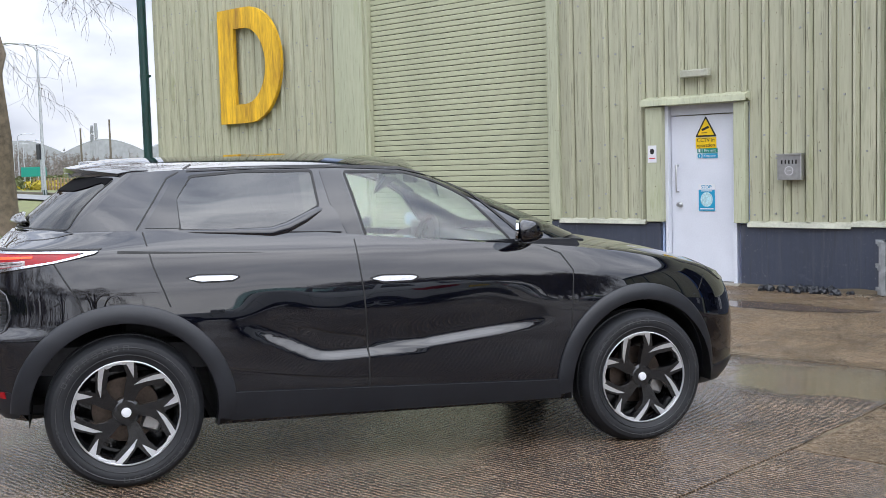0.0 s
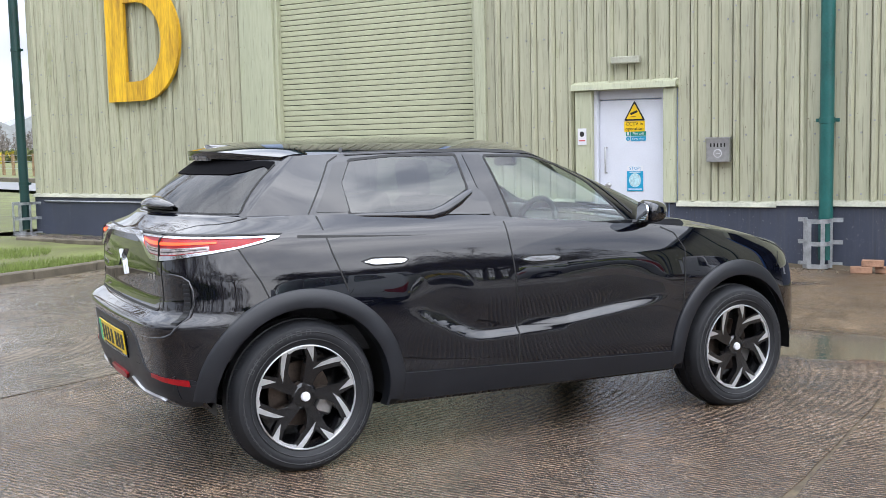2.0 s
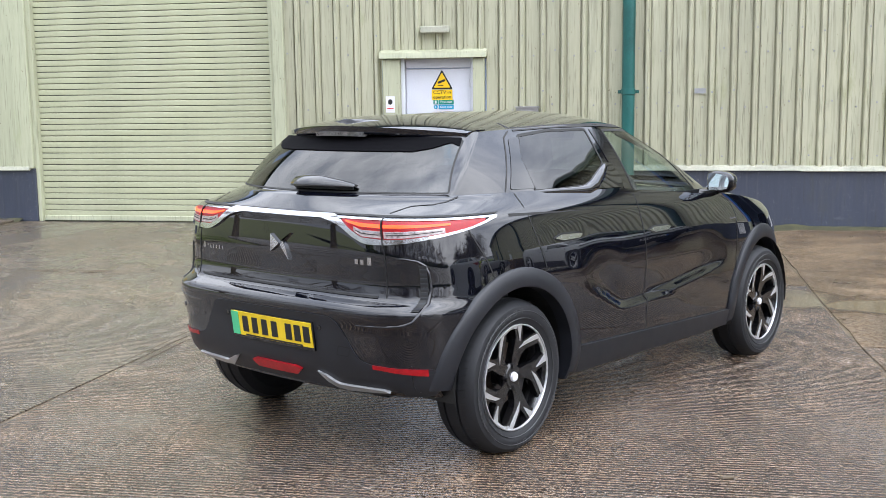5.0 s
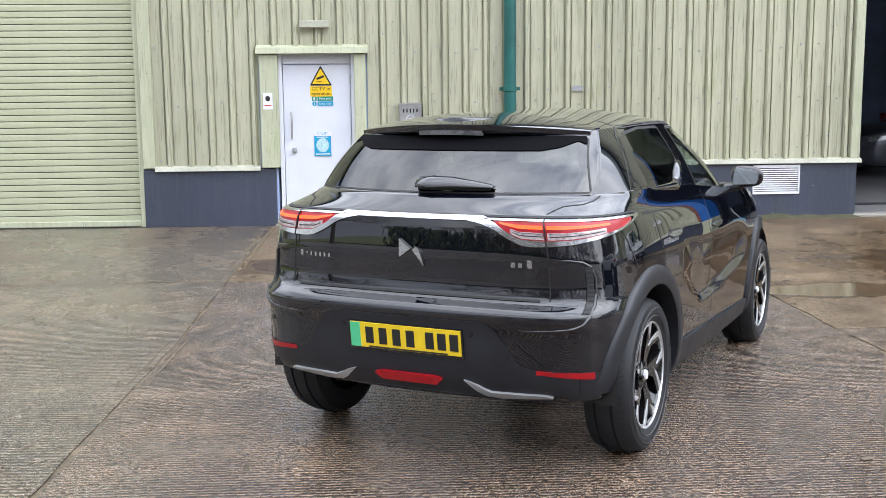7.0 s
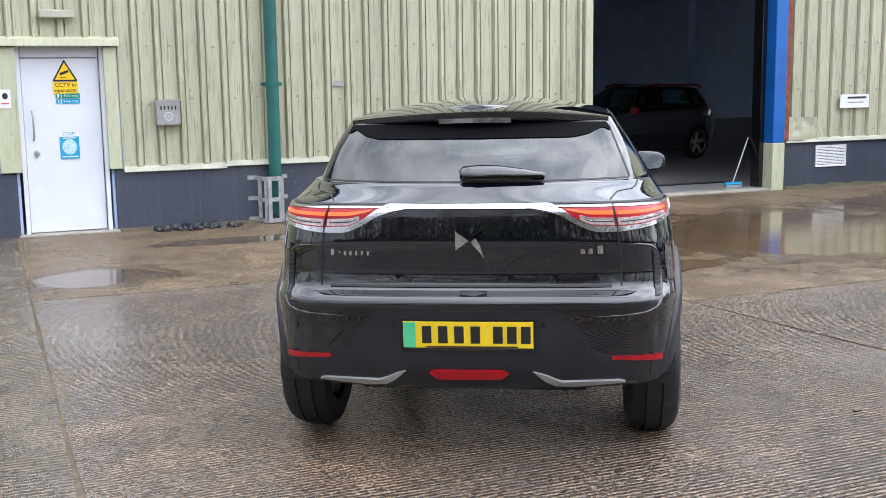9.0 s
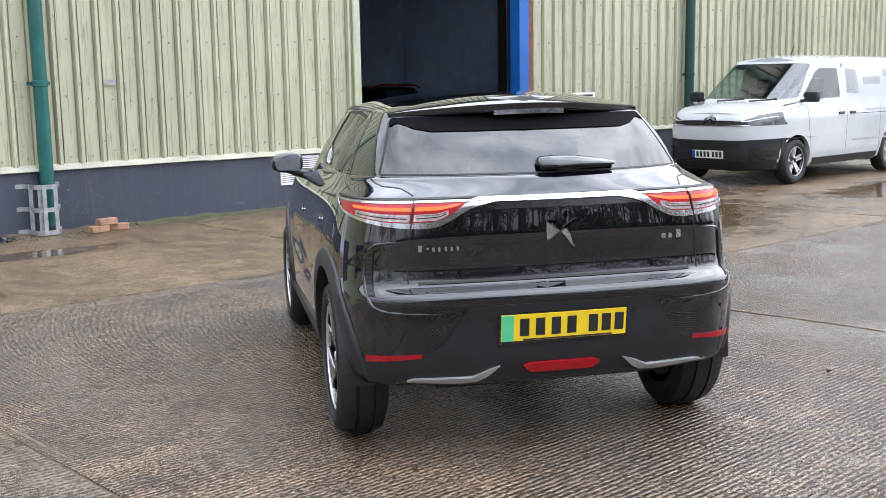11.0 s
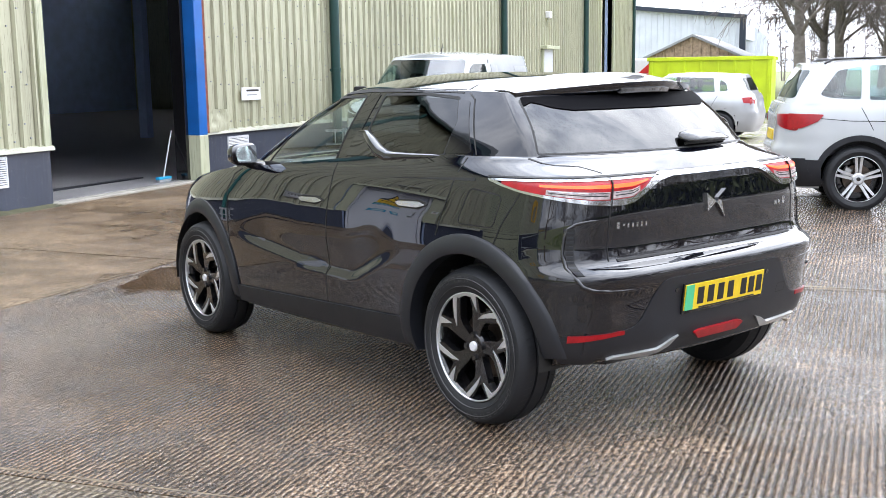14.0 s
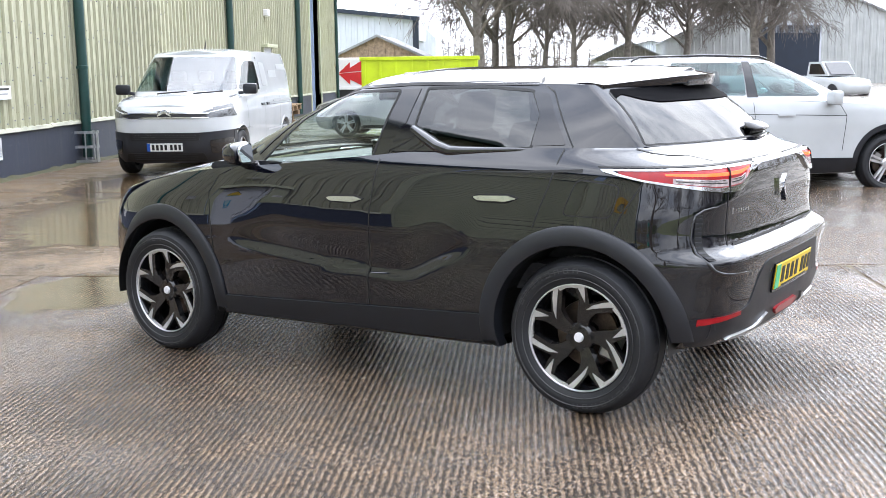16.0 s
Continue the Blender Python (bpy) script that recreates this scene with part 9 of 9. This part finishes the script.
def twig_wood(name, pts, h, count, material, label, seed, depth=12, r=0.12):
    """A far wood: many thin upright stems with forked tops, too many to count."""
    rng = random.Random(seed)
    verts, faces = [], []
    P = [Vector((*p, 0)) for p in pts]

    def blade(a, b, w):
        s = (b - a).cross(Vector((rng.gauss(0, 1), rng.gauss(0, 1), 0.1))).normalized() * w
        k = len(verts)
        verts.extend([tuple(a - s), tuple(a + s), tuple(b)])
        faces.append((k, k + 1, k + 2))

    for _ in range(count):
        i = rng.randrange(len(P) - 1)
        b = P[i].lerp(P[i + 1], rng.random()) + Vector((rng.gauss(0, depth * 0.4), rng.gauss(0, depth * 0.4), 0))
        hh = h * (0.7 + 0.5 * noise.noise(Vector((b.x * 0.03, b.y * 0.03, seed)))) * rng.uniform(0.7, 1.15)
        top = b + Vector((rng.gauss(0, 0.5), rng.gauss(0, 0.5), hh))
        blade(b, top, r)
        for _ in range(26):
            t = rng.uniform(0.25, 0.97)
            p = b.lerp(top, t)
            L = hh * 0.3 * (1.15 - t)
            q = p + Vector((rng.gauss(0, 1), rng.gauss(0, 1), rng.uniform(0.2, 1.4))).normalized() * L * rng.uniform(0.5, 1.3)
            blade(p, q, r * 0.45)
            for _ in range(2):
                m_ = p.lerp(q, rng.uniform(0.3, 0.9))
                blade(m_, m_ + Vector((rng.gauss(0, 1), rng.gauss(0, 1), rng.gauss(0.4, 0.7))).normalized() * L * 0.5, r * 0.3)
    me = bpy.data.meshes.new(name)
    me.from_pydata(verts, [], faces)
    me.materials.append(material)
    tagged(new(name, me), label, "woodland", kind="stuff")


W1 = [on_bearing(a, 150) for a in (142, 146, 150, 154, 158)]
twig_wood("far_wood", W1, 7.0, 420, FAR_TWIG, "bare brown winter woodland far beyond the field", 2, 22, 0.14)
bush_row("far_hedge", [on_bearing(a, 118) for a in (140, 146, 152, 158)], 2.6, 5, 5000, HEDGE, "low scrubby hedge along the field", 3, 0.35)
bush_row("gorse", [on_bearing(a, 104) for a in (145.5, 147, 149)], 2.0, 2, 1500, GORSE, "yellow flowering gorse along the field", 5, 0.3)
bush_row("gorse", [on_bearing(a, 108) for a in (152.2, 152.9)], 1.8, 1.5, 700, GORSE, "yellow flowering gorse along the field", 6, 0.3)
bush_row("south_hedge", [(-45, -21), (-20, -24), (0, -26), (25, -28), (48, -26)], 3.4, 2.2, 16000, HEDGE, "scrubby hedge along the edge of the yard", 7, 0.3)
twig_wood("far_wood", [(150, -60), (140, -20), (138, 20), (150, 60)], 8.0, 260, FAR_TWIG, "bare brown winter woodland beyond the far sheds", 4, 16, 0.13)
twig_wood("far_wood", [(-60, -44), (-20, -48), (30, -50), (70, -46)], 9.5, 620, TWIG, "bare brown winter woodland beyond the hedge", 6, 10, 0.12)
# grass strip under the far trees
flat_strip("far_verge", (49, 60), (49, -40), 40, 0.05, GRASS, "green verge under the far trees")
flat_strip("south_verge", (-80, -19), (60, -24), -60, 0.06, GRASS, "green bank along the edge of the yard")
